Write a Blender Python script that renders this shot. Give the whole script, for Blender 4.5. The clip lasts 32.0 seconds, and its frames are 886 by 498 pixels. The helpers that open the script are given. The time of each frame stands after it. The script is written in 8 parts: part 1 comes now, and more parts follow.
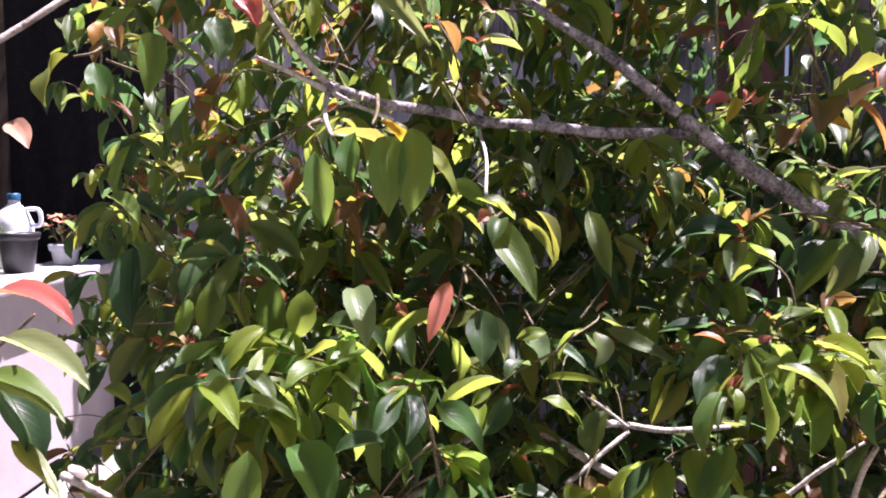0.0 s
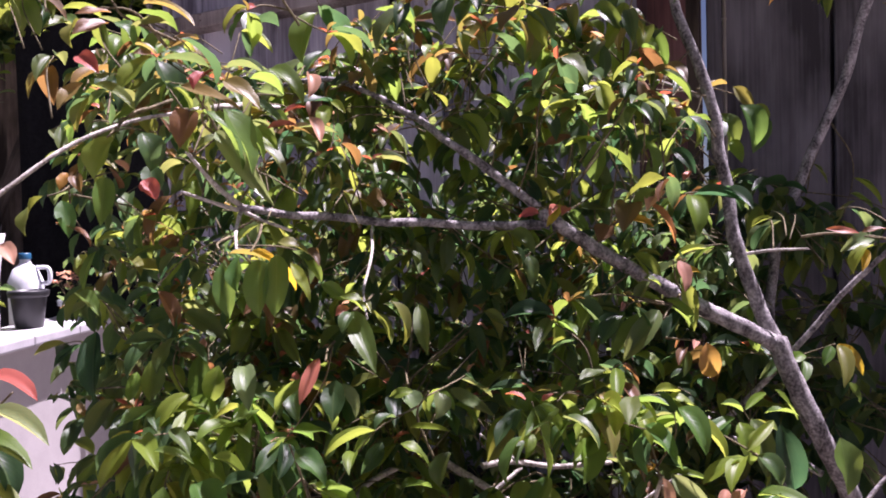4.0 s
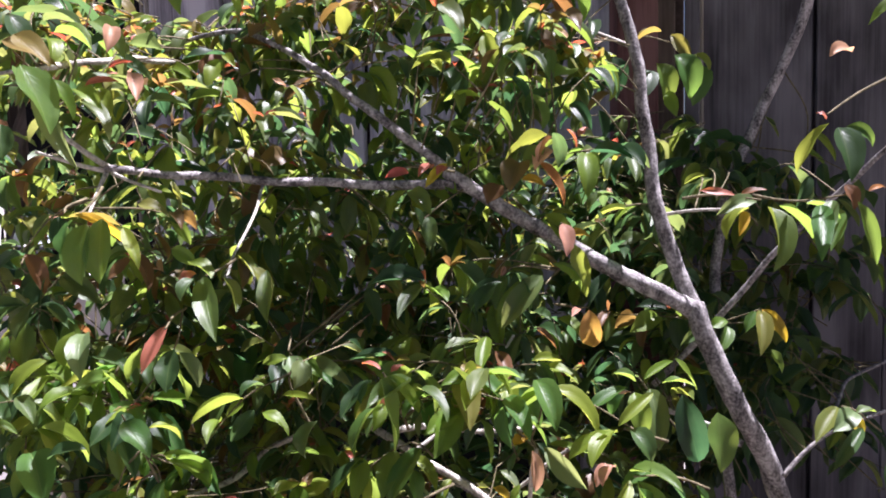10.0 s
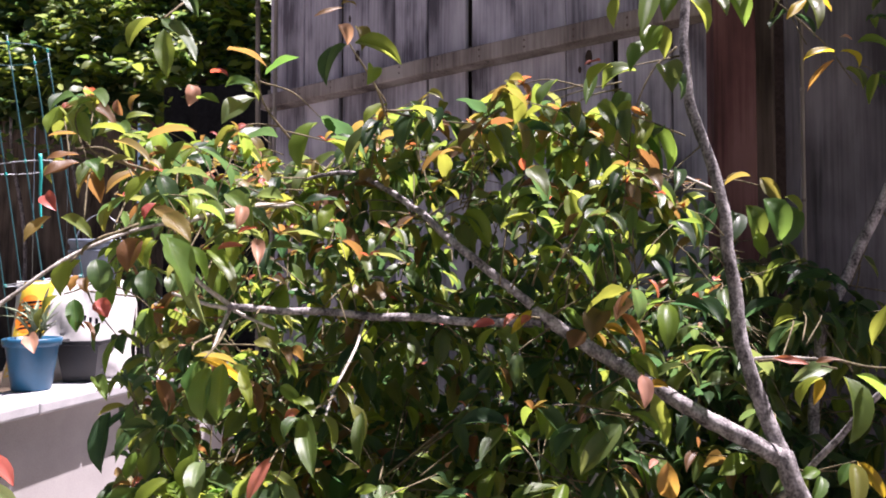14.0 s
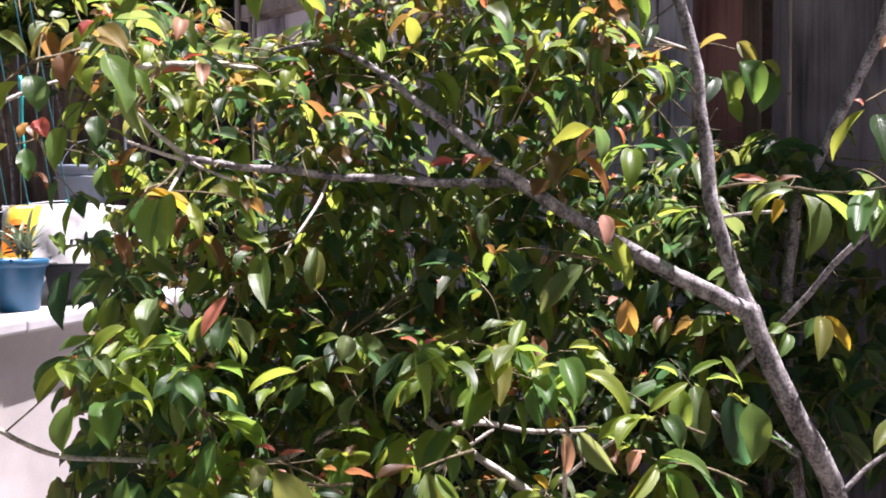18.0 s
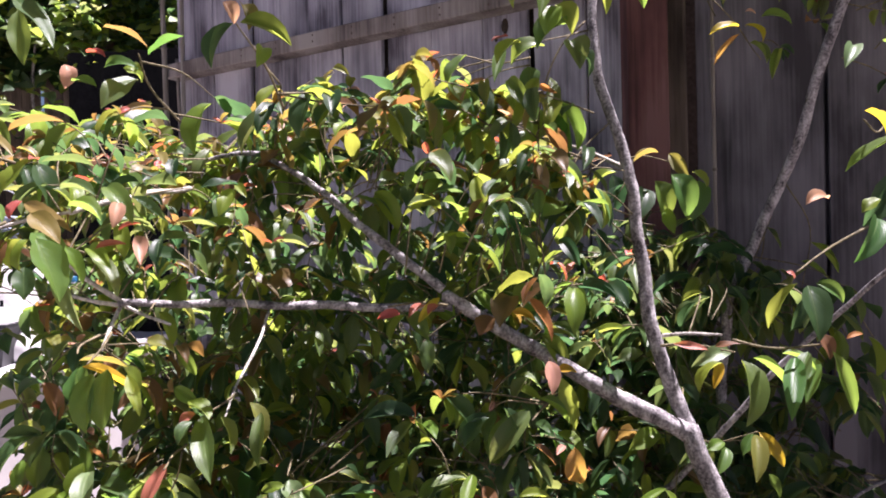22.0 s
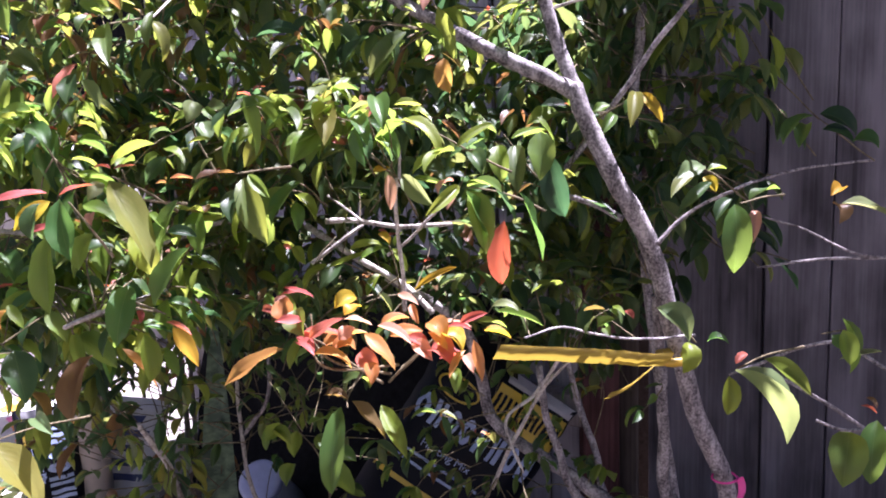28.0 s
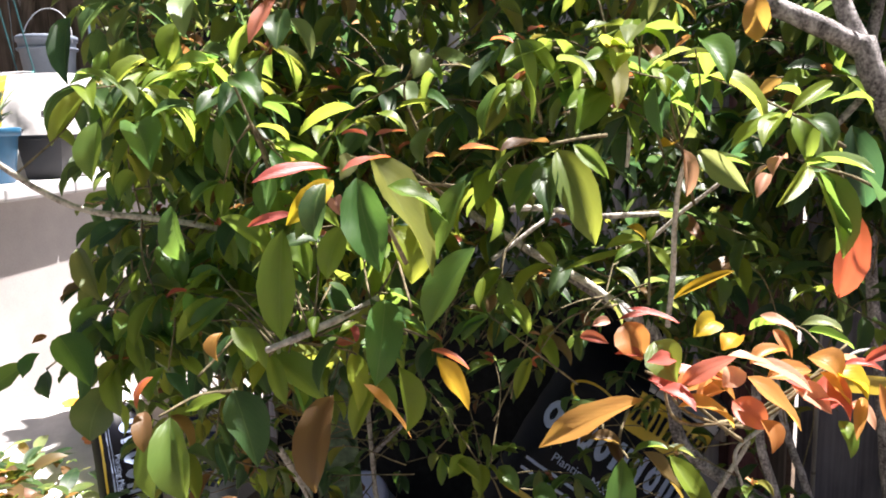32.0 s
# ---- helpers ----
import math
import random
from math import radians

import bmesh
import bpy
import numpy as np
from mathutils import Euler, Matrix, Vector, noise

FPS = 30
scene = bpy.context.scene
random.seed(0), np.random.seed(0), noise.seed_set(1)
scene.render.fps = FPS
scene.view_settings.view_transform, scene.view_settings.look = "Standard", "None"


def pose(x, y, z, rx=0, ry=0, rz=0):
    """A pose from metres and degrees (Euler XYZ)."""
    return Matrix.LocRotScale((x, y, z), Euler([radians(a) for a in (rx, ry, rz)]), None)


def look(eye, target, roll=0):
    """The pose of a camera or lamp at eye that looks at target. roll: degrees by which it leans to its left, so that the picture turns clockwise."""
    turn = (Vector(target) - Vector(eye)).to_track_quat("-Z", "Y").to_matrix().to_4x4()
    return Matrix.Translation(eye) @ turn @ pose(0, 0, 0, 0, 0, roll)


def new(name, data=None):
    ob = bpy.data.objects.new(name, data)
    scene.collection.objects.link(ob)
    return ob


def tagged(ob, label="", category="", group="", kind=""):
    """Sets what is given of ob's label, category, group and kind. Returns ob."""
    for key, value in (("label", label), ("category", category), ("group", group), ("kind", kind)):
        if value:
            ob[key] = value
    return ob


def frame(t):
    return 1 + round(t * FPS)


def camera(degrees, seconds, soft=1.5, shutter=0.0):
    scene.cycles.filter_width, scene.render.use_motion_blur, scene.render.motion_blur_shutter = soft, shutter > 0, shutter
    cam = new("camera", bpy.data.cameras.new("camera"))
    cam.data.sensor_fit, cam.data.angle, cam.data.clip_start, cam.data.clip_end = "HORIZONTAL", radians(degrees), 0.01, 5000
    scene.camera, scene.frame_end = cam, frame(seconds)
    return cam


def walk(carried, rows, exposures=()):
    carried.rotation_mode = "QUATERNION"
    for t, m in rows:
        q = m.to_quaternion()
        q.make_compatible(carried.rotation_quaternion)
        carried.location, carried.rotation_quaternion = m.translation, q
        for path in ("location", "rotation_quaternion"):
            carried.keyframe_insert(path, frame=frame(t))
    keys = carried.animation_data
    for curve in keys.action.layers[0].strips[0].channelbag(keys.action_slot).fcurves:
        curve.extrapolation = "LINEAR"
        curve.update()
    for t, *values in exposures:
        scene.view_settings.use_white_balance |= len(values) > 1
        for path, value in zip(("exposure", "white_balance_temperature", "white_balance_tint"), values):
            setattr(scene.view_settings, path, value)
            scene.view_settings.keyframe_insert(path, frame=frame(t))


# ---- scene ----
cam = camera(60.9, 32.0, soft=1.9)
METRES, EYE, TILT, LEAN, TURN = 2.6, 1.35, -4.0, 0.0, 0.0
ROWS = [
    (0.0, 0.0, 0.0, 0.0, 0.0, 0.0, -0.0),
    (0.5, 0.006, -0.0088, 0.0104, -2.51, 0.7, 1.02),
    (1.0, 0.0038, -0.0139, 0.0189, -2.76, 1.36, 2.06),
    (1.5, 0.0017, -0.0234, 0.0254, -2.55, 2.93, 2.57),
    (2.0, -0.005, -0.0275, 0.0309, -4.2, 4.28, 2.99),
    (2.5, -0.0066, -0.0338, 0.0463, -6.97, 5.27, 4.47),
    (3.0, 0.0136, -0.044, 0.0454, -7.52, 4.58, 5.35),
    (3.5, 0.0456, -0.0668, 0.0369, -3.18, 3.32, 3.66),
    (4.0, 0.058, -0.0811, 0.018, 1.01, 2.88, 1.32),
    (4.5, 0.0717, -0.0919, 0.0001, 6.96, 1.39, -0.13),
    (6.5, 0.1218, -0.0814, -0.0282, 8.67, -0.5, -0.74),
    (7.0, 0.1301, -0.0853, -0.0369, 7.94, -1.38, -0.22),
    (7.5, 0.1299, -0.0902, -0.0428, 8.18, -2.48, 0.43),
    (8.0, 0.1361, -0.0923, -0.0398, 8.32, -3.36, 0.54),
    (8.5, 0.1481, -0.0973, -0.0273, 9.47, -2.78, 0.46),
    (9.0, 0.1507, -0.08, -0.0095, 7.32, -1.8, 0.75),
    (9.5, 0.1417, -0.0687, 0.0114, 4.91, -1.09, 0.94),
    (10.0, 0.1282, -0.0619, 0.021, 3.56, -0.61, 1.24),
    (10.5, 0.1043, -0.0575, 0.029, 3.76, -0.03, 1.72),
    (11.0, 0.1069, -0.0595, 0.0365, 3.67, 1.27, -0.12),
    (11.5, 0.1201, -0.0682, 0.0405, 5.86, 2.19, -1.6),
    (12.0, 0.1262, -0.0827, 0.046, 8.44, 3.26, -2.06),
    (12.5, 0.1322, -0.0897, 0.0498, 11.25, 3.93, -2.54),
    (13.0, 0.1367, -0.0928, 0.056, 12.46, 5.37, -2.27),
    (13.5, 0.1403, -0.0916, 0.0532, 11.43, 6.03, -0.68),
    (15.5, 0.1406, -0.0724, 0.0169, 11.69, 6.05, -2.05),
    (16.0, 0.1414, -0.07, 0.0085, 10.67, 4.88, -2.73),
    (16.5, 0.1386, -0.0746, 0.0054, 12.27, 3.65, -2.17),
    (17.0, 0.14, -0.0784, 0.0024, 12.77, 3.35, -2.29),
    (17.5, 0.145, -0.0768, -0.0028, 12.98, 2.44, -1.81),
    (18.0, 0.1559, -0.0736, -0.0001, 11.37, 2.03, -0.54),
    (18.5, 0.1616, -0.0719, -0.0013, 10.05, 1.6, 0.38),
    (19.0, 0.1647, -0.0719, 0.0014, 8.68, 1.08, 0.65),
    (19.5, 0.1615, -0.0747, 0.013, 10.03, 0.93, 0.59),
    (20.0, 0.1537, -0.0763, 0.0316, 7.51, 1.39, 0.45),
    (20.5, 0.1397, -0.0685, 0.0501, 3.34, 1.86, 1.04),
    (21.0, 0.1313, -0.0626, 0.0644, 1.14, 3.3, 1.75),
    (21.5, 0.1408, -0.0684, 0.0658, 2.2, 4.02, 1.36),
    (22.0, 0.1507, -0.0757, 0.0583, 6.39, 3.34, 0.93),
    (22.5, 0.1574, -0.0797, 0.0443, 9.6, 2.44, -0.2),
    (23.0, 0.1722, -0.0791, 0.0215, 11.96, 0.6, -1.12),
    (23.5, 0.1735, -0.0762, 0.0043, 12.68, -0.45, -1.4),
    (24.0, 0.1606, -0.0778, 0.0005, 11.78, -1.32, -0.23),
    (24.5, 0.1645, -0.0759, -0.009, 9.05, -1.5, 0.35),
    (25.0, 0.1868, -0.0759, -0.028, 5.66, -2.2, 1.01),
    (25.5, 0.2079, -0.0723, -0.042, 7.37, -3.85, 1.23),
    (27.5, 0.2216, -0.0914, -0.0689, 7.45, -3.9, 2.13),
    (28.0, 0.2181, -0.1047, -0.0754, 7.91, -4.07, 1.54),
    (28.5, 0.2166, -0.1146, -0.0776, 8.95, -4.26, 0.93),
    (29.0, 0.2155, -0.1229, -0.0778, 10.07, -4.12, 0.46),
    (29.5, 0.2142, -0.1288, -0.0758, 11.34, -3.71, 0.31),
    (30.0, 0.2102, -0.1288, -0.0797, 12.16, -3.7, 0.0),
    (30.5, 0.186, -0.1151, -0.0811, 12.67, -4.14, -0.37),
    (31.0, 0.1474, -0.0937, -0.0765, 11.65, -4.57, -0.11),
    (31.5, 0.124, -0.0731, -0.0764, 9.36, -4.67, 0.45),
    (32.0, 0.1031, -0.0334, -0.0743, 9.39, -5.19, 1.06),
]
# The film camera's own changes of exposure and white balance: seconds, stops, kelvin, tint.
EXPOSURES = [(0.0, 0.35, 6000, 38), (1.0, 0.3, 5900, 40), (2.0, -0.06, 5680, 47), (3.0, -0.25, 5900, 43), (4.0, -0.1, 5950, 41), (6.5, 0.15, 6200, 23), (9.0, 0.25, 5990, 22), (10.0, 0.17, 5840, 26), (11.0, 0.18, 5940, 27), (13.0, 0.05, 6150, 28), (16.0, 0.1, 6300, 31), (18.0, 0.17, 6130, 26), (20.0, 0.13, 5900, 29), (22.0, 0.22, 6080, 30), (25.0, 0.35, 6080, 22), (28.0, 0.66, 5660, 36), (30.0, 0.71, 5960, 29), (32.0, 0.58, 6500, 15)]
walk(cam, [(t, pose(0, 0, EYE, TILT, LEAN, TURN) @ pose(METRES * x, METRES * y, METRES * z, 90 + pitch, roll, yaw)) for t, x, y, z, yaw, pitch, roll in ROWS],
     exposures=EXPOSURES)

# ---- light ----
SUN_ELEVATION, SUN_TOWARDS = 72.0, (0.80, 0.50)
_e = radians(SUN_ELEVATION)
_h = Vector((*SUN_TOWARDS, 0)).normalized()
SUN_WAY = Vector((_h.x * math.cos(_e), _h.y * math.cos(_e), math.sin(_e)))
world = bpy.data.worlds.new("sky")
world.use_nodes = True
scene.world = world
_sky = world.node_tree.nodes.new("ShaderNodeTexSky")
_sky.sky_type, _sky.sun_disc = "NISHITA", False
_sky.sun_elevation, _sky.sun_rotation = _e, math.atan2(_h.x, _h.y)
_bg = world.node_tree.nodes["Background"]
_bg.inputs["Strength"].default_value = 0.05
world.node_tree.links.new(_sky.outputs["Color"], _bg.inputs["Color"])
sun = new("sun", bpy.data.lights.new("sun", "SUN"))
sun.data.energy, sun.data.angle, sun.data.color = 17.0, radians(0.53), (1.0, 0.955, 0.89)
sun.matrix_world = look(SUN_WAY * 20, (0, 0, 0))

# ---- materials ----
def material(name, rough=0.6, metal=0.0, spec=0.5):
    m = bpy.data.materials.new(name)
    m.use_nodes = True
    p = m.node_tree.nodes["Principled BSDF"]
    p.inputs["Roughness"].default_value = rough
    p.inputs["Metallic"].default_value = metal
    p.inputs["Specular IOR Level"].default_value = spec
    return m, m.node_tree.nodes, m.node_tree.links, p


def ramp(nodes, stops):
    r = nodes.new("ShaderNodeValToRGB")
    while len(r.color_ramp.elements) < len(stops):
        r.color_ramp.elements.new(0.5)
    for el, (at, col) in zip(r.color_ramp.elements, stops):
        el.position, el.color = at, (*col, 1)
    return r


def noise_tex(nodes, links, scale, detail=4, stretch=None, coord="Object", rough=0.55):
    tc = nodes.new("ShaderNodeTexCoord")
    n = nodes.new("ShaderNodeTexNoise")
    n.inputs["Scale"].default_value, n.inputs["Detail"].default_value = scale, detail
    n.inputs["Roughness"].default_value = rough
    if stretch:
        mp = nodes.new("ShaderNodeMapping")
        mp.inputs["Scale"].default_value = stretch
        links.new(tc.outputs[coord], mp.inputs["Vector"])
        links.new(mp.outputs["Vector"], n.inputs["Vector"])
    else:
        links.new(tc.outputs[coord], n.inputs["Vector"])
    return n


def bump(nodes, links, source, p, strength=0.3, distance=0.002):
    b = nodes.new("ShaderNodeBump")
    b.inputs["Strength"].default_value, b.inputs["Distance"].default_value = strength, distance
    links.new(source, b.inputs["Height"])
    links.new(b.outputs["Normal"], p.inputs["Normal"])
    return b


def mottled(name, dark, light, scale=8, rough=0.8, stretch=None, bump_by=0.3, bump_far=0.003, spec=0.3, fine=60, lo=0.32, hi=0.68):
    """A surface of two colours, with broad patches and fine grain."""
    m, nodes, links, p = material(name, rough, 0, spec)
    a = noise_tex(nodes, links, scale, 6, stretch)
    b = noise_tex(nodes, links, fine, 3, stretch)
    mix = nodes.new("ShaderNodeMath")
    mix.operation = "MULTIPLY_ADD"
    mix.inputs[1].default_value = 0.35
    links.new(b.outputs["Fac"], mix.inputs[0])
    sc = nodes.new("ShaderNodeMath")
    sc.operation = "MULTIPLY"
    sc.inputs[1].default_value = 0.65
    links.new(a.outputs["Fac"], sc.inputs[0])
    links.new(sc.outputs[0], mix.inputs[2])
    r = ramp(nodes, ((lo, dark), (hi, light)))
    links.new(mix.outputs[0], r.inputs["Fac"])
    links.new(r.outputs["Color"], p.inputs["Base Color"])
    bump(nodes, links, mix.outputs[0], p, bump_by, bump_far)
    return m


def plastic(name, colour, rough=0.4, vary=0.12, scale=14):
    dark = tuple(c * (1 - vary) for c in colour)
    light = tuple(min(1, c * (1 + vary)) for c in colour)
    return mottled(name, dark, light, scale, rough, bump_by=0.08, bump_far=0.001, spec=0.5)


def wood(name, dark, mid, light, rough=0.85):
    """Weathered board: long grain, streaks and stains, each board a little different."""
    m, nodes, links, p = material(name, rough, 0, 0.25)
    tc = nodes.new("ShaderNodeTexCoord")
    info = nodes.new("ShaderNodeObjectInfo")
    off = nodes.new("ShaderNodeVectorMath")
    off.operation = "MULTIPLY_ADD"
    off.inputs[1].default_value = (1, 1, 1)
    rnd = nodes.new("ShaderNodeCombineXYZ")
    mul = nodes.new("ShaderNodeMath")
    mul.operation = "MULTIPLY"
    mul.inputs[1].default_value = 37.0
    links.new(info.outputs["Random"], mul.inputs[0])
    links.new(mul.outputs[0], rnd.inputs["X"])
    links.new(mul.outputs[0], rnd.inputs["Z"])
    links.new(tc.outputs["Object"], off.inputs[0])
    links.new(rnd.outputs[0], off.inputs[2])

    def layer(scale, stretch, detail):
        mp = nodes.new("ShaderNodeMapping")
        mp.inputs["Scale"].default_value = stretch
        n = nodes.new("ShaderNodeTexNoise")
        n.inputs["Scale"].default_value, n.inputs["Detail"].default_value = scale, detail
        links.new(off.outputs[0], mp.inputs["Vector"])
        links.new(mp.outputs["Vector"], n.inputs["Vector"])
        return n.outputs["Fac"]

    grain = layer(120, (1, 1, 0.03), 5)
    streak = layer(14, (1, 1, 0.10), 5)
    stain = layer(7.0, (1, 1, 0.42), 6)
    s1 = nodes.new("ShaderNodeMath")
    s1.operation = "MULTIPLY_ADD"
    s1.inputs[1].default_value = 0.20
    links.new(grain, s1.inputs[0])
    s2 = nodes.new("ShaderNodeMath")
    s2.operation = "MULTIPLY_ADD"
    s2.inputs[1].default_value = 0.28
    links.new(streak, s2.inputs[0])
    s3 = nodes.new("ShaderNodeMath")
    s3.operation = "MULTIPLY"
    s3.inputs[1].default_value = 0.56
    links.new(stain, s3.inputs[0])
    links.new(s3.outputs[0], s2.inputs[2])
    links.new(s2.outputs[0], s1.inputs[2])
    r = ramp(nodes, ((0.41, dark), (0.50, mid), (0.61, light)))
    links.new(s1.outputs[0], r.inputs["Fac"])
    hsv = nodes.new("ShaderNodeHueSaturation")
    vr = nodes.new("ShaderNodeMapRange")
    vr.inputs["To Min"].default_value, vr.inputs["To Max"].default_value = 0.78, 1.18
    links.new(info.outputs["Random"], vr.inputs["Value"])
    links.new(vr.outputs[0], hsv.inputs["Value"])
    links.new(r.outputs["Color"], hsv.inputs["Color"])
    links.new(hsv.outputs["Color"], p.inputs["Base Color"])
    bump(nodes, links, s1.outputs[0], p, 0.55, 0.003)
    return m


def leaf_material(name, stops, through_stops, rough=0.42, thin=0.45, rib=(0.25, 0.33, 0.10), spec=0.36):
    """A leaf: glossy skin, light that comes through it, a pale midrib, side veins, small blemishes."""
    m, nodes, links, p = material(name, rough, 0, spec)
    info = nodes.new("ShaderNodeObjectInfo")
    geo = nodes.new("ShaderNodeNewGeometry")
    add = nodes.new("ShaderNodeMath")
    links.new(info.outputs["Random"], add.inputs[0])
    links.new(geo.outputs["Random Per Island"], add.inputs[1])
    fr = nodes.new("ShaderNodeMath")
    fr.operation = "FRACT"
    links.new(add.outputs[0], fr.inputs[0])
    blot = noise_tex(nodes, links, 3.0, 4, (0.45, 1.2, 1), coord="UV")
    jit = nodes.new("ShaderNodeMath")
    jit.operation = "MULTIPLY_ADD"
    jit.inputs[1].default_value = 0.34
    links.new(blot.outputs["Fac"], jit.inputs[0])
    sub = nodes.new("ShaderNodeMath")
    sub.operation = "MULTIPLY_ADD"
    sub.inputs[1].default_value, sub.inputs[2].default_value = 1.0, -0.17
    links.new(fr.outputs[0], sub.inputs[0])
    links.new(sub.outputs[0], jit.inputs[2])
    face = ramp(nodes, stops)
    links.new(jit.outputs[0], face.inputs["Fac"])
    back = ramp(nodes, through_stops)
    links.new(jit.outputs[0], back.inputs["Fac"])
    uv = nodes.new("ShaderNodeUVMap")
    sep = nodes.new("ShaderNodeSeparateXYZ")
    links.new(uv.outputs["UV"], sep.inputs[0])

    def calc(op, a, b=None, c=None):
        n = nodes.new("ShaderNodeMath")
        n.operation = op
        for i, v in enumerate((a, b, c)):
            if v is None:
                continue
            if isinstance(v, (int, float)):
                n.inputs[i].default_value = v
            else:
                links.new(v, n.inputs[i])
        return n.outputs[0]

    across = calc("ABSOLUTE", calc("SUBTRACT", sep.outputs["X"], 0.5))
    mid = calc("SUBTRACT", 1.0, calc("MULTIPLY", across, 46.0))
    mid = calc("MAXIMUM", mid, 0.0)
    way = calc("SUBTRACT", calc("MULTIPLY", sep.outputs["Y"], 60.0), calc("MULTIPLY", across, 62.0))
    vein = calc("POWER", calc("MULTIPLY_ADD", calc("SINE", way), 0.5, 0.5), 7.0)
    mark = calc("MINIMUM", calc("ADD", calc("MULTIPLY", mid, 0.40), calc("MULTIPLY", vein, 0.05)), 1.0)
    mixc = nodes.new("ShaderNodeMix")
    mixc.data_type = "RGBA"
    links.new(mark, mixc.inputs[0])
    links.new(face.outputs["Color"], mixc.inputs[6])
    mixc.inputs[7].default_value = (*rib, 1)
    spots = noise_tex(nodes, links, 22, 2, (0.45, 1, 1), coord="UV")
    spot = nodes.new("ShaderNodeMapRange")
    spot.inputs["From Min"].default_value, spot.inputs["From Max"].default_value = 0.71, 0.76
    links.new(spots.outputs["Fac"], spot.inputs["Value"])
    mixs = nodes.new("ShaderNodeMix")
    mixs.data_type = "RGBA"
    links.new(spot.outputs[0], mixs.inputs[0])
    links.new(mixc.outputs[2], mixs.inputs[6])
    mixs.inputs[7].default_value = (0.10, 0.055, 0.02, 1)
    links.new(mixs.outputs[2], p.inputs["Base Color"])
    height = calc("ADD", calc("MULTIPLY", vein, 0.22), calc("MULTIPLY", blot.outputs["Fac"], 1.2))
    bump(nodes, links, calc("SUBTRACT", height, calc("MULTIPLY", mid, 0.8)), p, 0.35, 0.0009)
    tr = nodes.new("ShaderNodeBsdfTranslucent")
    links.new(back.outputs["Color"], tr.inputs["Color"])
    ms = nodes.new("ShaderNodeMixShader")
    ms.inputs[0].default_value = thin
    links.new(p.outputs[0], ms.inputs[1])
    links.new(tr.outputs[0], ms.inputs[2])
    links.new(ms.outputs[0], nodes["Material Output"].inputs["Surface"])
    return m


LEAF = {
    "green": leaf_material("leaf_green", ((0.0, (0.014, 0.036, 0.015)), (0.35, (0.022, 0.052, 0.019)), (0.7, (0.042, 0.088, 0.026)), (1.0, (0.085, 0.115, 0.034))),
                           ((0.0, (0.075, 0.19, 0.07)), (0.5, (0.18, 0.30, 0.085)), (1.0, (0.43, 0.44, 0.11)))),
    # Brighter copy of green: sunlight on the leaves is put into its colour.
    "fresh": leaf_material("leaf_full_sun", ((0.0, (0.034, 0.095, 0.024)), (0.6, (0.055, 0.125, 0.026)), (1.0, (0.095, 0.150, 0.030))),
                           ((0.0, (0.18, 0.40, 0.07)), (1.0, (0.43, 0.54, 0.08)))),
    "lime": leaf_material("leaf_lime", ((0.0, (0.085, 0.16, 0.018)), (1.0, (0.17, 0.22, 0.022))),
                          ((0.0, (0.28, 0.46, 0.07)), (1.0, (0.52, 0.56, 0.08))), thin=0.5),
    "olive": leaf_material("leaf_olive", ((0.0, (0.062, 0.115, 0.030)), (0.6, (0.100, 0.145, 0.033)), (1.0, (0.165, 0.155, 0.036))),
                           ((0.0, (0.28, 0.42, 0.06)), (1.0, (0.46, 0.44, 0.06)))),
    "yellow": leaf_material("leaf_yellow", ((0.0, (0.38, 0.31, 0.025)), (1.0, (0.48, 0.27, 0.025))),
                            ((0.0, (0.82, 0.66, 0.04)), (1.0, (0.85, 0.50, 0.03))), thin=0.5, rib=(0.5, 0.4, 0.1)),
    "orange": leaf_material("leaf_orange", ((0.0, (0.42, 0.23, 0.06)), (1.0, (0.40, 0.15, 0.06))),
                            ((0.0, (0.82, 0.50, 0.09)), (1.0, (0.76, 0.31, 0.09))), thin=0.48, rib=(0.45, 0.22, 0.05)),
    "bronze": leaf_material("leaf_bronze", ((0.0, (0.13, 0.13, 0.035)), (0.6, (0.19, 0.14, 0.042)), (1.0, (0.22, 0.11, 0.05))),
                            ((0.0, (0.44, 0.40, 0.07)), (1.0, (0.52, 0.28, 0.08))), rib=(0.26, 0.16, 0.07)),
    "red": leaf_material("leaf_red", ((0.0, (0.36, 0.085, 0.075)), (1.0, (0.42, 0.15, 0.10))),
                         ((0.0, (0.75, 0.14, 0.07)), (1.0, (0.82, 0.27, 0.08))), thin=0.42, rib=(0.45, 0.12, 0.10)),
    "brown": leaf_material("leaf_brown", ((0.0, (0.10, 0.075, 0.030)), (1.0, (0.16, 0.075, 0.04))),
                           ((0.0, (0.34, 0.24, 0.05)), (1.0, (0.42, 0.19, 0.06))), rib=(0.22, 0.10, 0.05)),
    "pale": leaf_material("leaf_pale", ((0.0, (0.10, 0.17, 0.07)), (1.0, (0.18, 0.22, 0.09))),
                          ((0.0, (0.36, 0.48, 0.14)), (1.0, (0.52, 0.52, 0.18))), rough=0.42, spec=0.4),
    "pink": leaf_material("leaf_pink", ((0.0, (0.48, 0.24, 0.18)), (1.0, (0.55, 0.33, 0.20))),
                          ((0.0, (0.80, 0.38, 0.25)), (1.0, (0.85, 0.50, 0.25))), rough=0.42, spec=0.4, rib=(0.6, 0.35, 0.25)),
}


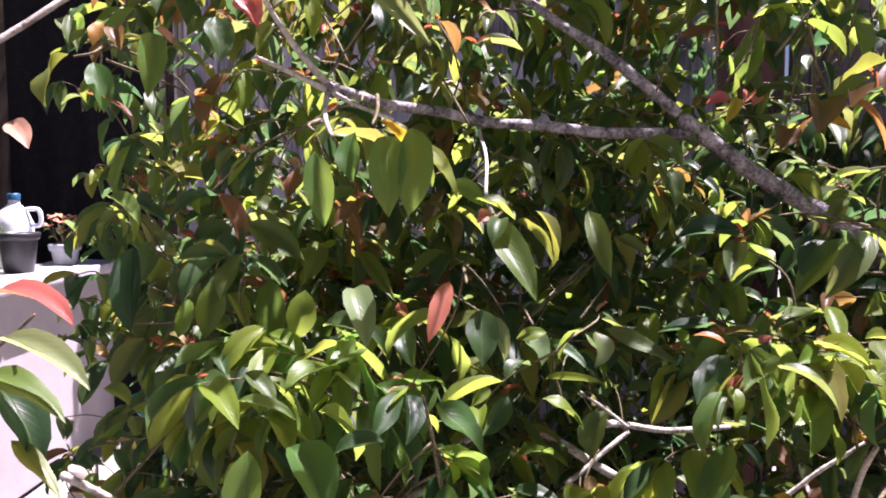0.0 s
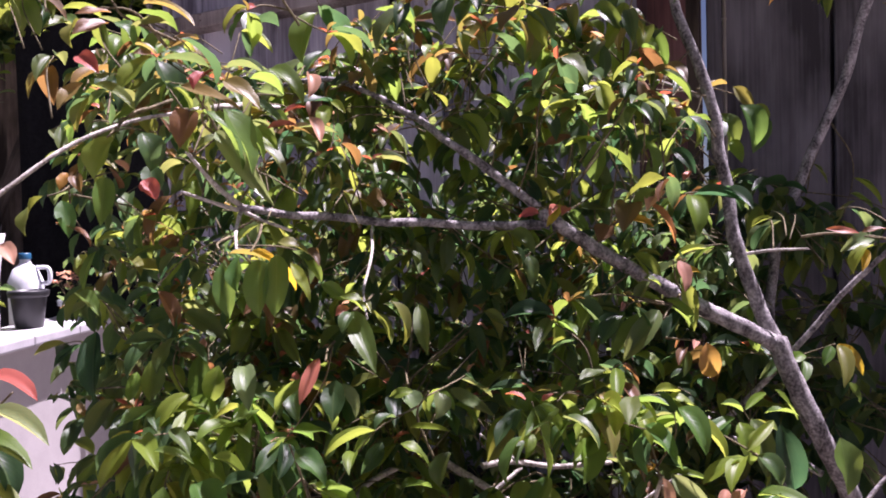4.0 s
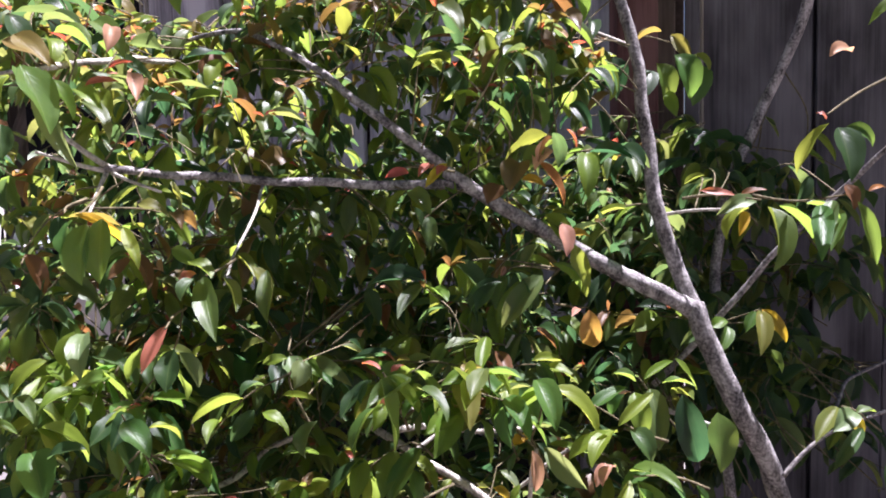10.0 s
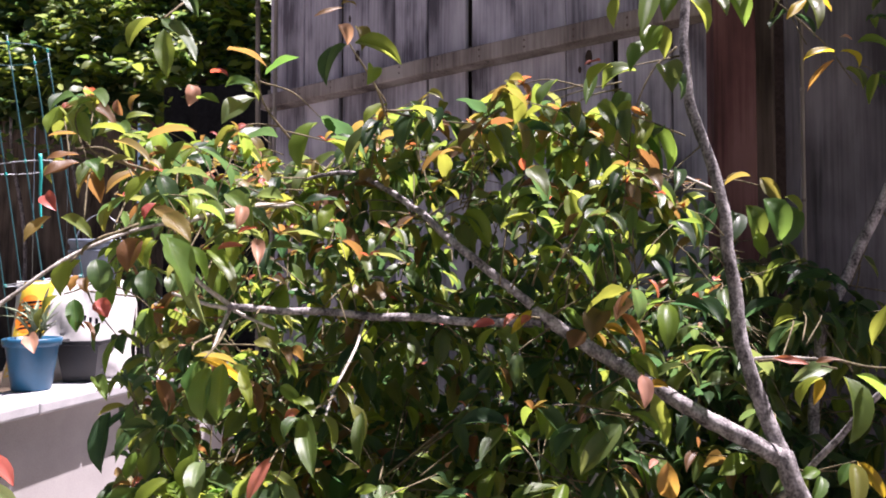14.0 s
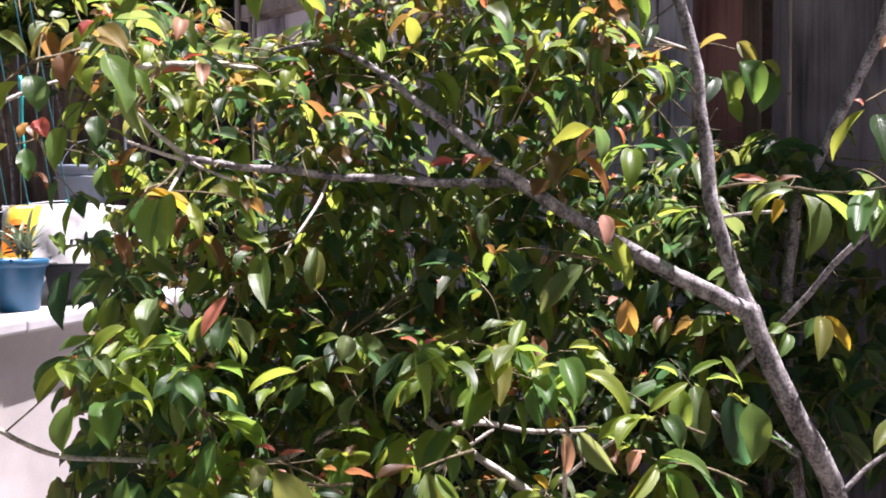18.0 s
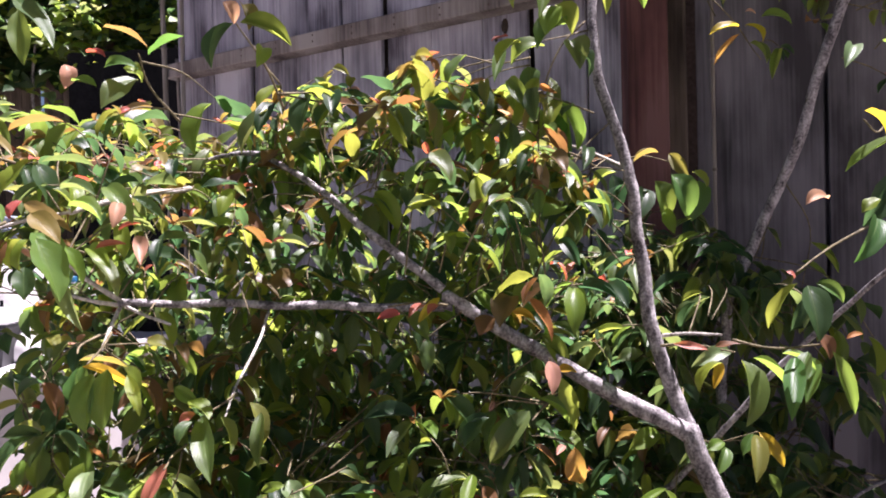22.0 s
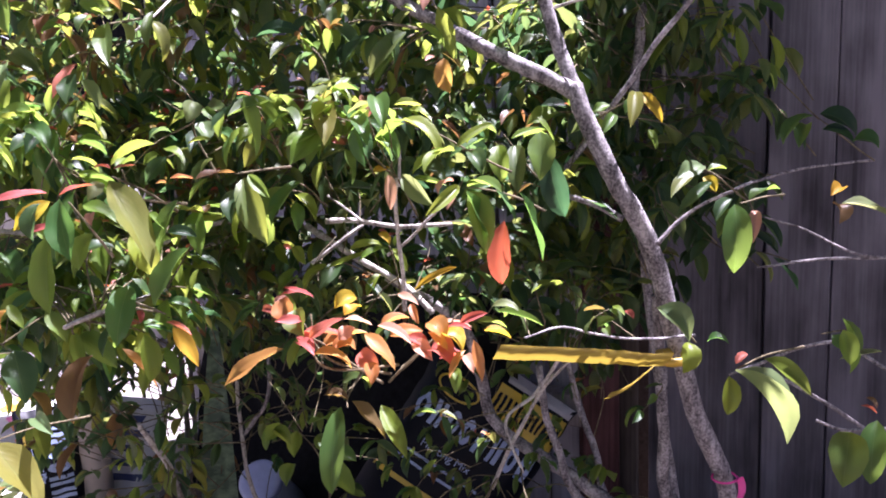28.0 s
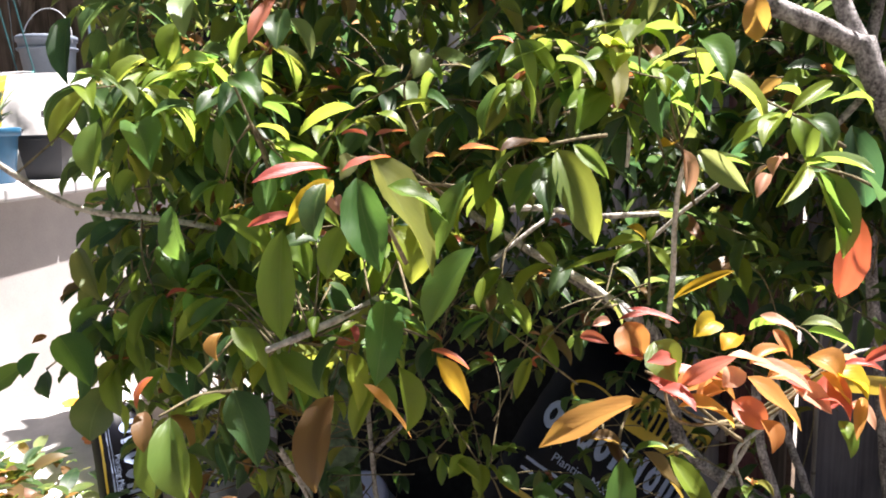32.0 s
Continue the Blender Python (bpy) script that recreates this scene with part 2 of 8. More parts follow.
def bark_material(name, dark, mid, light):
    m, nodes, links, p = material(name, 0.85, 0, 0.25)
    a = noise_tex(nodes, links, 58, 6, (1, 1, 0.5), rough=0.65)
    b = noise_tex(nodes, links, 260, 3)
    mix = nodes.new("ShaderNodeMath")
    mix.operation = "MULTIPLY_ADD"
    mix.inputs[1].default_value = 0.4
    links.new(b.outputs["Fac"], mix.inputs[0])
    h = nodes.new("ShaderNodeMath")
    h.operation = "MULTIPLY"
    h.inputs[1].default_value = 0.6
    links.new(a.outputs["Fac"], h.inputs[0])
    links.new(h.outputs[0], mix.inputs[2])
    r = ramp(nodes, ((0.38, dark), (0.48, mid), (0.60, light)))
    links.new(mix.outputs[0], r.inputs["Fac"])
    links.new(r.outputs["Color"], p.inputs["Base Color"])
    bump(nodes, links, mix.outputs[0], p, 0.8, 0.003)
    return m


BARK = bark_material("bark_grey", (0.045, 0.039, 0.041), (0.185, 0.168, 0.170), (0.42, 0.39, 0.39))
# Pale bark, lightened further to put sun on the bare twigs.
TWIG = bark_material("bark_twig", (0.17, 0.15, 0.13), (0.37, 0.34, 0.30), (0.58, 0.54, 0.49))
SHOOT = bark_material("bark_shoot", (0.06, 0.05, 0.03), (0.12, 0.10, 0.055), (0.22, 0.18, 0.11))
# Bluish, with some of the skylight on the boards put into the colour.
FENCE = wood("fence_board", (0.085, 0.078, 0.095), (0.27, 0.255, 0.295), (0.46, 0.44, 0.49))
# Darker copy of fence_board: the right fence's shade is put into its colour.
FENCE_SHADE = wood("shaded_board", (0.055, 0.050, 0.058), (0.125, 0.117, 0.132), (0.22, 0.205, 0.23))
FENCE_DARK = wood("old_board", (0.035, 0.027, 0.022), (0.10, 0.078, 0.062), (0.19, 0.15, 0.12))
RAIL = wood("rail_wood", (0.07, 0.056, 0.052), (0.22, 0.185, 0.17), (0.36, 0.32, 0.30))
POST = wood("stained_post", (0.045, 0.018, 0.017), (0.098, 0.042, 0.040), (0.165, 0.085, 0.080))
BAMBOO = wood("bamboo", (0.10, 0.085, 0.07), (0.19, 0.165, 0.14), (0.30, 0.27, 0.24))
STUCCO = mottled("wall_render", (0.33, 0.305, 0.30), (0.43, 0.40, 0.395), 5, 0.9, bump_by=0.35, bump_far=0.002, fine=120)
COPING = mottled("coping_stone", (0.36, 0.35, 0.365), (0.52, 0.505, 0.52), 9, 0.75, bump_by=0.3, bump_far=0.002, fine=150)
SOIL = mottled("soil", (0.030, 0.022, 0.016), (0.12, 0.085, 0.06), 16, 0.95, bump_by=0.9, bump_far=0.02, fine=90)
PAVING = mottled("patio_concrete", (0.17, 0.158, 0.148), (0.27, 0.25, 0.235), 4, 0.9, bump_by=0.4, bump_far=0.002, fine=140)
BLUE = plastic("blue_pot_plastic", (0.012, 0.085, 0.165), 0.42)
GREYBLUE = plastic("grey_bucket_plastic", (0.17, 0.20, 0.26), 0.5)
BLACKPL = plastic("black_pot_plastic", (0.018, 0.018, 0.020), 0.45)
GREYPL = plastic("grey_pot_plastic", (0.30, 0.32, 0.33), 0.5)
TEAL = plastic("teal_coated_steel", (0.020, 0.085, 0.095), 0.4)
TEALTIE = plastic("teal_tie", (0.01, 0.40, 0.36), 0.5)
WIRE = plastic("galvanised_wire", (0.45, 0.47, 0.50), 0.4)
REDPL = plastic("red_plastic", (0.30, 0.015, 0.02), 0.4)
WHITEPL = plastic("white_plastic", (0.80, 0.82, 0.87), 0.4)
# Lavender tint: the skylight on the shaded lid is put into its colour.
LID_SKY_TINT = plastic("sky_tinted_plastic", (0.36, 0.40, 0.60), 0.45)
NAVY = plastic("navy_print", (0.02, 0.03, 0.10), 0.4)
BEIGE = plastic("beige_plastic", (0.52, 0.44, 0.38), 0.5)
BAGBLACK = mottled("black_bag_film", (0.005, 0.0055, 0.009), (0.009, 0.0095, 0.014), 14, 0.45, bump_by=0.1, bump_far=0.001, spec=0.14)
BAGWHITE = plastic("white_bag_film", (0.50, 0.485, 0.48), 0.35)
BAGYELLOW = plastic("yellow_bag_film", (0.60, 0.42, 0.04), 0.35)
BAGPINK = plastic("pink_print", (0.75, 0.06, 0.32), 0.4)
BAGORANGE = plastic("orange_print", (0.80, 0.22, 0.02), 0.4)
PRINTBLUE = plastic("pale_blue_print", (0.34, 0.42, 0.62), 0.4)
# Flat black for the sheets that stand in for deep shade.
SHADE_BLACK = mottled("shade_black", (0.008, 0.008, 0.009), (0.016, 0.016, 0.017), 30, 1.0, spec=0.05)
SUCCULENT = mottled("grey_green_leaf", (0.20, 0.26, 0.15), (0.34, 0.39, 0.27), 30, 0.6)
STRAP = mottled("strap_leaf", (0.022, 0.060, 0.026), (0.13, 0.21, 0.11), 46, 0.42, (0.55, 0.55, 0.9), 0.1, spec=0.5, fine=90, lo=0.43, hi=0.64)


def ribbon_material():
    m, nodes, links, p = material("yellow_tape", 0.4)
    a = noise_tex(nodes, links, 30, 3, (0.2, 0.2, 6))
    r = ramp(nodes, ((0.35, (0.34, 0.235, 0.03)), (0.65, (0.56, 0.42, 0.06))))
    links.new(a.outputs["Fac"], r.inputs["Fac"])
    links.new(r.outputs["Color"], p.inputs["Base Color"])
    tr = nodes.new("ShaderNodeBsdfTranslucent")
    tr.inputs["Color"].default_value = (0.62, 0.45, 0.06, 1)
    ms = nodes.new("ShaderNodeMixShader")
    ms.inputs[0].default_value = 0.35
    links.new(p.outputs[0], ms.inputs[1])
    links.new(tr.outputs[0], ms.inputs[2])
    links.new(ms.outputs[0], nodes["Material Output"].inputs["Surface"])
    bump(nodes, links, a.outputs["Fac"], p, 0.3, 0.001)
    return m


TAPE = ribbon_material()

KNOT_AND_GAP = mottled("knot_and_gap_shade", (0.018, 0.013, 0.010), (0.06, 0.042, 0.032), 90, 0.9)
NAIL = plastic("rusty_nail", (0.06, 0.035, 0.025), 0.7)
# ---- tools ----
rng = random.Random(7)


def mesh_of(name, verts, faces, mat=None, smooth=False):
    me = bpy.data.meshes.new(name)
    me.from_pydata([tuple(v) for v in verts], [], faces)
    if mat:
        me.materials.append(mat)
    if smooth:
        me.polygons.foreach_set("use_smooth", [True] * len(me.polygons))
    me.update()
    return me


def world_of(ob):
    """Where ob stands, also before the scene is updated."""
    return (world_of(ob.parent) @ ob.matrix_parent_inverse if ob.parent else Matrix()) @ ob.matrix_basis


def part(name, bm, mat, parent, label="", smooth=False, world=False):
    """Links a bmesh (or a mesh) as one mesh object under parent."""
    if isinstance(bm, bmesh.types.BMesh):
        me = bpy.data.meshes.new(name)
        bm.to_mesh(me)
        bm.free()
        me.materials.append(mat)
        if smooth:
            me.polygons.foreach_set("use_smooth", [True] * len(me.polygons))
    else:
        me = bm
    ob = new(name, me)
    ob.parent = parent
    if world:
        ob.matrix_parent_inverse = world_of(parent).inverted()
    if label:
        ob["label"] = label
    return ob


def thing(name, label, category, at=(0, 0, 0), group="", kind="", rz=0.0):
    ob = new(name)
    ob.empty_display_size = 0.05
    ob.matrix_basis = pose(*at, 0, 0, rz)
    return tagged(ob, label, category, group, kind)


def box(sx, sy, sz, at=(0, 0, 0), bevel=0.004, seg=2, turn=None):
    bm = bmesh.new()
    bmesh.ops.create_cube(bm, size=1)
    bmesh.ops.scale(bm, vec=(sx, sy, sz), verts=bm.verts)
    if bevel:
        bmesh.ops.bevel(bm, geom=bm.edges[:], offset=bevel, segments=seg, affect="EDGES", profile=0.5)
    if turn is not None:
        bmesh.ops.transform(bm, matrix=turn, verts=bm.verts)
    bmesh.ops.translate(bm, vec=at, verts=bm.verts)
    return bm


def spline(pts, steps):
    """A smooth line through the points."""
    p = [Vector(q) for q in pts]
    if len(p) == 2:
        return [p[0].lerp(p[1], i / steps) for i in range(steps + 1)]
    p = [2 * p[0] - p[1], *p, 2 * p[-1] - p[-2]]
    out = []
    for i in range(1, len(p) - 2):
        a, b, c, d = p[i - 1:i + 3]
        for k in range(steps):
            t = k / steps
            out.append(0.5 * (2 * b + (c - a) * t + (2 * a - 5 * b + 4 * c - d) * t * t + (3 * b - a - 3 * c + d) * t ** 3))
    return out + [p[-2]]


def tube_data(line, r0, r1, sides, rough=0.0, verts=None, faces=None, flare=0.0):
    """Adds a tapered tube along the line to verts and faces."""
    verts, faces = ([], []) if verts is None else (verts, faces)
    n, first = len(line), len(verts)
    side = Vector((0.31, 0.87, 0.2))
    for i, c in enumerate(line):
        ahead = (line[min(i + 1, n - 1)] - line[max(i - 1, 0)]).normalized()
        side = (side - ahead * side.dot(ahead)).normalized()
        up = ahead.cross(side)
        f = i / (n - 1)
        r = r0 + (r1 - r0) * f + flare * max(0, 1 - f * 5) ** 2
        for k in range(sides):
            a = 2 * math.pi * k / sides
            q = side * math.cos(a) + up * math.sin(a)
            w = 1 + rough * noise.noise(c * 55 + q * 1.7) if rough else 1
            verts.append(c + q * (r * w))
    for i in range(n - 1):
        for k in range(sides):
            a, b = first + i * sides + k, first + i * sides + (k + 1) % sides
            faces.append((a, b, b + sides, a + sides))
    verts.append(line[-1] + (line[-1] - line[-2]).normalized() * r1 * 0.5)
    last = first + (n - 1) * sides
    for k in range(sides):
        faces.append((last + k, last + (k + 1) % sides, len(verts) - 1))
    verts.append(line[0])
    for k in range(sides):
        faces.append((first + (k + 1) % sides, first + k, len(verts) - 1))
    return verts, faces


def tube(name, pts, r0, r1, mat, parent, label="", sides=10, steps=8, rough=0.0, flare=0.0, world=True):
    verts, faces = tube_data(spline(pts, steps), r0, r1, sides, rough, flare=flare)
    return part(name, mesh_of(name, verts, faces, mat, True), mat, parent, label, world=world)


def lathe(profile, sides=32):
    """A bmesh turned from (radius, height) pairs."""
    bm = bmesh.new()
    rings = [[bm.verts.new((r * math.cos(2 * math.pi * k / sides), r * math.sin(2 * math.pi * k / sides), z)) for k in range(sides)] for r, z in profile]
    for a, b in zip(rings, rings[1:]):
        for k in range(sides):
            bm.faces.new((a[k], a[(k + 1) % sides], b[(k + 1) % sides], b[k]))
    return bm

# ---- ground, walls and fences ----
def setting(name, me, label):
    return tagged(new(name, me), label, name.split("_")[0], kind="structure")


def sheet(name, size, mat, z, at=(0, 0), cells=40, lump=0.0):
    bm = bmesh.new()
    bmesh.ops.create_grid(bm, x_segments=cells, y_segments=cells, size=size / 2)
    for v in bm.verts:
        v.co.x += at[0]
        v.co.y += at[1]
        v.co.z = z + (lump * noise.noise(v.co * 2.3) + lump * 0.5 * noise.noise(v.co * 7) if lump else 0)
    me = bpy.data.meshes.new(name)
    bm.to_mesh(me)
    bm.free()
    me.materials.append(mat)
    return me


ground = setting("ground", sheet("ground", 400, PAVING, -0.02), "pale sunlit concrete and bare ground")
# The bed's unseen outer part is added to cut light bounced off the paving.
bed = setting("soil_bed", sheet("soil_bed", 4.4, SOIL, 0.012, (1.35, 0.28), 100, 0.014), "dark bare soil bed along the fence, widened to cut bounced light")

for _v in bed.data.vertices:
    _ox, _oy = _v.co.x - 1.35, _v.co.y - 0.28
    _m = max(abs(_ox), abs(_oy)) / 2.2
    if _m > 0.6:
        _k = 1 + 0.10 * (_m - 0.6) * (noise.noise(Vector((math.atan2(_oy, _ox) * 3, 1, 0))) * 4 - math.hypot(_ox, _oy) / (_m * 2.2 + 0.01) * 1.5 + 1.5)
        _v.co.x, _v.co.y = 1.35 + _ox * _k, 0.28 + _oy * _k

# The raised planter: its rendered wall runs away along x = -1.9.
WALL_X, COPING_Z = -1.90, 0.99
planter_wall = setting("wall_planter", bpy.data.meshes.new("wall_planter"), "rendered off-white planter wall with a shaded upper part")
_bm = box(0.14, 5.2, COPING_Z - 0.05, (WALL_X - 0.07, 1.7, (COPING_Z - 0.05) / 2), 0.006)
_bm.to_mesh(planter_wall.data)
_bm.free()
planter_wall.data.materials.append(STUCCO)
_y = -0.9
while _y < 4.2:
    _l = 0.42 + rng.uniform(-0.01, 0.01)
    _b = box(0.37, _l - 0.0008, 0.055, (0, 0, 0), 0.012, 3)
    _ob = part("coping_stone", _b, COPING, planter_wall, world=True, smooth=False)
    _ob.matrix_basis = pose(WALL_X - 0.10, _y + _l / 2, COPING_Z - 0.0275 + rng.uniform(-0.002, 0.002), 0, rng.uniform(-0.4, 0.4), 0)
    _y += _l
for _nm, _sx, _sy, _px, _py in (("wall_planter_end", 5.6, 0.14, -4.77, -0.83), ("wall_planter_back", 0.14, 5.5, -7.5, 1.85)):
    _ob = setting(_nm, bpy.data.meshes.new(_nm), "rendered off-white wall closing the raised planter")
    _bm = box(_sx, _sy, COPING_Z - 0.02, (_px, _py, (COPING_Z - 0.02) / 2), 0.006)
    _bm.to_mesh(_ob.data)
    _bm.free()
    _ob.data.materials.append(STUCCO)
planter_soil = setting("soil_planter", sheet("soil_planter", 5.4, SOIL, 0.885, (-4.7, 2.0), 50, 0.02), "dark potting soil inside the raised planter")

# The near fence: boards behind one rail, running away to the left from a reddish post.
FENCE_A, FENCE_DIR = Vector((0.68, 1.80, 0)), Vector((-0.905, 0.425, 0)).normalized()
FENCE_OUT = Vector((-0.425, -0.905, 0))


def board_mesh(w, h, t=0.019, dog=False):
    bm = box(w, t, h, (0, 0, h / 2), 0.003, 1)
    me = bpy.data.meshes.new("fence_board")
    bm.to_mesh(me)
    bm.free()
    me.materials.append(FENCE)
    return me


fence = thing("wooden_fence", "weathered grey wooden board fence with one horizontal rail", "fence", FENCE_A, kind="structure")
_ang = math.degrees(math.atan2(FENCE_DIR.y, FENCE_DIR.x))
_s, _r, _lap = -0.02, random.Random(3), 0
for _w in (0.147, 0.147, 0.141, 0.172, 0.162, 0.150, 0.138, 0.128, 0.128, 0.182, 0.19):
    _me = board_mesh(_w, 2.95)
    _ob = part("board", _me, FENCE, fence, world=True)
    _lap = 0 if _lap else 1
    _c = FENCE_A + FENCE_DIR * (_s + _w / 2) - FENCE_OUT * 0.004 * _lap
    _ob.matrix_basis = pose(_c.x, _c.y, -0.02 + _r.uniform(-0.02, 0.02), _r.uniform(-0.25, 0.25), _r.uniform(-0.2, 0.2), _ang + _r.uniform(-0.7, 0.7))
    _s += _w + 0.007
for _z, _h in ((2.165, 0.052), (0.42, 0.09)):
    _c = FENCE_A + FENCE_DIR * 0.86 + FENCE_OUT * 0.047
    _ob = part("rail", box(1.72, 0.070, _h, (0, 0, 0), 0.005), RAIL, fence, "grey-brown rail nailed across the boards", world=True)
    _ob.matrix_basis = pose(_c.x, _c.y, _z, 0, 0.5, _ang)
for _x, _y, _h, _d in ((0.697, 1.765, 2.9, 0.09),):
    _ob = part("post", box(0.100, _d, _h, (0, 0, _h / 2), 0.005), POST, fence, "reddish-brown stained square post", world=True)
    _ob.matrix_basis = pose(_x, _y, -0.02, 0, 0, 4)

fence_right = thing("wooden_fence", "weathered fence of wide upright boards, shade put into its colour", "fence", (0.86, 1.80, 0), kind="structure")
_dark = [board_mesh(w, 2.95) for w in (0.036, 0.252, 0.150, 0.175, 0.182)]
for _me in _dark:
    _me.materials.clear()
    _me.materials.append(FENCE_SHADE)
_s = 0.009
_way = Vector((0.93, -0.36, 0)).normalized()
for _i in range(11):
    _me = _dark[(0, 1, 2, 3, 3, 4)[min(_i, _i % 4 + 2)]]
    _w = max(v.co.x for v in _me.vertices) * 2
    _c = Vector((0.835, 1.845, 0)) + _way * (_s + _w / 2) + Vector((0.36, 0.93, 0)) * 0.012 * (_i % 2)
    _ob = part("board", _me, FENCE, fence_right, world=True)
    _ob.matrix_basis = pose(_c.x, _c.y, -0.02, _r.uniform(-0.3, 0.3), _r.uniform(-0.2, 0.2), math.degrees(math.atan2(_way.y, _way.x)) + _r.uniform(-0.8, 0.8))
    _s += _w + 0.004

# A second, darker layer of boards closes the joints from behind.
_behind = board_mesh(0.186, 2.9)
_behind.materials.clear()
_behind.materials.append(FENCE_DARK)
for _k in range(10):
    _c = FENCE_A + FENCE_DIR * (-0.02 + 0.19 * _k) - FENCE_OUT * 0.06
    _ob = part("backing_board", _behind, FENCE_DARK, fence, world=True)
    _ob.matrix_basis = pose(_c.x, _c.y, -0.02, 0, 0, _ang)
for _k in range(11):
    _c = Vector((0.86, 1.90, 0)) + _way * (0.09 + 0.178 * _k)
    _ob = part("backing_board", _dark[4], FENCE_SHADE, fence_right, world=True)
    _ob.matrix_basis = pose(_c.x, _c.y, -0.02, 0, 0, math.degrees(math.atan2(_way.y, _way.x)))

# The far fence behind the planter, dark with age.
fence_far = thing("wooden_fence", "old dark brown board fence under a leafy hedge", "fence", (-3.2, 4.95, 0), kind="structure")
_far = [board_mesh(w, 3.0) for w in (0.14, 0.15)]
for _me in _far:
    _me.materials.clear()
    _me.materials.append(FENCE_DARK)
for _i in range(38):
    _ob = part("board", _far[_i % 2], FENCE_DARK, fence_far, world=True)
    _ob.matrix_basis = pose(-5.6 + _i * 0.153, 4.95 + _r.uniform(-0.004, 0.004), 0, 0, _r.uniform(-0.3, 0.3), _r.uniform(-1, 1))
# Black sheet added where the gap by the far fence lies in shadow.
gap_shade_panel = thing("gap_shade_panel", "black panel added for the shadowed gap before the far fence", "cloth", (-2.05, 4.3, 0))
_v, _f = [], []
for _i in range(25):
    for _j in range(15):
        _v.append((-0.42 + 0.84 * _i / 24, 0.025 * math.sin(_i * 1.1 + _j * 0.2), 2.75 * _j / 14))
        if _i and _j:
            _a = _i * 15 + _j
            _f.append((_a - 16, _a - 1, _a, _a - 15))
part("sheet", mesh_of("sheet", _v, _f, SHADE_BLACK, True), SHADE_BLACK, gap_shade_panel)

# Bamboo stakes at the fence.
def stake(x, y, h, lean_x, lean_y, r=0.008):
    ob = thing("bamboo_stake", "thin grey bamboo stake standing at the fence", "stake", (x, y, 0), "bamboo stakes")
    pts = [(x + lean_x * k / 4, y + lean_y * k / 4, h * k / 4) for k in range(5)]
    tube("cane", pts, r, r * 0.8, BAMBOO, ob, sides=8, steps=6, rough=0.15)
    for k in range(1, int(h / 0.28)):
        f = k * 0.28 / h
        bm = lathe([(r * 0.95, -0.004), (r * 1.28, 0), (r * 0.95, 0.004)], 10)
        bmesh.ops.translate(bm, vec=(x + lean_x * f, y + lean_y * f, h * f), verts=bm.verts)
        part("node_ring", bm, BAMBOO, ob, smooth=True, world=True)


stake(-0.88, 2.44, 2.9, -0.03, 0.0, 0.011)
stake(-0.84, 2.42, 2.8, 0.02, 0.0, 0.009)
stake(-0.80, 2.43, 2.2, -0.06, 0.02, 0.008)
stake(0.874, 1.805, 2.6, 0.0, 0.0, 0.0055)


# Dark knots and nail heads in the near fence; an added black board for the shade between post and right fence.
_gap_shade = _behind.copy()
_gap_shade.materials.clear()
_gap_shade.materials.append(KNOT_AND_GAP)
_gap = part("backing_board", _gap_shade, KNOT_AND_GAP, fence_right, "black board added for the shade deep in the gap", world=True)
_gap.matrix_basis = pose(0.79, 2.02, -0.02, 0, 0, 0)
_knot = mesh_of("knot", *[d for d in [([(0.011 * math.cos(a) * (1 if i else 0), -0.0012 if i == 0 else 0, 0.016 * math.sin(a) * (1 if i else 0)) for i, a in [(0, 0)] + [(1, k * math.pi / 5) for k in range(10)]], [(0, 1 + (k + 1) % 10, 1 + k) for k in range(10)])]][0], KNOT_AND_GAP)
_nail = mesh_of("nail_head", [(0.0035 * math.cos(k * math.pi / 4), -0.0015, 0.0035 * math.sin(k * math.pi / 4)) for k in range(8)], [tuple(range(7, -1, -1))], NAIL)
_kr = random.Random(31)
for _k in range(34):
    _s = _kr.uniform(0.05, 1.68)
    _c = FENCE_A + FENCE_DIR * _s + FENCE_OUT * 0.0115
    _ob = part("knot", _knot, KNOT_AND_GAP, fence, world=True)
    _sc = _kr.uniform(0.35, 1.1)
    _ob.matrix_basis = pose(_c.x, _c.y, _kr.uniform(1.0, 2.85), 0, 0, _ang + 180) @ Matrix.Diagonal((_sc, 1, _sc * _kr.uniform(0.8, 1.6), 1))
for _k in range(11):
    for _dz in (-0.008, 0.012):
        _c = FENCE_A + FENCE_DIR * (0.06 + 0.158 * _k) + FENCE_OUT * 0.0825
        _ob = part("nail_head", _nail, NAIL, fence, world=True)
        _ob.matrix_basis = pose(_c.x, _c.y, 2.165 + _dz, 0, 0, _ang + 180)
# ---- things on and before the planter ----
def pot(name, label, at, r_top, r_base, h, mat, lip=0.012, sides=36):
    ob = thing(name, label, "pot", at, "pots on the planter")
    w = 0.005
    part("body", lathe([(0.001, 0.004), (r_base - 0.004, 0.0), (r_base, 0.004), (r_top * 0.97, h - 0.035), (r_top * 0.97, h - 0.034)], sides), mat, ob, smooth=True)
    part("rim", lathe([(r_top * 0.965, h - 0.036), (r_top + lip * 0.6, h - 0.034), (r_top + lip, h - 0.004), (r_top + lip * 0.5, h), (r_top - w, h), (r_top * 0.93, h - 0.05)], sides), mat, ob, smooth=True)
    bm = lathe([(0.001, h - 0.03), (r_top * 0.5, h - 0.034), (r_top * 0.95, h - 0.042)], sides)
    for v in bm.verts:
        v.co.z += 0.006 * noise.noise(v.co * 40)
    part("potting_soil", bm, SOIL, ob, smooth=True)
    return ob


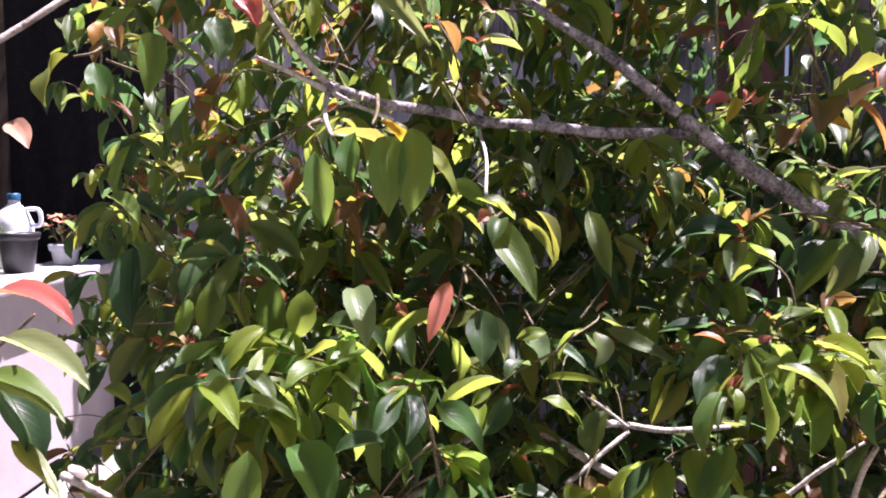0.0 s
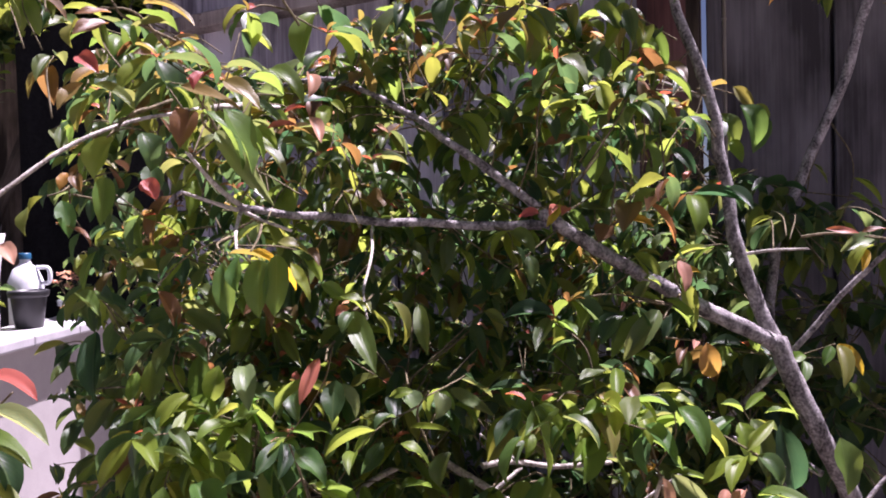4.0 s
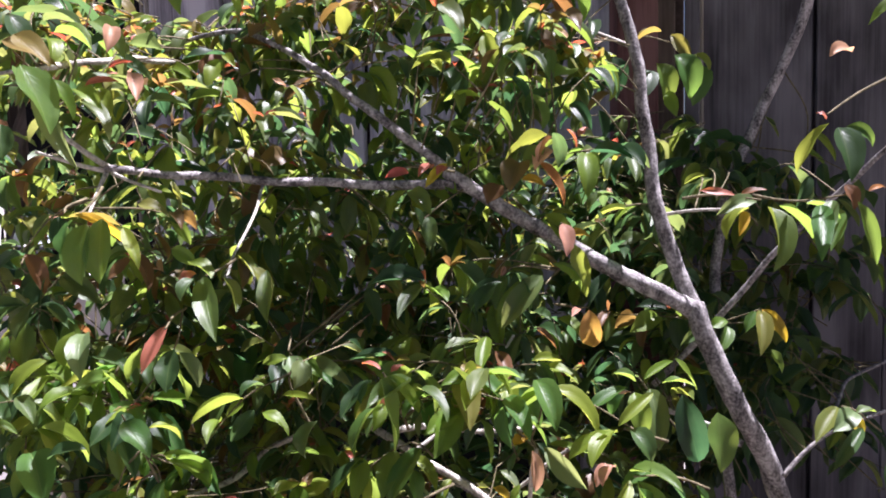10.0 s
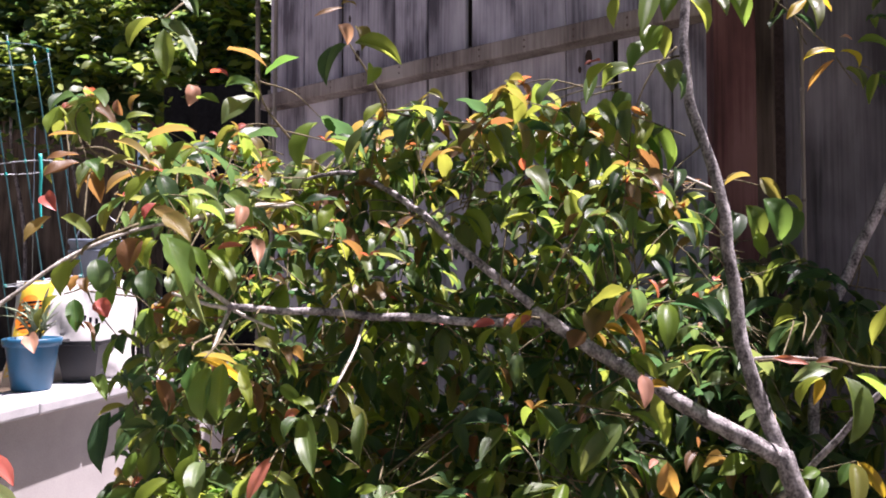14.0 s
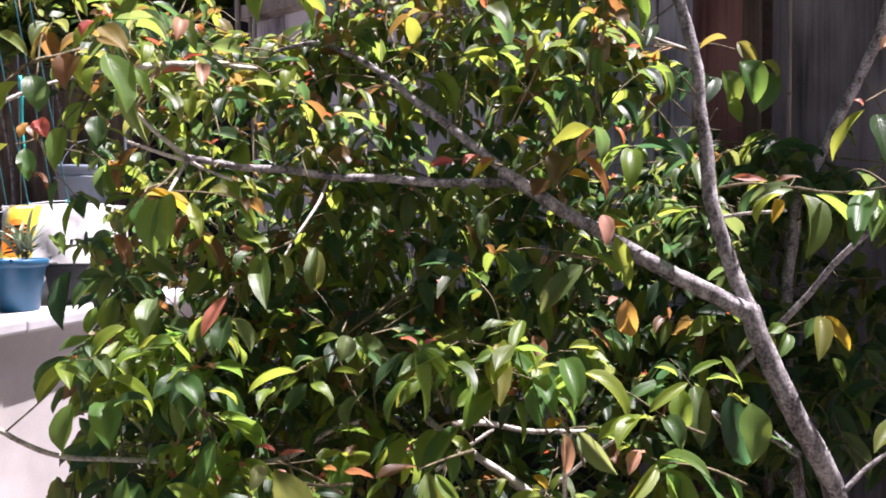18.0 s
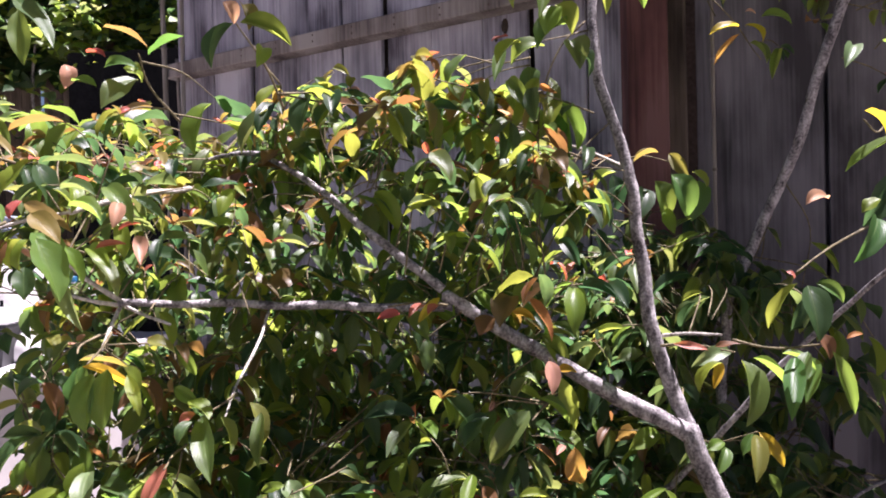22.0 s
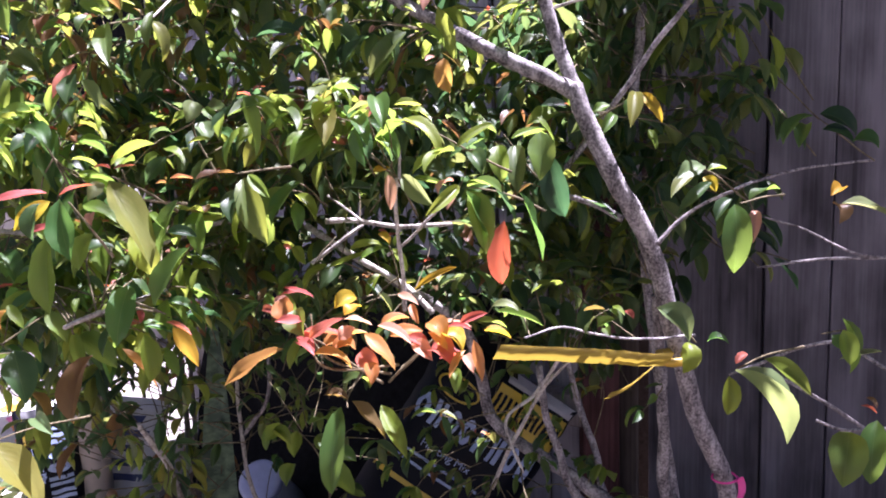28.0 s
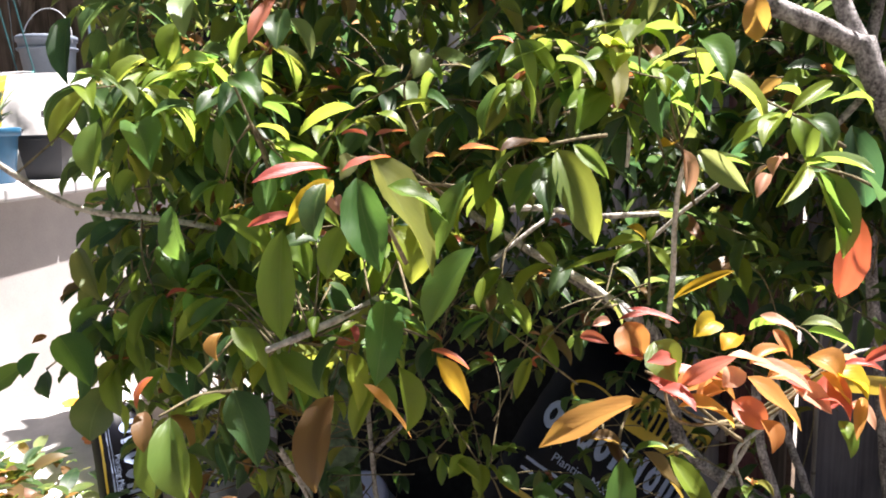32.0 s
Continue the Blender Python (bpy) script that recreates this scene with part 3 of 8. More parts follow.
def blade_mesh(name, length, width, bend, mat, fold=0.3, seg=8):
    """A narrow upright leaf with a channel along it."""
    verts, faces = [], []
    for i in range(seg + 1):
        f = i / seg
        w = width * ((0.55 + 0.9 * f - 1.45 * f ** 3) if length < 0.3 else (0.80 + 0.45 * f - 1.25 * f * f)) * (1 if f < 1 else 0) + 0.0008
        y = bend * f * f
        for k in (-1, -0.45, 0, 0.45, 1):
            verts.append((w * k / 2, y - abs(k) * w * fold, length * f))
    for i in range(seg):
        for k in range(4):
            a = i * 5 + k
            faces.append((a, a + 1, a + 6, a + 5))
    n = len(verts)
    verts += [(x, y + 0.003 * (1 - z / length) + 0.0006, z) for x, y, z in verts]
    faces += [tuple(reversed([q + n for q in f])) for f in list(faces)]
    return mesh_of(name, verts, faces, mat, True)


blue_pot = pot("plant_pot", "blue plastic plant pot standing on the coping", (-2.09, 2.70, COPING_Z), 0.110, 0.080, 0.228, BLUE)
herb = thing("herb_plant", "grey-green young herb growing in the blue pot", "plant", (-2.06, 2.70, COPING_Z + 0.2))
_blade = [blade_mesh("leaf", l, 0.017, b, SUCCULENT) for l, b in ((0.11, 0.02), (0.14, 0.035), (0.16, 0.05), (0.09, 0.03))]
for _k in range(3):
    _top = (-2.06 + 0.02 * math.sin(_k * 2.1), 2.70 + 0.02 * math.cos(_k * 2.1), COPING_Z + 0.30)
    tube("stem", [(-2.06, 2.70, COPING_Z + 0.19), _top], 0.004, 0.002, SHOOT, herb, sides=6, steps=3)
for _k in range(34):
    _ob = part("leaf", _blade[_k % 4], SUCCULENT, herb)
    _a, _t = rng.uniform(0, 360), rng.uniform(8, 60)
    _ob.matrix_basis = pose(rng.uniform(-0.025, 0.025), rng.uniform(-0.025, 0.025), 0.01 + rng.uniform(0, 0.10), 0, 0, _a) @ pose(0, 0, 0, -_t, 0, 0)

# A square black nursery pot.
black_pot = thing("nursery_pot", "square black nursery pot with soil beside the blue pot", "pot", (-2.06, 3.02, COPING_Z), "pots on the planter", rz=14)
_bm = bmesh.new()
bmesh.ops.create_cube(_bm, size=1)
bmesh.ops.scale(_bm, vec=(0.2, 0.2, 0.19), verts=_bm.verts)
for _v in _bm.verts:
    if _v.co.z < 0:
        _v.co.x *= 0.74
        _v.co.y *= 0.74
bmesh.ops.delete(_bm, geom=[f for f in _bm.faces if f.normal.z > 0.9], context="FACES_ONLY")
bmesh.ops.translate(_bm, vec=(0, 0, 0.095), verts=_bm.verts)
bmesh.ops.solidify(_bm, geom=_bm.faces[:], thickness=0.004)
part("body", _bm, BLACKPL, black_pot)
for _sx, _sy, _px, _py in ((0.225, 0.016, 0, 0.105), (0.225, 0.016, 0, -0.105), (0.016, 0.195, 0.105, 0), (0.016, 0.195, -0.105, 0)):
    part("rim", box(_sx, _sy, 0.022, (_px, _py, 0.185), 0.004), BLACKPL, black_pot)
_bm = bmesh.new()
bmesh.ops.create_grid(_bm, x_segments=10, y_segments=10, size=0.094)
for _v in _bm.verts:
    _v.co.z = 0.168 + 0.012 * noise.noise(_v.co * 30)
part("potting_soil", _bm, SOIL, black_pot)
grey_pot = pot("plant_pot", "pale grey plastic pot standing on the planter", (-2.20, 2.36, COPING_Z - 0.03), 0.10, 0.075, 0.19, GREYPL)


def pillow(w, h, d, seed, puff=0.5, nx=18, nz=24):
    """A filled plastic bag lying in the xz plane, with sealed ends and creases."""
    verts, faces = [], []
    for side in (-1, 1):
        first = len(verts)
        for i in range(nx + 1):
            for j in range(nz + 1):
                u, v = 2 * i / nx - 1, 2 * j / nz - 1
                swell = max(0.0, (1 - u ** 4) * (1 - v ** 6)) ** puff
                p = Vector((u, v, seed))
                crease = 0.14 * noise.noise(p * 2.6 + Vector((0, 0, side))) + 0.06 * noise.noise(p * 7.0 + Vector((0, 0, side)))
                pinch = 1 - 0.06 * (1 - v * v)
                verts.append((u * w / 2 * pinch + 0.006 * noise.noise(p * 5), side * (d / 2 * swell * (1 + crease * 1.6) + 0.0012), v * h / 2))
        for i in range(nx):
            for j in range(nz):
                a = first + i * (nz + 1) + j
                q = (a, a + nz + 1, a + nz + 2, a + 1)
                faces.append(q if side < 0 else tuple(reversed(q)))
    return verts, faces


def on_bag(verts, nx, nz, u, v, lift, side=0):
    """The place on the front of a bag at u, v from 0 to 1, lifted off it."""
    i, j = min(nx - 1e-6, max(0, u * nx)), min(nz - 1e-6, max(0, v * nz))
    a, b, fi, fj = int(i), int(j), i % 1, j % 1
    q = [Vector(verts[side + (a + x) * (nz + 1) + b + y]) for x, y in ((0, 0), (1, 0), (0, 1), (1, 1))]
    p = q[0].lerp(q[1], fi).lerp(q[2].lerp(q[3], fi), fj)
    n = (q[1] - q[0]).cross(q[2] - q[0]).normalized()
    return p + n * lift


def print_patch(name, bag, verts, mat, u0, v0, u1, v1, lift=0.0022, cells=10, skew=0.0, round_off=0.0, label=""):
    """A printed patch that follows the bag's front."""
    pv, pf = [], []
    for i in range(cells + 1):
        for j in range(cells + 1):
            s, t = i / cells, j / cells
            if round_off:
                x, y = 2 * s - 1, 2 * t - 1
                s, t = (x * math.sqrt(1 - y * y / 2) + 1) / 2, (y * math.sqrt(1 - x * x / 2) + 1) / 2
            pv.append(on_bag(verts, 18, 24, u0 + (u1 - u0) * s + skew * t, v0 + (v1 - v0) * t, lift))
    for i in range(cells):
        for j in range(cells):
            a = i * (cells + 1) + j
            pf.append((a, a + cells + 1, a + cells + 2, a + 1))
    return part(name, mesh_of(name, pv, pf, mat, True), mat, bag, label)


def lettering(text, bag, mat, place, size, turn):
    """Flat printed words, as a mesh of their own."""
    cu = bpy.data.curves.new("words", "FONT")
    cu.body, cu.size, cu.extrude = text, size, 0.0004
    cu.align_x, cu.align_y = "CENTER", "CENTER"
    tmp = bpy.data.objects.new("words", cu)
    me = bpy.data.meshes.new_from_object(tmp)
    bpy.data.objects.remove(tmp)
    me.materials.append(mat)
    ob = part("print", me, mat, bag, "pale printed words")
    ob.matrix_basis = Matrix.Translation(place) @ turn
    return ob


def soil_bag(label, m, seed, w=0.46, h=0.74, d=0.17, ladder=False, title=(0.58, 0.705), words=0.030):
    """A black planting-mix bag with a row of pale bars and rings; ladder: a yellow end with black bars and a white seam."""
    bag = thing("soil_bag", label, "bag")
    bag.matrix_basis = m
    verts, faces = pillow(w, h, d, seed)
    part("film", mesh_of("film", verts, faces, BAGBLACK, True), BAGBLACK, bag)
    v0, v1 = title
    dv = v1 - v0
    for k in range(8):
        u = 0.06 + k * 0.112
        if k in (0, 2, 3, 6):
            print_patch("title_block", bag, verts, PRINTBLUE, u, v0, u + 0.088, v1, 0.002, 10, round_off=1)
            print_patch("title_hollow", bag, verts, BAGBLACK, u + 0.030, v0 + 0.28 * dv, u + 0.058, v1 - 0.28 * dv, 0.0034, 6, round_off=1)
        else:
            for x0 in (0.004, 0.052):
                print_patch("title_block", bag, verts, PRINTBLUE, u + x0, v0, u + x0 + 0.030, v1, 0.002, 5)
    c = on_bag(verts, 18, 24, 0.40, v0 - 0.085, 0.006)
    lettering("Planting Mix", bag, PRINTBLUE, c, words, pose(0, 0, 0, 90, 0, 0))
    for k in range(2):
        print_patch("small_print", bag, verts, PRINTBLUE, 0.10, v0 - 0.155 - k * 0.045, 0.70 - 0.12 * k, v0 - 0.142 - k * 0.045, cells=8)
    print_patch("edge_stripe", bag, verts, BAGYELLOW, 0.04, v0 - 0.30, 0.96, v0 - 0.275, 0.003, 16)
    if ladder:
        print_patch("badge", bag, verts, BAGYELLOW, 0.10, v1 + 0.03, 0.40, v1 + 0.14, 0.002, 10, round_off=1)
        print_patch("badge_centre", bag, verts, BAGBLACK, 0.115, v1 + 0.040, 0.385, v1 + 0.130, 0.0034, 10, round_off=1)
        print_patch("yellow_panel", bag, verts, BAGYELLOW, 0.46, v1 + 0.05, 0.98, 0.925, 0.0015, 16)
        for k in range(12):
            print_patch("black_stripe", bag, verts, BAGBLACK, 0.48 + 0.041 * k, v1 + 0.095, 0.502 + 0.041 * k, 0.885, 0.004, 4)
        print_patch("pale_seam", bag, verts, BAGWHITE, 0.50, 0.94, 0.98, 0.995, 0.003, 14)
    return bag


# The soil bags against the fence and before the planter.
_turn = pose(0, 0, 0, -16, 34, 0)
_at = Vector((0.365, 1.60, 0.405)) - _turn.to_3x3() @ Vector((0, -0.06, 0.08))
bag_fence = soil_bag("black planting-mix bag with a yellow striped end against the fence", Matrix.Translation(_at) @ _turn, 2.0, 0.42, 0.56, 0.15, True)
bag_wall = soil_bag("black plastic planting-mix bag standing in the sun by the planter", pose(-0.98, 1.76, 0.21, -4, 88, 38), 5.0, 0.42, 0.17, 0.12, False, (0.40, 0.80), 0.022)

bag_flower = thing("fertiliser_bag", "white plastic bag printed with pink and yellow flowers in full sun", "bag")
bag_flower.matrix_basis = pose(-1.44, 2.02, 0.085, -82, 0, 22)
_v, _f = pillow(0.70, 0.98, 0.15, 12.0)
part("film", mesh_of("film", _v, _f, BAGWHITE, True), BAGWHITE, bag_flower)
for _k, (_u, _w) in enumerate(((0.60, 0.70), (0.52, 0.82), (0.66, 0.62), (0.14, 0.46), (0.56, 0.92), (0.72, 0.52))):
    for _p in range(6):
        _a = _p * math.pi / 3
        _cu, _cv = _u + 0.034 * math.cos(_a), _w + 0.025 * math.sin(_a)
        print_patch("flower_petal", bag_flower, _v, (BAGPINK, BAGYELLOW, BAGORANGE)[_k % 3], _cu - 0.025, _cv - 0.019, _cu + 0.025, _cv + 0.019, 0.002 + 0.0005 * _p, 4, round_off=1)
    print_patch("flower_heart", bag_flower, _v, BAGORANGE, _u - 0.025, _w - 0.02, _u + 0.025, _w + 0.02, 0.006, 4, round_off=1)

# Bag of soil lying on the planter behind the pots.
bag_bed = thing("soil_bag", "crumpled yellow and white soil bag with black stripes on the planter", "bag")
bag_bed.matrix_basis = pose(-2.24, 3.16, COPING_Z + 0.22, -24, 0, 24)
_v, _f = pillow(0.60, 0.56, 0.24, 21.0)
part("film", mesh_of("film", _v, _f, BAGWHITE, True), BAGWHITE, bag_bed)
print_patch("yellow_panel", bag_bed, _v, BAGYELLOW, 0.03, 0.06, 0.30, 0.94, 0.002, 16, skew=0.06)
print_patch("round_badge", bag_bed, _v, BAGORANGE, 0.05, 0.42, 0.29, 0.78, 0.003, 10, round_off=1)
for _k in range(7):
    print_patch("black_stripe", bag_bed, _v, BAGBLACK, 0.075 + 0.014 * (_k % 3), 0.455 + _k * 0.040, 0.26 + 0.01 * (_k % 2), 0.474 + _k * 0.040, 0.0045, 5, skew=0.03)
for _k in range(3):
    print_patch("dark_letter_bar", bag_bed, _v, BAGBLACK, 0.62 + _k * 0.05, 0.52 - 0.01 * _k, 0.645 + _k * 0.05, 0.575 - 0.012 * _k, 0.003, 4)

# Grey bucket with a wire handle.
bucket = thing("bucket", "grey-blue plastic bucket with a raised handle on an upturned pot", "bucket", (-2.45, 3.62, 1.40))
part("body", lathe([(0.001, 0.004), (0.105, 0.0), (0.11, 0.006), (0.142, 0.27), (0.150, 0.272), (0.152, 0.295), (0.145, 0.30), (0.138, 0.295), (0.107, 0.012), (0.001, 0.010)], 36), GREYBLUE, bucket, smooth=True)
part("band", lathe([(0.141, 0.225), (0.149, 0.228), (0.150, 0.238), (0.142, 0.240)], 36), GREYBLUE, bucket, smooth=True)
tube("handle", [(0.15 * math.cos(a), 0.03 * math.sin(a), 0.26 + 0.19 * math.sin(a)) for a in [k * math.pi / 8 for k in range(9)]], 0.003, 0.003, WIRE, bucket, "wire handle", 6, 4, world=False)

# Tomato cages.
def cage(x, y, r, h, turn, lean):
    ob = thing("plant_cage", "green-coated steel stakes tied with rings as a plant cage", "cage", (x, y, 0.86), "plant cages")
    ob.matrix_basis = pose(x, y, 0.86, lean[0], lean[1], turn)
    n = 5
    for k in range(n):
        a = 2 * math.pi * k / n
        c, s = r * math.cos(a), r * math.sin(a)
        tube("stake", [(c * 1.1, s * 1.1, 0), (c * 1.02, s * 1.02, h * 0.5), (c, s, h + 0.03 * (k % 3))], 0.0042, 0.004, TEAL, ob, sides=8, steps=4, rough=0.1, world=False)
        for j in range(1, 4):
            bm = box(0.013, 0.013, 0.018, (c, s, h * j / 3.02), 0.003)
            part("clip", bm, TEALTIE, ob)
    for j in range(1, 4):
        z = h * j / 3.02
        tube("ring", [(r * 1.03 * math.cos(a), r * 1.03 * math.sin(a), z) for a in [k * math.pi / 8 for k in range(17)]], 0.0026, 0.0026, TEAL if j == 3 else WIRE, ob, sides=6, steps=3, world=False)


cage(-2.43, 3.32, 0.186, 1.85, 20, (0, -9.0))
tie = thing("plant_tie", "teal plastic plant tie hanging from a cage", "tie", (-2.43, 3.18, 2.0))
tube("strap", [(-2.445, 3.15, 2.12), (-2.43, 3.14, 2.02), (-2.44, 3.15, 1.88), (-2.42, 3.14, 1.74)], 0.010, 0.006, TEALTIE, tie, sides=6, steps=5)

watering = thing("watering_can", "dark red plastic watering can standing among the cages", "can", (-3.05, 3.05, 0.885))
part("body", lathe([(0.001, 0.0), (0.10, 0.0), (0.11, 0.01), (0.105, 0.20), (0.07, 0.26), (0.04, 0.27)], 28), REDPL, watering, smooth=True)
tube("spout", [(0.09, 0, 0.05), (0.18, 0, 0.16), (0.24, 0, 0.32)], 0.018, 0.012, REDPL, watering, sides=12, steps=5, world=False)
tube("handle", [(-0.10, 0, 0.06), (-0.19, 0, 0.16), (-0.14, 0, 0.30), (0.0, 0, 0.28)], 0.010, 0.010, REDPL, watering, sides=10, steps=5, world=False)

# Leaning old planks by the far fence.
for _x, _y, _l in ((-2.95, 4.35, 16), (-2.6, 4.6, -6), (-3.5, 4.5, 5)):
    _p = thing("plank", "old brown plank leaning on the far fence", "plank", (_x, _y, 0.88), "leaning planks")
    _ob = part("board", box(0.09, 0.03, 1.6, (0, 0, 0.8), 0.004), FENCE_DARK, _p)
    _ob.matrix_basis = pose(0, 0, 0, -12, _l, 0)

# A low white tub with a lid, and a strap-leaved plant under the shrub.
tub = thing("plastic_tub", "pale round lid tinted for skylight on a dark tub lying slantwise", "tub", (-0.245, 1.87, 0.056))
tub.matrix_basis = pose(-0.245, 1.865, 0.056, 51, 0, 0)
part("body", lathe([(0.001, 0.0), (0.048, 0.0), (0.052, 0.004), (0.056, 0.30), (0.045, 0.302)], 28), GREYBLUE, tub, "grey tub body", smooth=True)
part("lid", lathe([(0.001, 0.325), (0.050, 0.325), (0.057, 0.322), (0.061, 0.315), (0.061, 0.294), (0.056, 0.292)], 32), LID_SKY_TINT, tub, "pale round lid tinted for skylight", smooth=True)

snake = thing("snake_plant", "dark green strap-leaved plant with pale mottling under the shrub", "plant", (-0.19, 1.19, 0.01))
for _k, (_l, _w, _b, _a, _t) in enumerate(((0.85, 0.112, 0.05, 4, -1), (0.62, 0.060, 0.10, 120, 10), (0.55, 0.055, 0.12, 240, 12), (0.70, 0.060, 0.05, 300, 5))):
    _ob = part("leaf", blade_mesh("leaf", _l, _w, _b, STRAP, 0.12, 14), STRAP, snake)
    _ob.matrix_basis = pose(0.03 * math.cos(_k * 1.6), 0.03 * math.sin(_k * 1.6), 0, 0, 0, _a) @ pose(0, 0, 0, _t, 0, 0)


# A black sheet added for the deep shade behind the shrub's foot.
dark_sheet = thing("foot_shade_sheet", "black sheet added for the deep shade at the fence's foot", "sheet", (-0.06, 1.98, 0), rz=-25)
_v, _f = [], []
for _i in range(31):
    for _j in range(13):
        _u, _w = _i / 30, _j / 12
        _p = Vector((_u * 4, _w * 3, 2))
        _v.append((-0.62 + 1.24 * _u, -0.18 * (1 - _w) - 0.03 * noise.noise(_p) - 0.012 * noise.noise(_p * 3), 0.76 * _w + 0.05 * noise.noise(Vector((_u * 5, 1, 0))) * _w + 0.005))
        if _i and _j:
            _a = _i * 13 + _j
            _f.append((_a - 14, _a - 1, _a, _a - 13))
part("film", mesh_of("film", _v, _f, SHADE_BLACK, True), SHADE_BLACK, dark_sheet)

# The upturned pot under the bucket, a second black bag by the planter, teal ties at a leaning cane.
under_pot = thing("nursery_pot", "upturned black nursery pot carrying the bucket", "pot", (-2.45, 3.62, 0.88))
part("body", lathe([(0.165, 0.0), (0.165, 0.03), (0.155, 0.032), (0.12, 0.515), (0.11, 0.52), (0.001, 0.52)], 32), BLACKPL, under_pot, smooth=True)
bag_back = thing("fertiliser_bag", "white plastic bag with dark blue bars slumped beside the planter", "bag")
bag_back.matrix_basis = pose(-0.88, 2.00, 0.16, -14, 8, 12)
_v, _f = pillow(0.26, 0.38, 0.14, 7.0)
part("film", mesh_of("film", _v, _f, BAGWHITE, True), BAGWHITE, bag_back)
for _k in range(5):
    print_patch("dark_letter_bar", bag_back, _v, NAVY, 0.12 + 0.03 * (_k % 2), 0.30 + 0.125 * _k, 0.80 - 0.07 * (_k % 3), 0.36 + 0.125 * _k, 0.003, 10, skew=0.05)
# A pale jug among the bags.
beige_jug = thing("plastic_jug", "pale beige plastic jug standing behind the shrub's flank", "jug", (-0.90, 1.84, 0.0))
part("body", lathe([(0.001, 0.0), (0.050, 0.0), (0.057, 0.012), (0.060, 0.46), (0.056, 0.55), (0.032, 0.62), (0.030, 0.66)], 28), BEIGE, beige_jug, smooth=True)
part("cap", lathe([(0.036, 0.645), (0.036, 0.675), (0.031, 0.68), (0.001, 0.68)], 20), BEIGE, beige_jug, smooth=True)
tie_low = thing("plant_tie", "teal plastic plant tie knotted round a cane", "tie", (-0.83, 2.10, 0.70), "plant ties")
tube("strap", [(-0.86, 2.06, 0.80), (-0.84, 2.05, 0.76), (-0.80, 2.055, 0.73), (-0.83, 2.05, 0.69), (-0.87, 2.06, 0.66), (-0.88, 2.06, 0.62)], 0.012, 0.008, TEALTIE, tie_low, sides=6, steps=6, rough=0.3)
tube("loop", [(-0.865, 2.09, 0.79), (-0.85, 2.06, 0.79), (-0.82, 2.07, 0.795), (-0.825, 2.11, 0.79), (-0.85, 2.115, 0.79), (-0.865, 2.09, 0.79)], 0.005, 0.005, TEALTIE, tie_low, sides=6, steps=4)
low_cane = thing("bamboo_stake", "thin grey bamboo stake carrying a teal tie", "stake", (-0.845, 2.085, 0.0), "bamboo stakes")
tube("cane", [(-0.845, 2.085, -0.02), (-0.843, 2.086, 0.6), (-0.84, 2.087, 1.15)], 0.007, 0.006, BAMBOO, low_cane, sides=8, steps=6, rough=0.15)
PINK_AT = Vector((0.844, 0.925, 0.61))
pink_tag = thing("ribbon_tag", "small pink plastic ribbon tied to the shrub stem", "tag", PINK_AT)
_v, _f = [], []
for _i in range(9):
    for _k in (-1, -0.3, 0.4, 1):
        _v.append(PINK_AT + Vector((0.021 + 0.004 * math.sin(_i * 1.1) + 0.005 * _k, -0.012 + 0.004 * math.cos(_i * 0.9 + _k), 0.012 - 0.011 * _i + 0.003 * _k)))
for _i in range(8):
    for _k in range(3):
        _a = _i * 4 + _k
        _f.append((_a, _a + 1, _a + 5, _a + 4))
part("ribbon", mesh_of("ribbon", _v, _f, BAGPINK, True), BAGPINK, pink_tag, world=True)
tube("loop", [PINK_AT + Vector((0.020 * math.cos(k * math.pi / 4), 0.020 * math.sin(k * math.pi / 4), 0.008 + 0.002 * math.sin(k))) for k in range(9)], 0.0018, 0.0018, BAGPINK, pink_tag, sides=6, steps=4)
# ---- leaves ----
def leaf_shape(fold, curl, wave, twist, plump, teeth=0.0, nx=4, ny=8):
    """Verts, faces and uvs of a pointed leaf of length 1 along +y and width about 0.42, its tip at (0, 1, 0)."""
    pts, uvs = [], []
    for j in range(ny + 1):
        v = j / ny
        half = 0.5 * 0.42 * plump * v ** 0.86 * (1 - v) ** 1.0 * 3.55 * (1 - 0.45 * max(0, v - 0.70)) if 0 < v < 1 else 0.004
        for i in range(nx + 1):
            u = 2 * i / nx - 1
            x = u * half * (1 - teeth * ((j % 2) * 0.04 if abs(u) == 1 else 0))
            z = fold * abs(x) - 0.35 * fold * x * x / max(half, 1e-3) + wave * math.sin(v * 8 + (2 if u > 0 else 0)) * abs(u) * half * 0.5
            a = twist * v
            x, z = x * math.cos(a) - z * math.sin(a), x * math.sin(a) + z * math.cos(a)
            b = curl * v
            y = math.sin(b) / curl if abs(curl) > 1e-3 else v
            d = (1 - math.cos(b)) / curl if abs(curl) > 1e-3 else 0
            pts.append(Vector((x, y - z * math.sin(b) * -1, z * math.cos(b) - d)))
            uvs.append((0.5 + u * half / 0.42, v))
    tip = pts[-1 - nx // 2].copy()
    back = Matrix.Rotation(-math.atan2(tip.z, tip.y), 3, "X")
    pts = [back @ p / tip.length for p in pts]
    quads = [(j * (nx + 1) + i, j * (nx + 1) + i + 1, (j + 1) * (nx + 1) + i + 1, (j + 1) * (nx + 1) + i) for j in range(ny) for i in range(nx)]
    return np.array([tuple(p) for p in pts]), quads, uvs


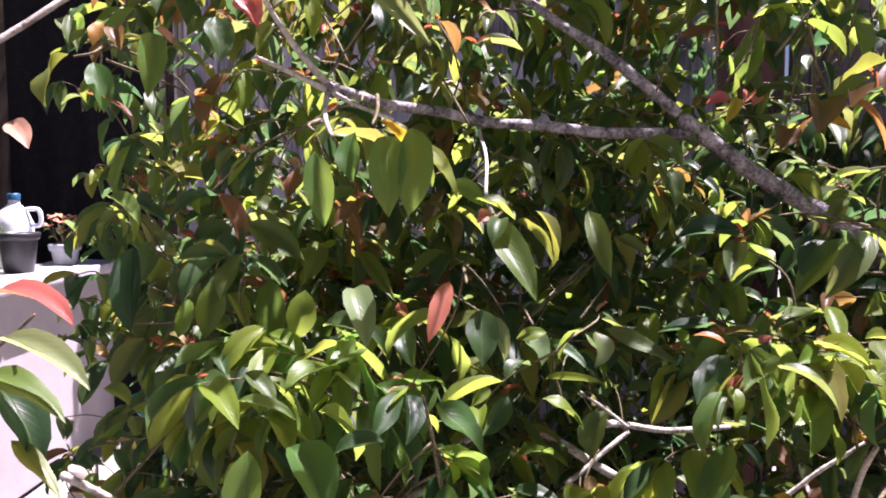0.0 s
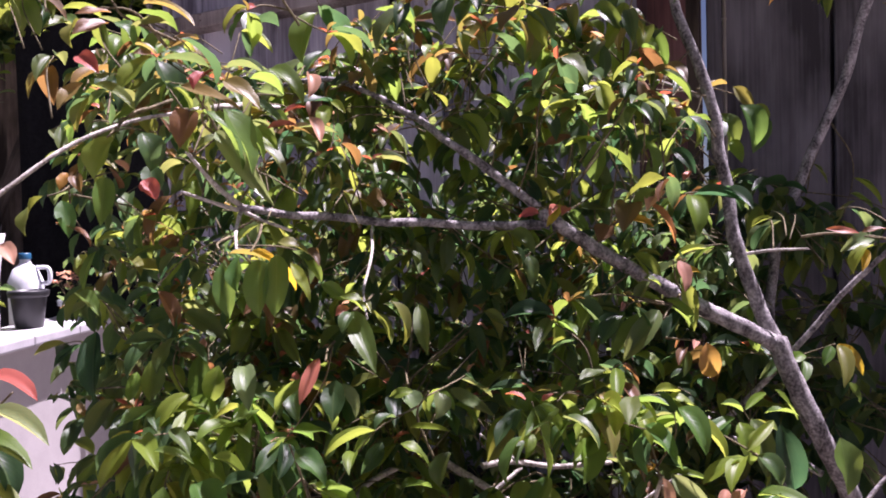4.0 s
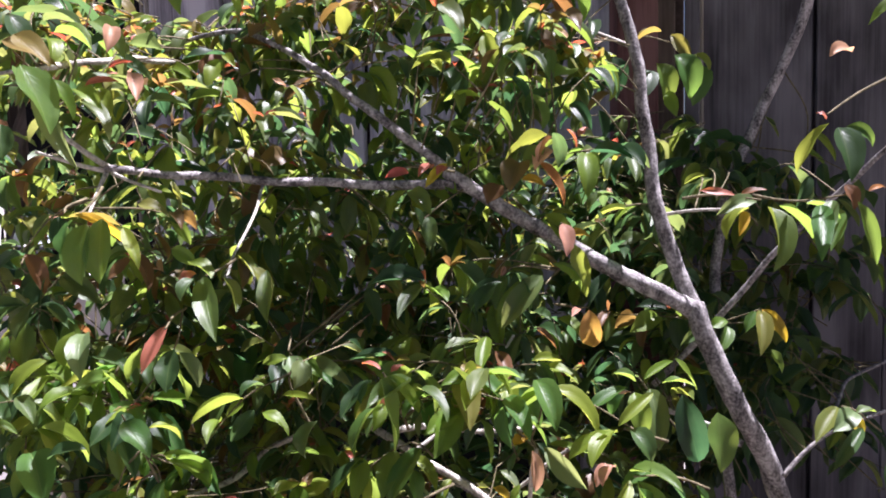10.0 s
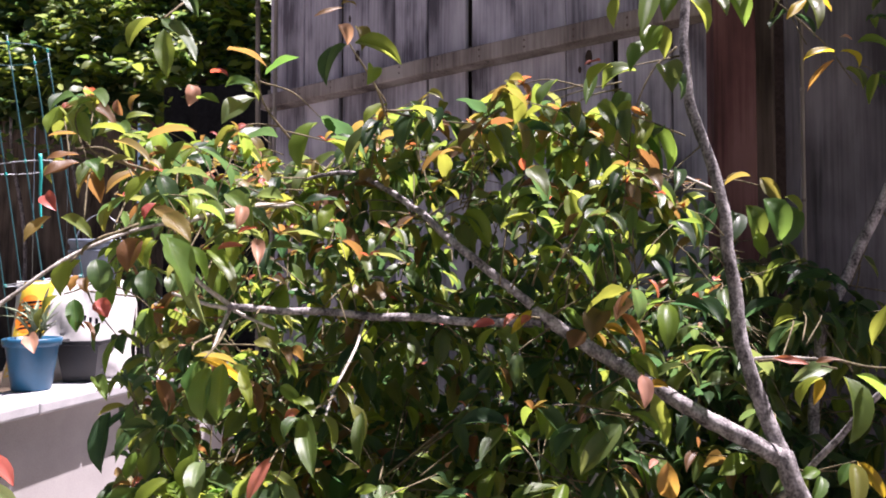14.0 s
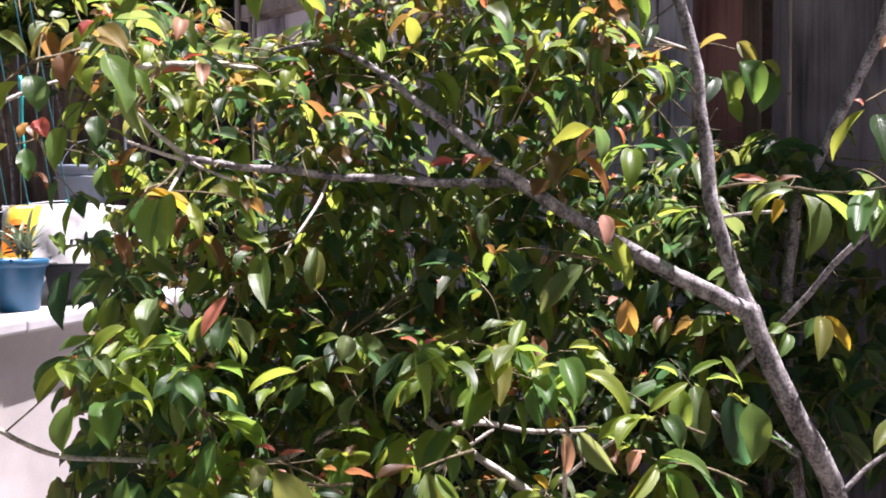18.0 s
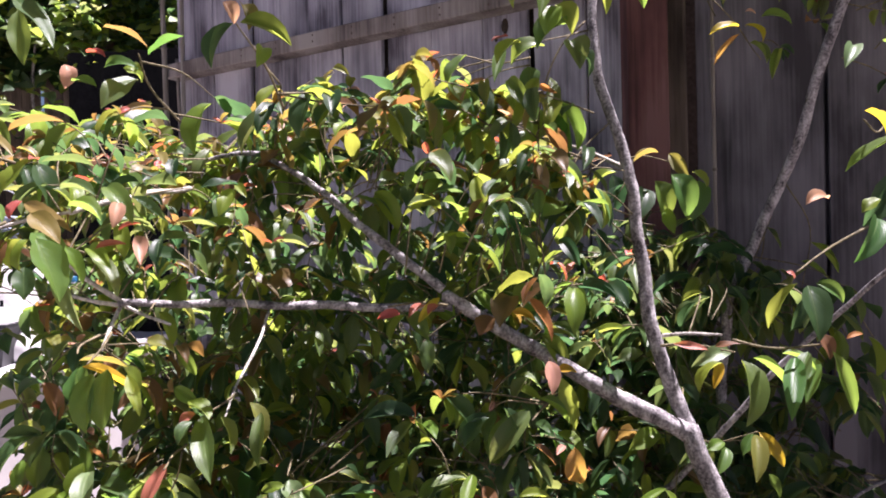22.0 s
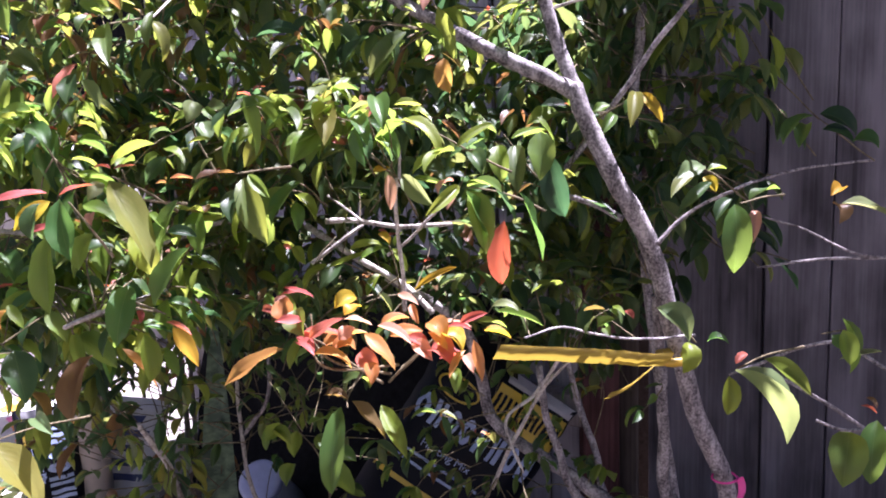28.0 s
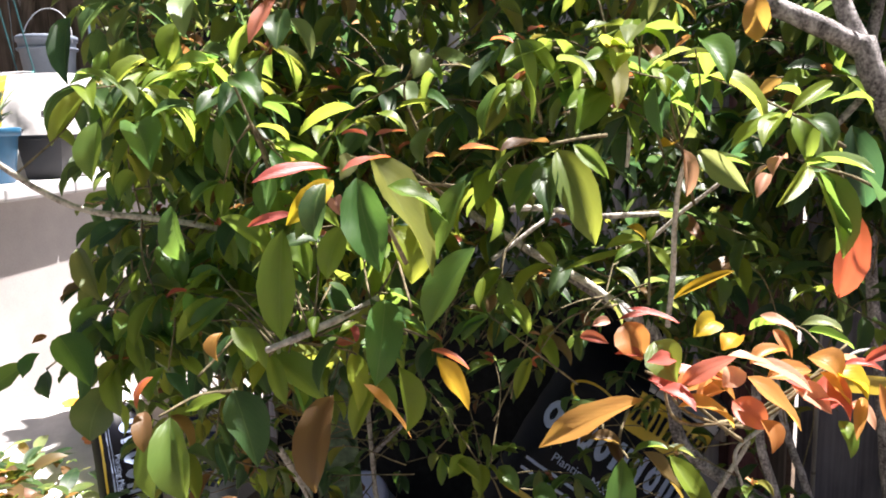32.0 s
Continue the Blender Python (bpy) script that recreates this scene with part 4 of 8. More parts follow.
SHAPES = [leaf_shape(*a) for a in (
    (1.05, 0.55, 0.35, 0.15, 1.0, 1), (1.45, 0.85, 0.25, -0.2, 0.95, 1), (0.80, 0.40, 0.45, 0.35, 1.05, 1), (1.70, 0.60, 0.20, 0.1, 0.9, 1),
    (1.15, 1.10, 0.30, -0.35, 1.0, 1), (0.70, 0.85, 0.50, 0.45, 1.08, 1), (1.30, 0.30, 0.30, -0.4, 0.92, 1), (0.95, 1.40, 0.30, 0.25, 0.95, 1))]
FAR_SHAPES = [leaf_shape(*a, nx=2, ny=5) for a in (
    (0.35, 0.55, 0.2, 0.10, 1.0), (0.60, 0.80, 0.2, -0.15, 0.95), (0.25, 0.30, 0.3, 0.25, 1.05), (0.80, 0.50, 0.1, 0.0, 0.9),
    (0.45, 1.05, 0.2, -0.25, 1.0), (0.15, 0.70, 0.3, 0.35, 1.08), (0.55, 0.15, 0.2, -0.3, 0.92), (0.30, 1.30, 0.2, 0.15, 0.95))]


def leaf_mesh(shape, mat, name="leaf"):
    pts, quads, uvs = shape
    me = mesh_of(name, pts, quads, mat, True)
    layer = me.uv_layers.new(name="UVMap")
    layer.data.foreach_set("uv", [c for q in quads for i in q for c in uvs[i]])
    return me


LEAF_MESH = {(k, n): leaf_mesh(s, m) for k, m in LEAF.items() for n, s in enumerate(SHAPES)}


def leaf_matrix(base, tip, width, facing, roll=0.0):
    """The pose of a leaf from base to tip whose upper face looks about towards facing; width is across it."""
    base, tip = Vector(base), Vector(tip)
    y = tip - base
    length = y.length
    y = y / length
    z = Vector(facing) - y * Vector(facing).dot(y)
    if z.length < 1e-3:
        z = y.orthogonal()
    z = Matrix.Rotation(roll, 3, y) @ z.normalized()
    x = y.cross(z)
    w = width / 0.42
    m = Matrix(((x.x * w, y.x * length, z.x * w, base.x), (x.y * w, y.y * length, z.y * w, base.y), (x.z * w, y.z * length, z.z * w, base.z), (0, 0, 0, 1)))
    return m


def joined_leaves(name, rows, parent, label, shapes=SHAPES):
    """Many small leaves in one mesh: rows of (shape number, matrix, kind)."""
    kinds = sorted({k for _, _, k in rows})
    verts, faces, uvs, mats = [], [], [], []
    first = 0
    for n, m, k in rows:
        pts, quads, uv = shapes[n]
        a = np.array(m)
        verts.append(pts @ a[:3, :3].T + a[:3, 3])
        faces.append(np.array(quads) + first)
        uvs.extend(c for q in quads for i in q for c in uv[i])
        mats.extend([kinds.index(k)] * len(quads))
        first += len(pts)
    verts, faces = np.concatenate(verts), np.concatenate(faces)
    me = bpy.data.meshes.new(name)
    me.vertices.add(len(verts))
    me.vertices.foreach_set("co", verts.ravel())
    me.loops.add(faces.size)
    me.loops.foreach_set("vertex_index", faces.ravel())
    me.polygons.add(len(faces))
    me.polygons.foreach_set("loop_start", np.arange(len(faces)) * 4)
    me.update(calc_edges=True)
    for k in kinds:
        me.materials.append(LEAF[k])
    me.polygons.foreach_set("material_index", mats)
    me.polygons.foreach_set("use_smooth", [True] * len(faces))
    me.uv_layers.new(name="UVMap").data.foreach_set("uv", uvs)
    me.update()
    return tagged(part(name, me, None, parent, label, world=True), kind="stuff")


# ---- the shrub ----
shrub = thing("shrub", "glossy green fruit shrub with red young leaves and grey forked stems", "shrub", (0.86, 1.0, 0.0))
WOOD = []
MAIN = []  # stem and main branches
BARE = []  # the thicker wood, kept free of leaves in the camera's view


def limb(name, pts, r0, r1, mat=BARK, label="", rough=0.16, sides=12, flare=0.0, parent=None):
    line = spline(pts, 8)
    for p in line:
        p += 0.0035 * Vector((noise.noise(p * 14), noise.noise(p * 14 + Vector((5, 0, 0))), noise.noise(p * 14 + Vector((0, 7, 0)))))
    WOOD.extend(line[2:])
    if r0 > 0.0029:
        BARE.extend(line)
    if r0 > 0.0065 and name in ("trunk", "branch"):
        MAIN.extend(line)
    verts, faces = tube_data(line, r0, r1, sides, rough, flare=flare)
    return part(name, mesh_of(name, verts, faces, mat, True), mat, parent or shrub, label, world=True)


limb("trunk", [(0.93, 1.0, -0.02), (0.91, 0.985, 0.3), (0.847, 0.947, 0.603), (0.801, 0.928, 0.713), (0.763, 0.912, 0.853), (0.721, 0.893, 1.001), (0.672, 0.874, 1.1), (0.625, 0.872, 1.2), (0.606, 0.876, 1.25)], 0.0162, 0.0135, BARK, "grey mottled main stem", flare=0.012)
limb("branch", [(0.609, 0.878, 1.24), (0.56, 0.876, 1.268), (0.5, 0.88, 1.298), (0.42, 0.894, 1.345), (0.34, 0.89, 1.395), (0.277, 0.874, 1.438)], 0.0125, 0.0092, BARK, "thick grey branch forking to the side")
limb("branch", [(0.612, 0.885, 1.238), (0.59, 0.902, 1.3), (0.569, 0.913, 1.376), (0.56, 0.926, 1.447), (0.553, 0.939, 1.523), (0.547, 0.953, 1.6), (0.521, 0.981, 1.703), (0.503, 1.008, 1.82), (0.51, 1.06, 2.05)], 0.0112, 0.0072, BARK, "upright grey stem")
limb("branch", [(0.318, 0.886, 1.412), (0.286, 0.878, 1.42), (0.169, 0.861, 1.424), (0.055, 0.83, 1.432), (-0.039, 0.765, 1.44), (-0.105, 0.684, 1.447)], 0.0076, 0.0046, BARK, "level side branch")
limb("branch", [(0.274, 0.88, 1.444), (0.186, 0.879, 1.514), (0.139, 0.901, 1.551), (0.078, 0.936, 1.598), (-0.016, 0.987, 1.654), (-0.102, 1.03, 1.666), (-0.18, 1.05, 1.65)], 0.0070, 0.0030, BARK, "rising side branch")
limb("twig", [(-0.1, 0.69, 1.446), (-0.115, 0.672, 1.463), (-0.13, 0.652, 1.483), (-0.146, 0.63, 1.51)], 0.0036, 0.002, TWIG)
limb("twig", [(-0.104, 0.688, 1.444), (-0.125, 0.66, 1.452), (-0.158, 0.64, 1.466)], 0.003, 0.0016, TWIG)
limb("twig", [(-0.1, 0.69, 1.442), (-0.076, 0.693, 1.43), (-0.046, 0.698, 1.421)], 0.0024, 0.0016, TWIG)
limb("twig", [(-0.104, 0.686, 1.442), (-0.104, 0.66, 1.42), (-0.092, 0.62, 1.4)], 0.0028, 0.0016, TWIG)
limb("twig", [(0.039, 0.825, 1.43), (0.042, 0.75, 1.382), (0.04, 0.69, 1.347), (0.051, 0.62, 1.32)], 0.0021, 0.0013, TWIG)
limb("twig", [(-0.37, 0.44, 1.34), (-0.328, 0.471, 1.402), (-0.293, 0.51, 1.456), (-0.249, 0.553, 1.505), (-0.202, 0.611, 1.54), (-0.149, 0.66, 1.56)], 0.0026, 0.0020, TWIG)
limb("twig", [(-0.149, 0.66, 1.56), (-0.122, 0.75, 1.582), (-0.099, 0.88, 1.6)], 0.004, 0.0036, TWIG)
limb("twig", [(0.186, 0.97, 1.047), (0.239, 1.0, 1.042), (0.314, 1.014, 1.029), (0.398, 1.025, 1.031)], 0.0052, 0.0036, TWIG, "pale bare twig")
limb("twig", [(0.161, 0.96, 0.975), (0.201, 0.97, 1.003), (0.249, 0.985, 1.036)], 0.0036, 0.003, TWIG)
limb("twig", [(0.116, 1.073, 1.029), (0.211, 1.059, 0.97), (0.309, 1.041, 0.918), (0.359, 1.02, 0.874)], 0.0066, 0.0055, TWIG, "pale bare twig")
limb("twig", [(0.183, 1.0, 1.088), (0.221, 0.99, 1.063), (0.249, 0.985, 1.042)], 0.0022, 0.002, TWIG)
limb("twig", [(0.201, 1.25, 1.147), (0.292, 1.22, 1.144)], 0.0038, 0.003, TWIG)
limb("twig", [(0.337, 0.86, 1.107), (0.348, 0.86, 1.181), (0.362, 0.87, 1.212)], 0.0026, 0.002, TWIG)
limb("twig", [(0.373, 0.7, 0.948), (0.374, 0.68, 1.029), (0.373, 0.66, 1.094), (0.379, 0.645, 1.133)], 0.003, 0.0024, TWIG)
limb("twig", [(-0.262, 0.506, 1.158), (-0.204, 0.576, 1.094), (-0.129, 0.649, 1.07), (-0.06, 0.722, 1.045), (-0.015, 0.796, 1.039), (0.014, 0.87, 1.053), (0.06, 0.93, 1.062)], 0.0028, 0.0042, TWIG, "long low twig")
limb("twig", [(-0.129, 0.95, 1.004), (-0.03, 0.98, 1.009), (0.044, 1.0, 1.038)], 0.004, 0.003, TWIG)
limb("twig", [(-0.139, 0.72, 1.12), (-0.104, 0.71, 1.093), (-0.094, 0.7, 1.054)], 0.0024, 0.0024, TWIG)
limb("twig", [(0.01, 0.5, 0.975), (0.039, 0.5, 0.986), (0.054, 0.52, 0.992), (0.083, 0.6, 1.0)], 0.003, 0.0034, TWIG)
limb("twig", [(0.582, 1.006, 1.103), (0.661, 0.969, 1.206), (0.735, 0.932, 1.31), (0.79, 0.895, 1.38), (0.82, 0.852, 1.431), (0.87, 0.8, 1.49)], 0.0052, 0.003, BARK, "thin grey twig crossing behind the stem")
limb("twig", [(0.681, 0.9, 1.045), (0.645, 0.915, 1.065), (0.605, 0.93, 1.081), (0.564, 0.948, 1.091)], 0.0055, 0.004, BARK)
limb("twig", [(0.729, 0.875, 1.009), (0.762, 0.88, 1.044), (0.803, 0.885, 1.07), (0.866, 0.88, 1.1)], 0.0034, 0.002, BARK)
limb("twig", [(0.582, 0.92, 1.371), (0.614, 0.9, 1.377), (0.653, 0.87, 1.379)], 0.0028, 0.0018, TWIG)
limb("twig", [(0.545, 1.0, 1.622), (0.505, 1.03, 1.646), (0.463, 1.06, 1.666)], 0.0036, 0.0022, TWIG)
limb("twig", [(0.787, 0.88, 0.867), (0.677, 0.8, 0.883), (0.587, 0.74, 0.914), (0.533, 0.7, 0.912)], 0.0022, 0.0014, BARK)
limb("stem", [(0.739, 0.95, 0.915), (0.75, 0.98, 0.791), (0.76, 1.0, 0.664), (0.769, 1.02, 0.529), (0.86, 1.06, 0.3), (0.9, 1.08, -0.02)], 0.0085, 0.0125, BARK, "slim second stem")
limb("stem", [(0.269, 1.06, 0.933), (0.392, 1.1, 0.841), (0.431, 1.12, 0.735), (0.451, 1.12, 0.643), (0.528, 1.1, 0.584), (0.623, 1.08, 0.528), (0.684, 1.06, 0.483), (0.8, 1.05, 0.32), (0.88, 1.04, -0.02)], 0.009, 0.015, BARK, "slanting low stem")
limb("stem", [(0.59, 1.15, 0.784), (0.616, 1.15, 0.67), (0.653, 1.14, 0.559), (0.673, 1.12, 0.476), (0.8, 1.1, 0.3), (0.86, 1.08, -0.02)], 0.0055, 0.0085, BARK, "thin low stem")
limb("stem", [(0.547, 1.05, 0.768), (0.556, 1.05, 0.682), (0.581, 1.06, 0.591), (0.612, 1.07, 0.509), (0.78, 1.06, 0.3), (0.86, 1.03, -0.02)], 0.006, 0.01, BARK, "thin low stem")
limb("twig", [(0.518, 0.9, 0.628), (0.491, 0.92, 0.709), (0.543, 0.95, 0.749), (0.591, 0.96, 0.825)], 0.0024, 0.0034, TWIG)
limb("stem", [(-0.102, 1.2, 0.717), (-0.1, 1.2, 0.564), (-0.081, 1.22, 0.397), (0.05, 1.25, 0.2), (0.06, 1.25, -0.02)], 0.004, 0.006, TWIG)
limb("stem", [(-0.156, 0.9, 0.702), (-0.137, 0.95, 0.607), (-0.137, 1.0, 0.504), (-0.05, 1.1, 0.15), (-0.02, 1.15, -0.02)], 0.005, 0.0075, TWIG)
limb("twig", [(-0.004, 1.15, 0.757), (-0.017, 1.15, 0.659), (-0.094, 1.2, 0.564)], 0.004, 0.0045, BARK)
limb("twig", [(0.335, 0.78, 1.013), (0.366, 0.78, 1.033), (0.401, 0.77, 1.066), (0.435, 0.76, 1.096)], 0.0026, 0.002, TWIG)
# Right-hand twigs take the darker bark, with their shade put into the colour.
limb("twig", [(0.843, 0.9, 0.798), (0.881, 0.9, 0.814), (0.941, 0.9, 0.843), (0.998, 0.89, 0.852), (1.011, 0.88, 0.851), (1.048, 0.86, 0.825), (1.095, 0.84, 0.795)], 0.0026, 0.003, BARK)
limb("twig", [(0.882, 0.92, 0.811), (0.923, 0.93, 0.787), (0.992, 0.94, 0.747), (1.057, 0.95, 0.7), (1.14, 0.96, 0.65)], 0.0026, 0.0036, BARK)
limb("twig", [(0.957, 0.86, 0.741), (0.994, 0.85, 0.731), (1.045, 0.84, 0.737), (1.103, 0.82, 0.752)], 0.0022, 0.0036, BARK)
limb("twig", [(0.897, 0.96, 0.958), (0.918, 0.95, 0.963), (0.987, 0.95, 0.971), (1.074, 0.94, 0.975), (1.136, 0.92, 0.989)], 0.0018, 0.003, BARK)
limb("twig", [(0.9, 0.95, 1.041), (0.969, 0.95, 1.015), (1.028, 0.94, 0.984), (1.074, 0.94, 0.975)], 0.0016, 0.0022, BARK)
limb("twig", [(0.611, 0.98, 0.812), (0.582, 0.98, 0.78), (0.535, 1.0, 0.711), (0.49, 1.0, 0.625), (0.455, 1.02, 0.54)], 0.003, 0.004, TWIG)
limb("twig", [(0.827, 0.95, 1.07), (0.916, 1.1, 1.083), (0.991, 1.15, 1.097), (1.084, 1.2, 1.108), (1.163, 1.2, 1.111)], 0.003, 0.0022, BARK)
limb("stem", [(0.88, 1.12, -0.02), (0.8, 1.18, 0.5), (0.735, 1.2, 1.1), (0.74, 1.198, 1.34), (0.766, 1.194, 1.446), (0.825, 1.195, 1.574), (0.867, 1.183, 1.674), (0.894, 1.175, 1.783), (0.935, 1.16, 1.9), (1.0, 1.15, 2.05), (1.12, 1.15, 2.25)], 0.0095, 0.0085, BARK, "pale lichen-grey stem behind")


VIEW_FROM = Vector((0.42, -0.20, 1.36))  # a point on the camera's path, from which leaves are fitted
LEAN_OF = {"lime": -0.30, "yellow": -0.30, "orange": -0.15, "olive": 0.30, "pale": 0.35}


def spray(twig, leaves, r=0.0017, mat=SHOOT):
    """A leafy shoot: a thin twig through the points, and its leaves as (base, tip, width, kind, roll)."""
    stem = limb("twig", twig, r, r * 0.55, mat, rough=0.1, sides=6)
    for n, (base, tip, width, kind, roll) in enumerate(leaves):
        b, t = Vector(base), Vector(tip)
        lean = LEAN_OF.get(kind, 0.1) + 1.5 * noise.noise(b * 47 + t * 19)
        lean *= 0.45 if width > 0.025 else 1.0
        t += (VIEW_FROM - t).normalized() * lean * min(1, (t - b).length / 0.05) * (t - b).length  # tips slide along the camera's sight line, so their outline in view stays
        facing = Vector((0.10, -0.45, 0.95)) + 0.55 * noise.noise_vector(b * 31)
        # Many green shoot leaves take the sunlit copy of the colour.
        kind = "fresh" if kind == "green" and noise.noise(b * 29 + t * 7) > -0.12 else kind
        shape = int(abs(noise.noise(b * 87 + t * 53)) * 1000) % len(SHAPES)
        ob = part("leaf", LEAF_MESH[kind, shape], None, stem, world=True)
        ob.matrix_basis = leaf_matrix(b, t, 0.94 * width, facing, radians(roll) + 0.9 * noise.noise(t * 41))


spray([(0.244, 0.613, 1.166), (0.235, 0.59, 1.202), (0.226, 0.566, 1.237)], [
    ((0.226, 0.547, 1.235), (0.24, 0.534, 1.166), 0.027, "green", -25),
    ((0.231, 0.561, 1.235), (0.264, 0.552, 1.198), 0.015, "lime", 20),
    ((0.211, 0.57, 1.229), (0.184, 0.552, 1.195), 0.018, "green", 0),
    ((0.221, 0.584, 1.235), (0.201, 0.59, 1.24), 0.008, "red", 0),
    ((0.235, 0.555, 1.24), (0.248, 0.565, 1.244), 0.008, "red", 0),
    ((0.216, 0.564, 1.23), (0.206, 0.55, 1.21), 0.018, "green", 30)])
spray([(0.349, 0.695, 1.192), (0.323, 0.666, 1.208), (0.301, 0.638, 1.23)], [
    ((0.301, 0.618, 1.233), (0.306, 0.603, 1.168), 0.031, "olive", 10),
    ((0.293, 0.63, 1.226), (0.283, 0.614, 1.194), 0.016, "green", -20),
    ((0.306, 0.646, 1.225), (0.311, 0.632, 1.2), 0.013, "lime", 0),
    ((0.282, 0.657, 1.247), (0.268, 0.64, 1.224), 0.017, "green", 0)])
spray([(0.09, 0.825, 1.159), (0.081, 0.795, 1.189), (0.077, 0.765, 1.215)], [
    ((0.085, 0.742, 1.215), (0.095, 0.727, 1.185), 0.029, "pale", 0),
    ((0.09, 0.759, 1.212), (0.118, 0.746, 1.168), 0.018, "lime", 0),
    ((0.063, 0.771, 1.205), (0.059, 0.753, 1.166), 0.021, "green", 10),
    ((0.068, 0.788, 1.209), (0.049, 0.796, 1.218), 0.011, "red", 0),
    ((0.104, 0.753, 1.204), (0.137, 0.741, 1.177), 0.018, "green", 0)])
spray([(0.409, 0.73, 1.276), (0.426, 0.706, 1.277), (0.441, 0.682, 1.279)], [
    ((0.441, 0.674, 1.278), (0.446, 0.676, 1.236), 0.026, "orange", 15),
    ((0.429, 0.674, 1.28), (0.42, 0.659, 1.273), 0.010, "pink", 0)])
spray([(0.444, 0.77, 1.324), (0.427, 0.741, 1.346), (0.416, 0.714, 1.373)], [
    ((0.415, 0.692, 1.373), (0.417, 0.677, 1.337), 0.021, "pink", 10),
    ((0.423, 0.707, 1.359), (0.447, 0.697, 1.356), 0.015, "yellow", 0),
    ((0.429, 0.722, 1.349), (0.445, 0.707, 1.285), 0.024, "lime", -10),
    ((0.391, 0.73, 1.347), (0.373, 0.712, 1.319), 0.019, "green", 0),
    ((0.391, 0.692, 1.315), (0.345, 0.669, 1.258), 0.028, "green", -15),
    ((0.404, 0.709, 1.326), (0.437, 0.699, 1.294), 0.021, "green", 0),
    ((0.38, 0.721, 1.351), (0.401, 0.71, 1.342), 0.014, "green", 0)])
spray([(0.397, 0.696, 1.08), (0.385, 0.671, 1.115), (0.374, 0.645, 1.145)], [
    ((0.373, 0.624, 1.137), (0.376, 0.61, 1.097), 0.017, "pink", 0),
    ((0.387, 0.64, 1.135), (0.43, 0.631, 1.093), 0.027, "pale", 20),
    ((0.372, 0.652, 1.144), (0.351, 0.635, 1.138), 0.014, "yellow", 0),
    ((0.392, 0.667, 1.128), (0.44, 0.661, 1.119), 0.012, "lime", 0),
    ((0.366, 0.63, 1.139), (0.35, 0.613, 1.112), 0.016, "green", 0),
    ((0.455, 0.656, 1.111), (0.442, 0.64, 1.09), 0.016, "pink", 0)])
spray([(0.572, 0.809, 1.093), (0.54, 0.779, 1.137), (0.507, 0.748, 1.179)], [
    ((0.491, 0.723, 1.177), (0.439, 0.7, 1.153), 0.020, "green", 0),
    ((0.502, 0.739, 1.167), (0.509, 0.724, 1.117), 0.029, "lime", 0),
    ((0.524, 0.758, 1.166), (0.53, 0.741, 1.096), 0.029, "green", 0),
    ((0.568, 0.778, 1.153), (0.586, 0.763, 1.071), 0.040, "green", 20),
    ((0.488, 0.73, 1.167), (0.471, 0.712, 1.145), 0.018, "green", 0),
    ((0.553, 0.756, 1.204), (0.577, 0.744, 1.166), 0.012, "lime", 0),
    ((0.518, 0.765, 1.175), (0.561, 0.781, 1.192), 0.014, "lime", 0),
    ((0.501, 0.725, 1.183), (0.475, 0.731, 1.192), 0.016, "green", 0),
    ((0.536, 0.745, 1.176), (0.571, 0.736, 1.175), 0.018, "green", 0)])
spray([(0.53, 0.625, 1.399), (0.561, 0.608, 1.403), (0.598, 0.591, 1.398)], [
    ((0.578, 0.569, 1.39), (0.554, 0.553, 1.36), 0.017, "lime", 15),
    ((0.6, 0.585, 1.39), (0.599, 0.57, 1.329), 0.031, "olive", -10),
    ((0.616, 0.599, 1.39), (0.647, 0.591, 1.356), 0.019, "lime", 0),
    ((0.595, 0.608, 1.396), (0.553, 0.59, 1.383), 0.017, "pale", 0),
    ((0.566, 0.574, 1.402), (0.534, 0.577, 1.407), 0.009, "red", 0),
    ((0.576, 0.588, 1.403), (0.603, 0.599, 1.407), 0.008, "brown", 0),
    ((0.582, 0.6, 1.386), (0.573, 0.586, 1.362), 0.012, "yellow", 0)])
spray([(0.613, 0.66, 1.401), (0.651, 0.642, 1.392), (0.701, 0.627, 1.4)], [
    ((0.657, 0.601, 1.39), (0.645, 0.586, 1.339), 0.022, "green", 0),
    ((0.7, 0.62, 1.392), (0.716, 0.608, 1.328), 0.020, "lime", -15),
    ((0.693, 0.632, 1.409), (0.697, 0.62, 1.383), 0.018, "brown", 0),
    ((0.725, 0.649, 1.401), (0.746, 0.66, 1.405), 0.007, "orange", 0),
    ((0.672, 0.61, 1.394), (0.654, 0.594, 1.359), 0.019, "green", 0),
    ((0.65, 0.619, 1.391), (0.68, 0.611, 1.375), 0.015, "lime", 0),
    ((0.682, 0.636, 1.384), (0.672, 0.62, 1.344), 0.025, "green", 0)])
spray([(0.744, 0.643, 1.52), (0.696, 0.613, 1.499), (0.651, 0.582, 1.474)], [
    ((0.647, 0.564, 1.466), (0.616, 0.546, 1.418), 0.019, "lime", 20),
    ((0.662, 0.578, 1.463), (0.666, 0.565, 1.413), 0.030, "green", 0),
    ((0.674, 0.591, 1.464), (0.696, 0.583, 1.444), 0.016, "green", 0),
    ((0.647, 0.57, 1.47), (0.641, 0.577, 1.477), 0.007, "red", 0),
    ((0.734, 0.598, 1.527), (0.705, 0.581, 1.488), 0.025, "green", 0),
    ((0.745, 0.612, 1.546), (0.721, 0.597, 1.53), 0.016, "lime", 0)])
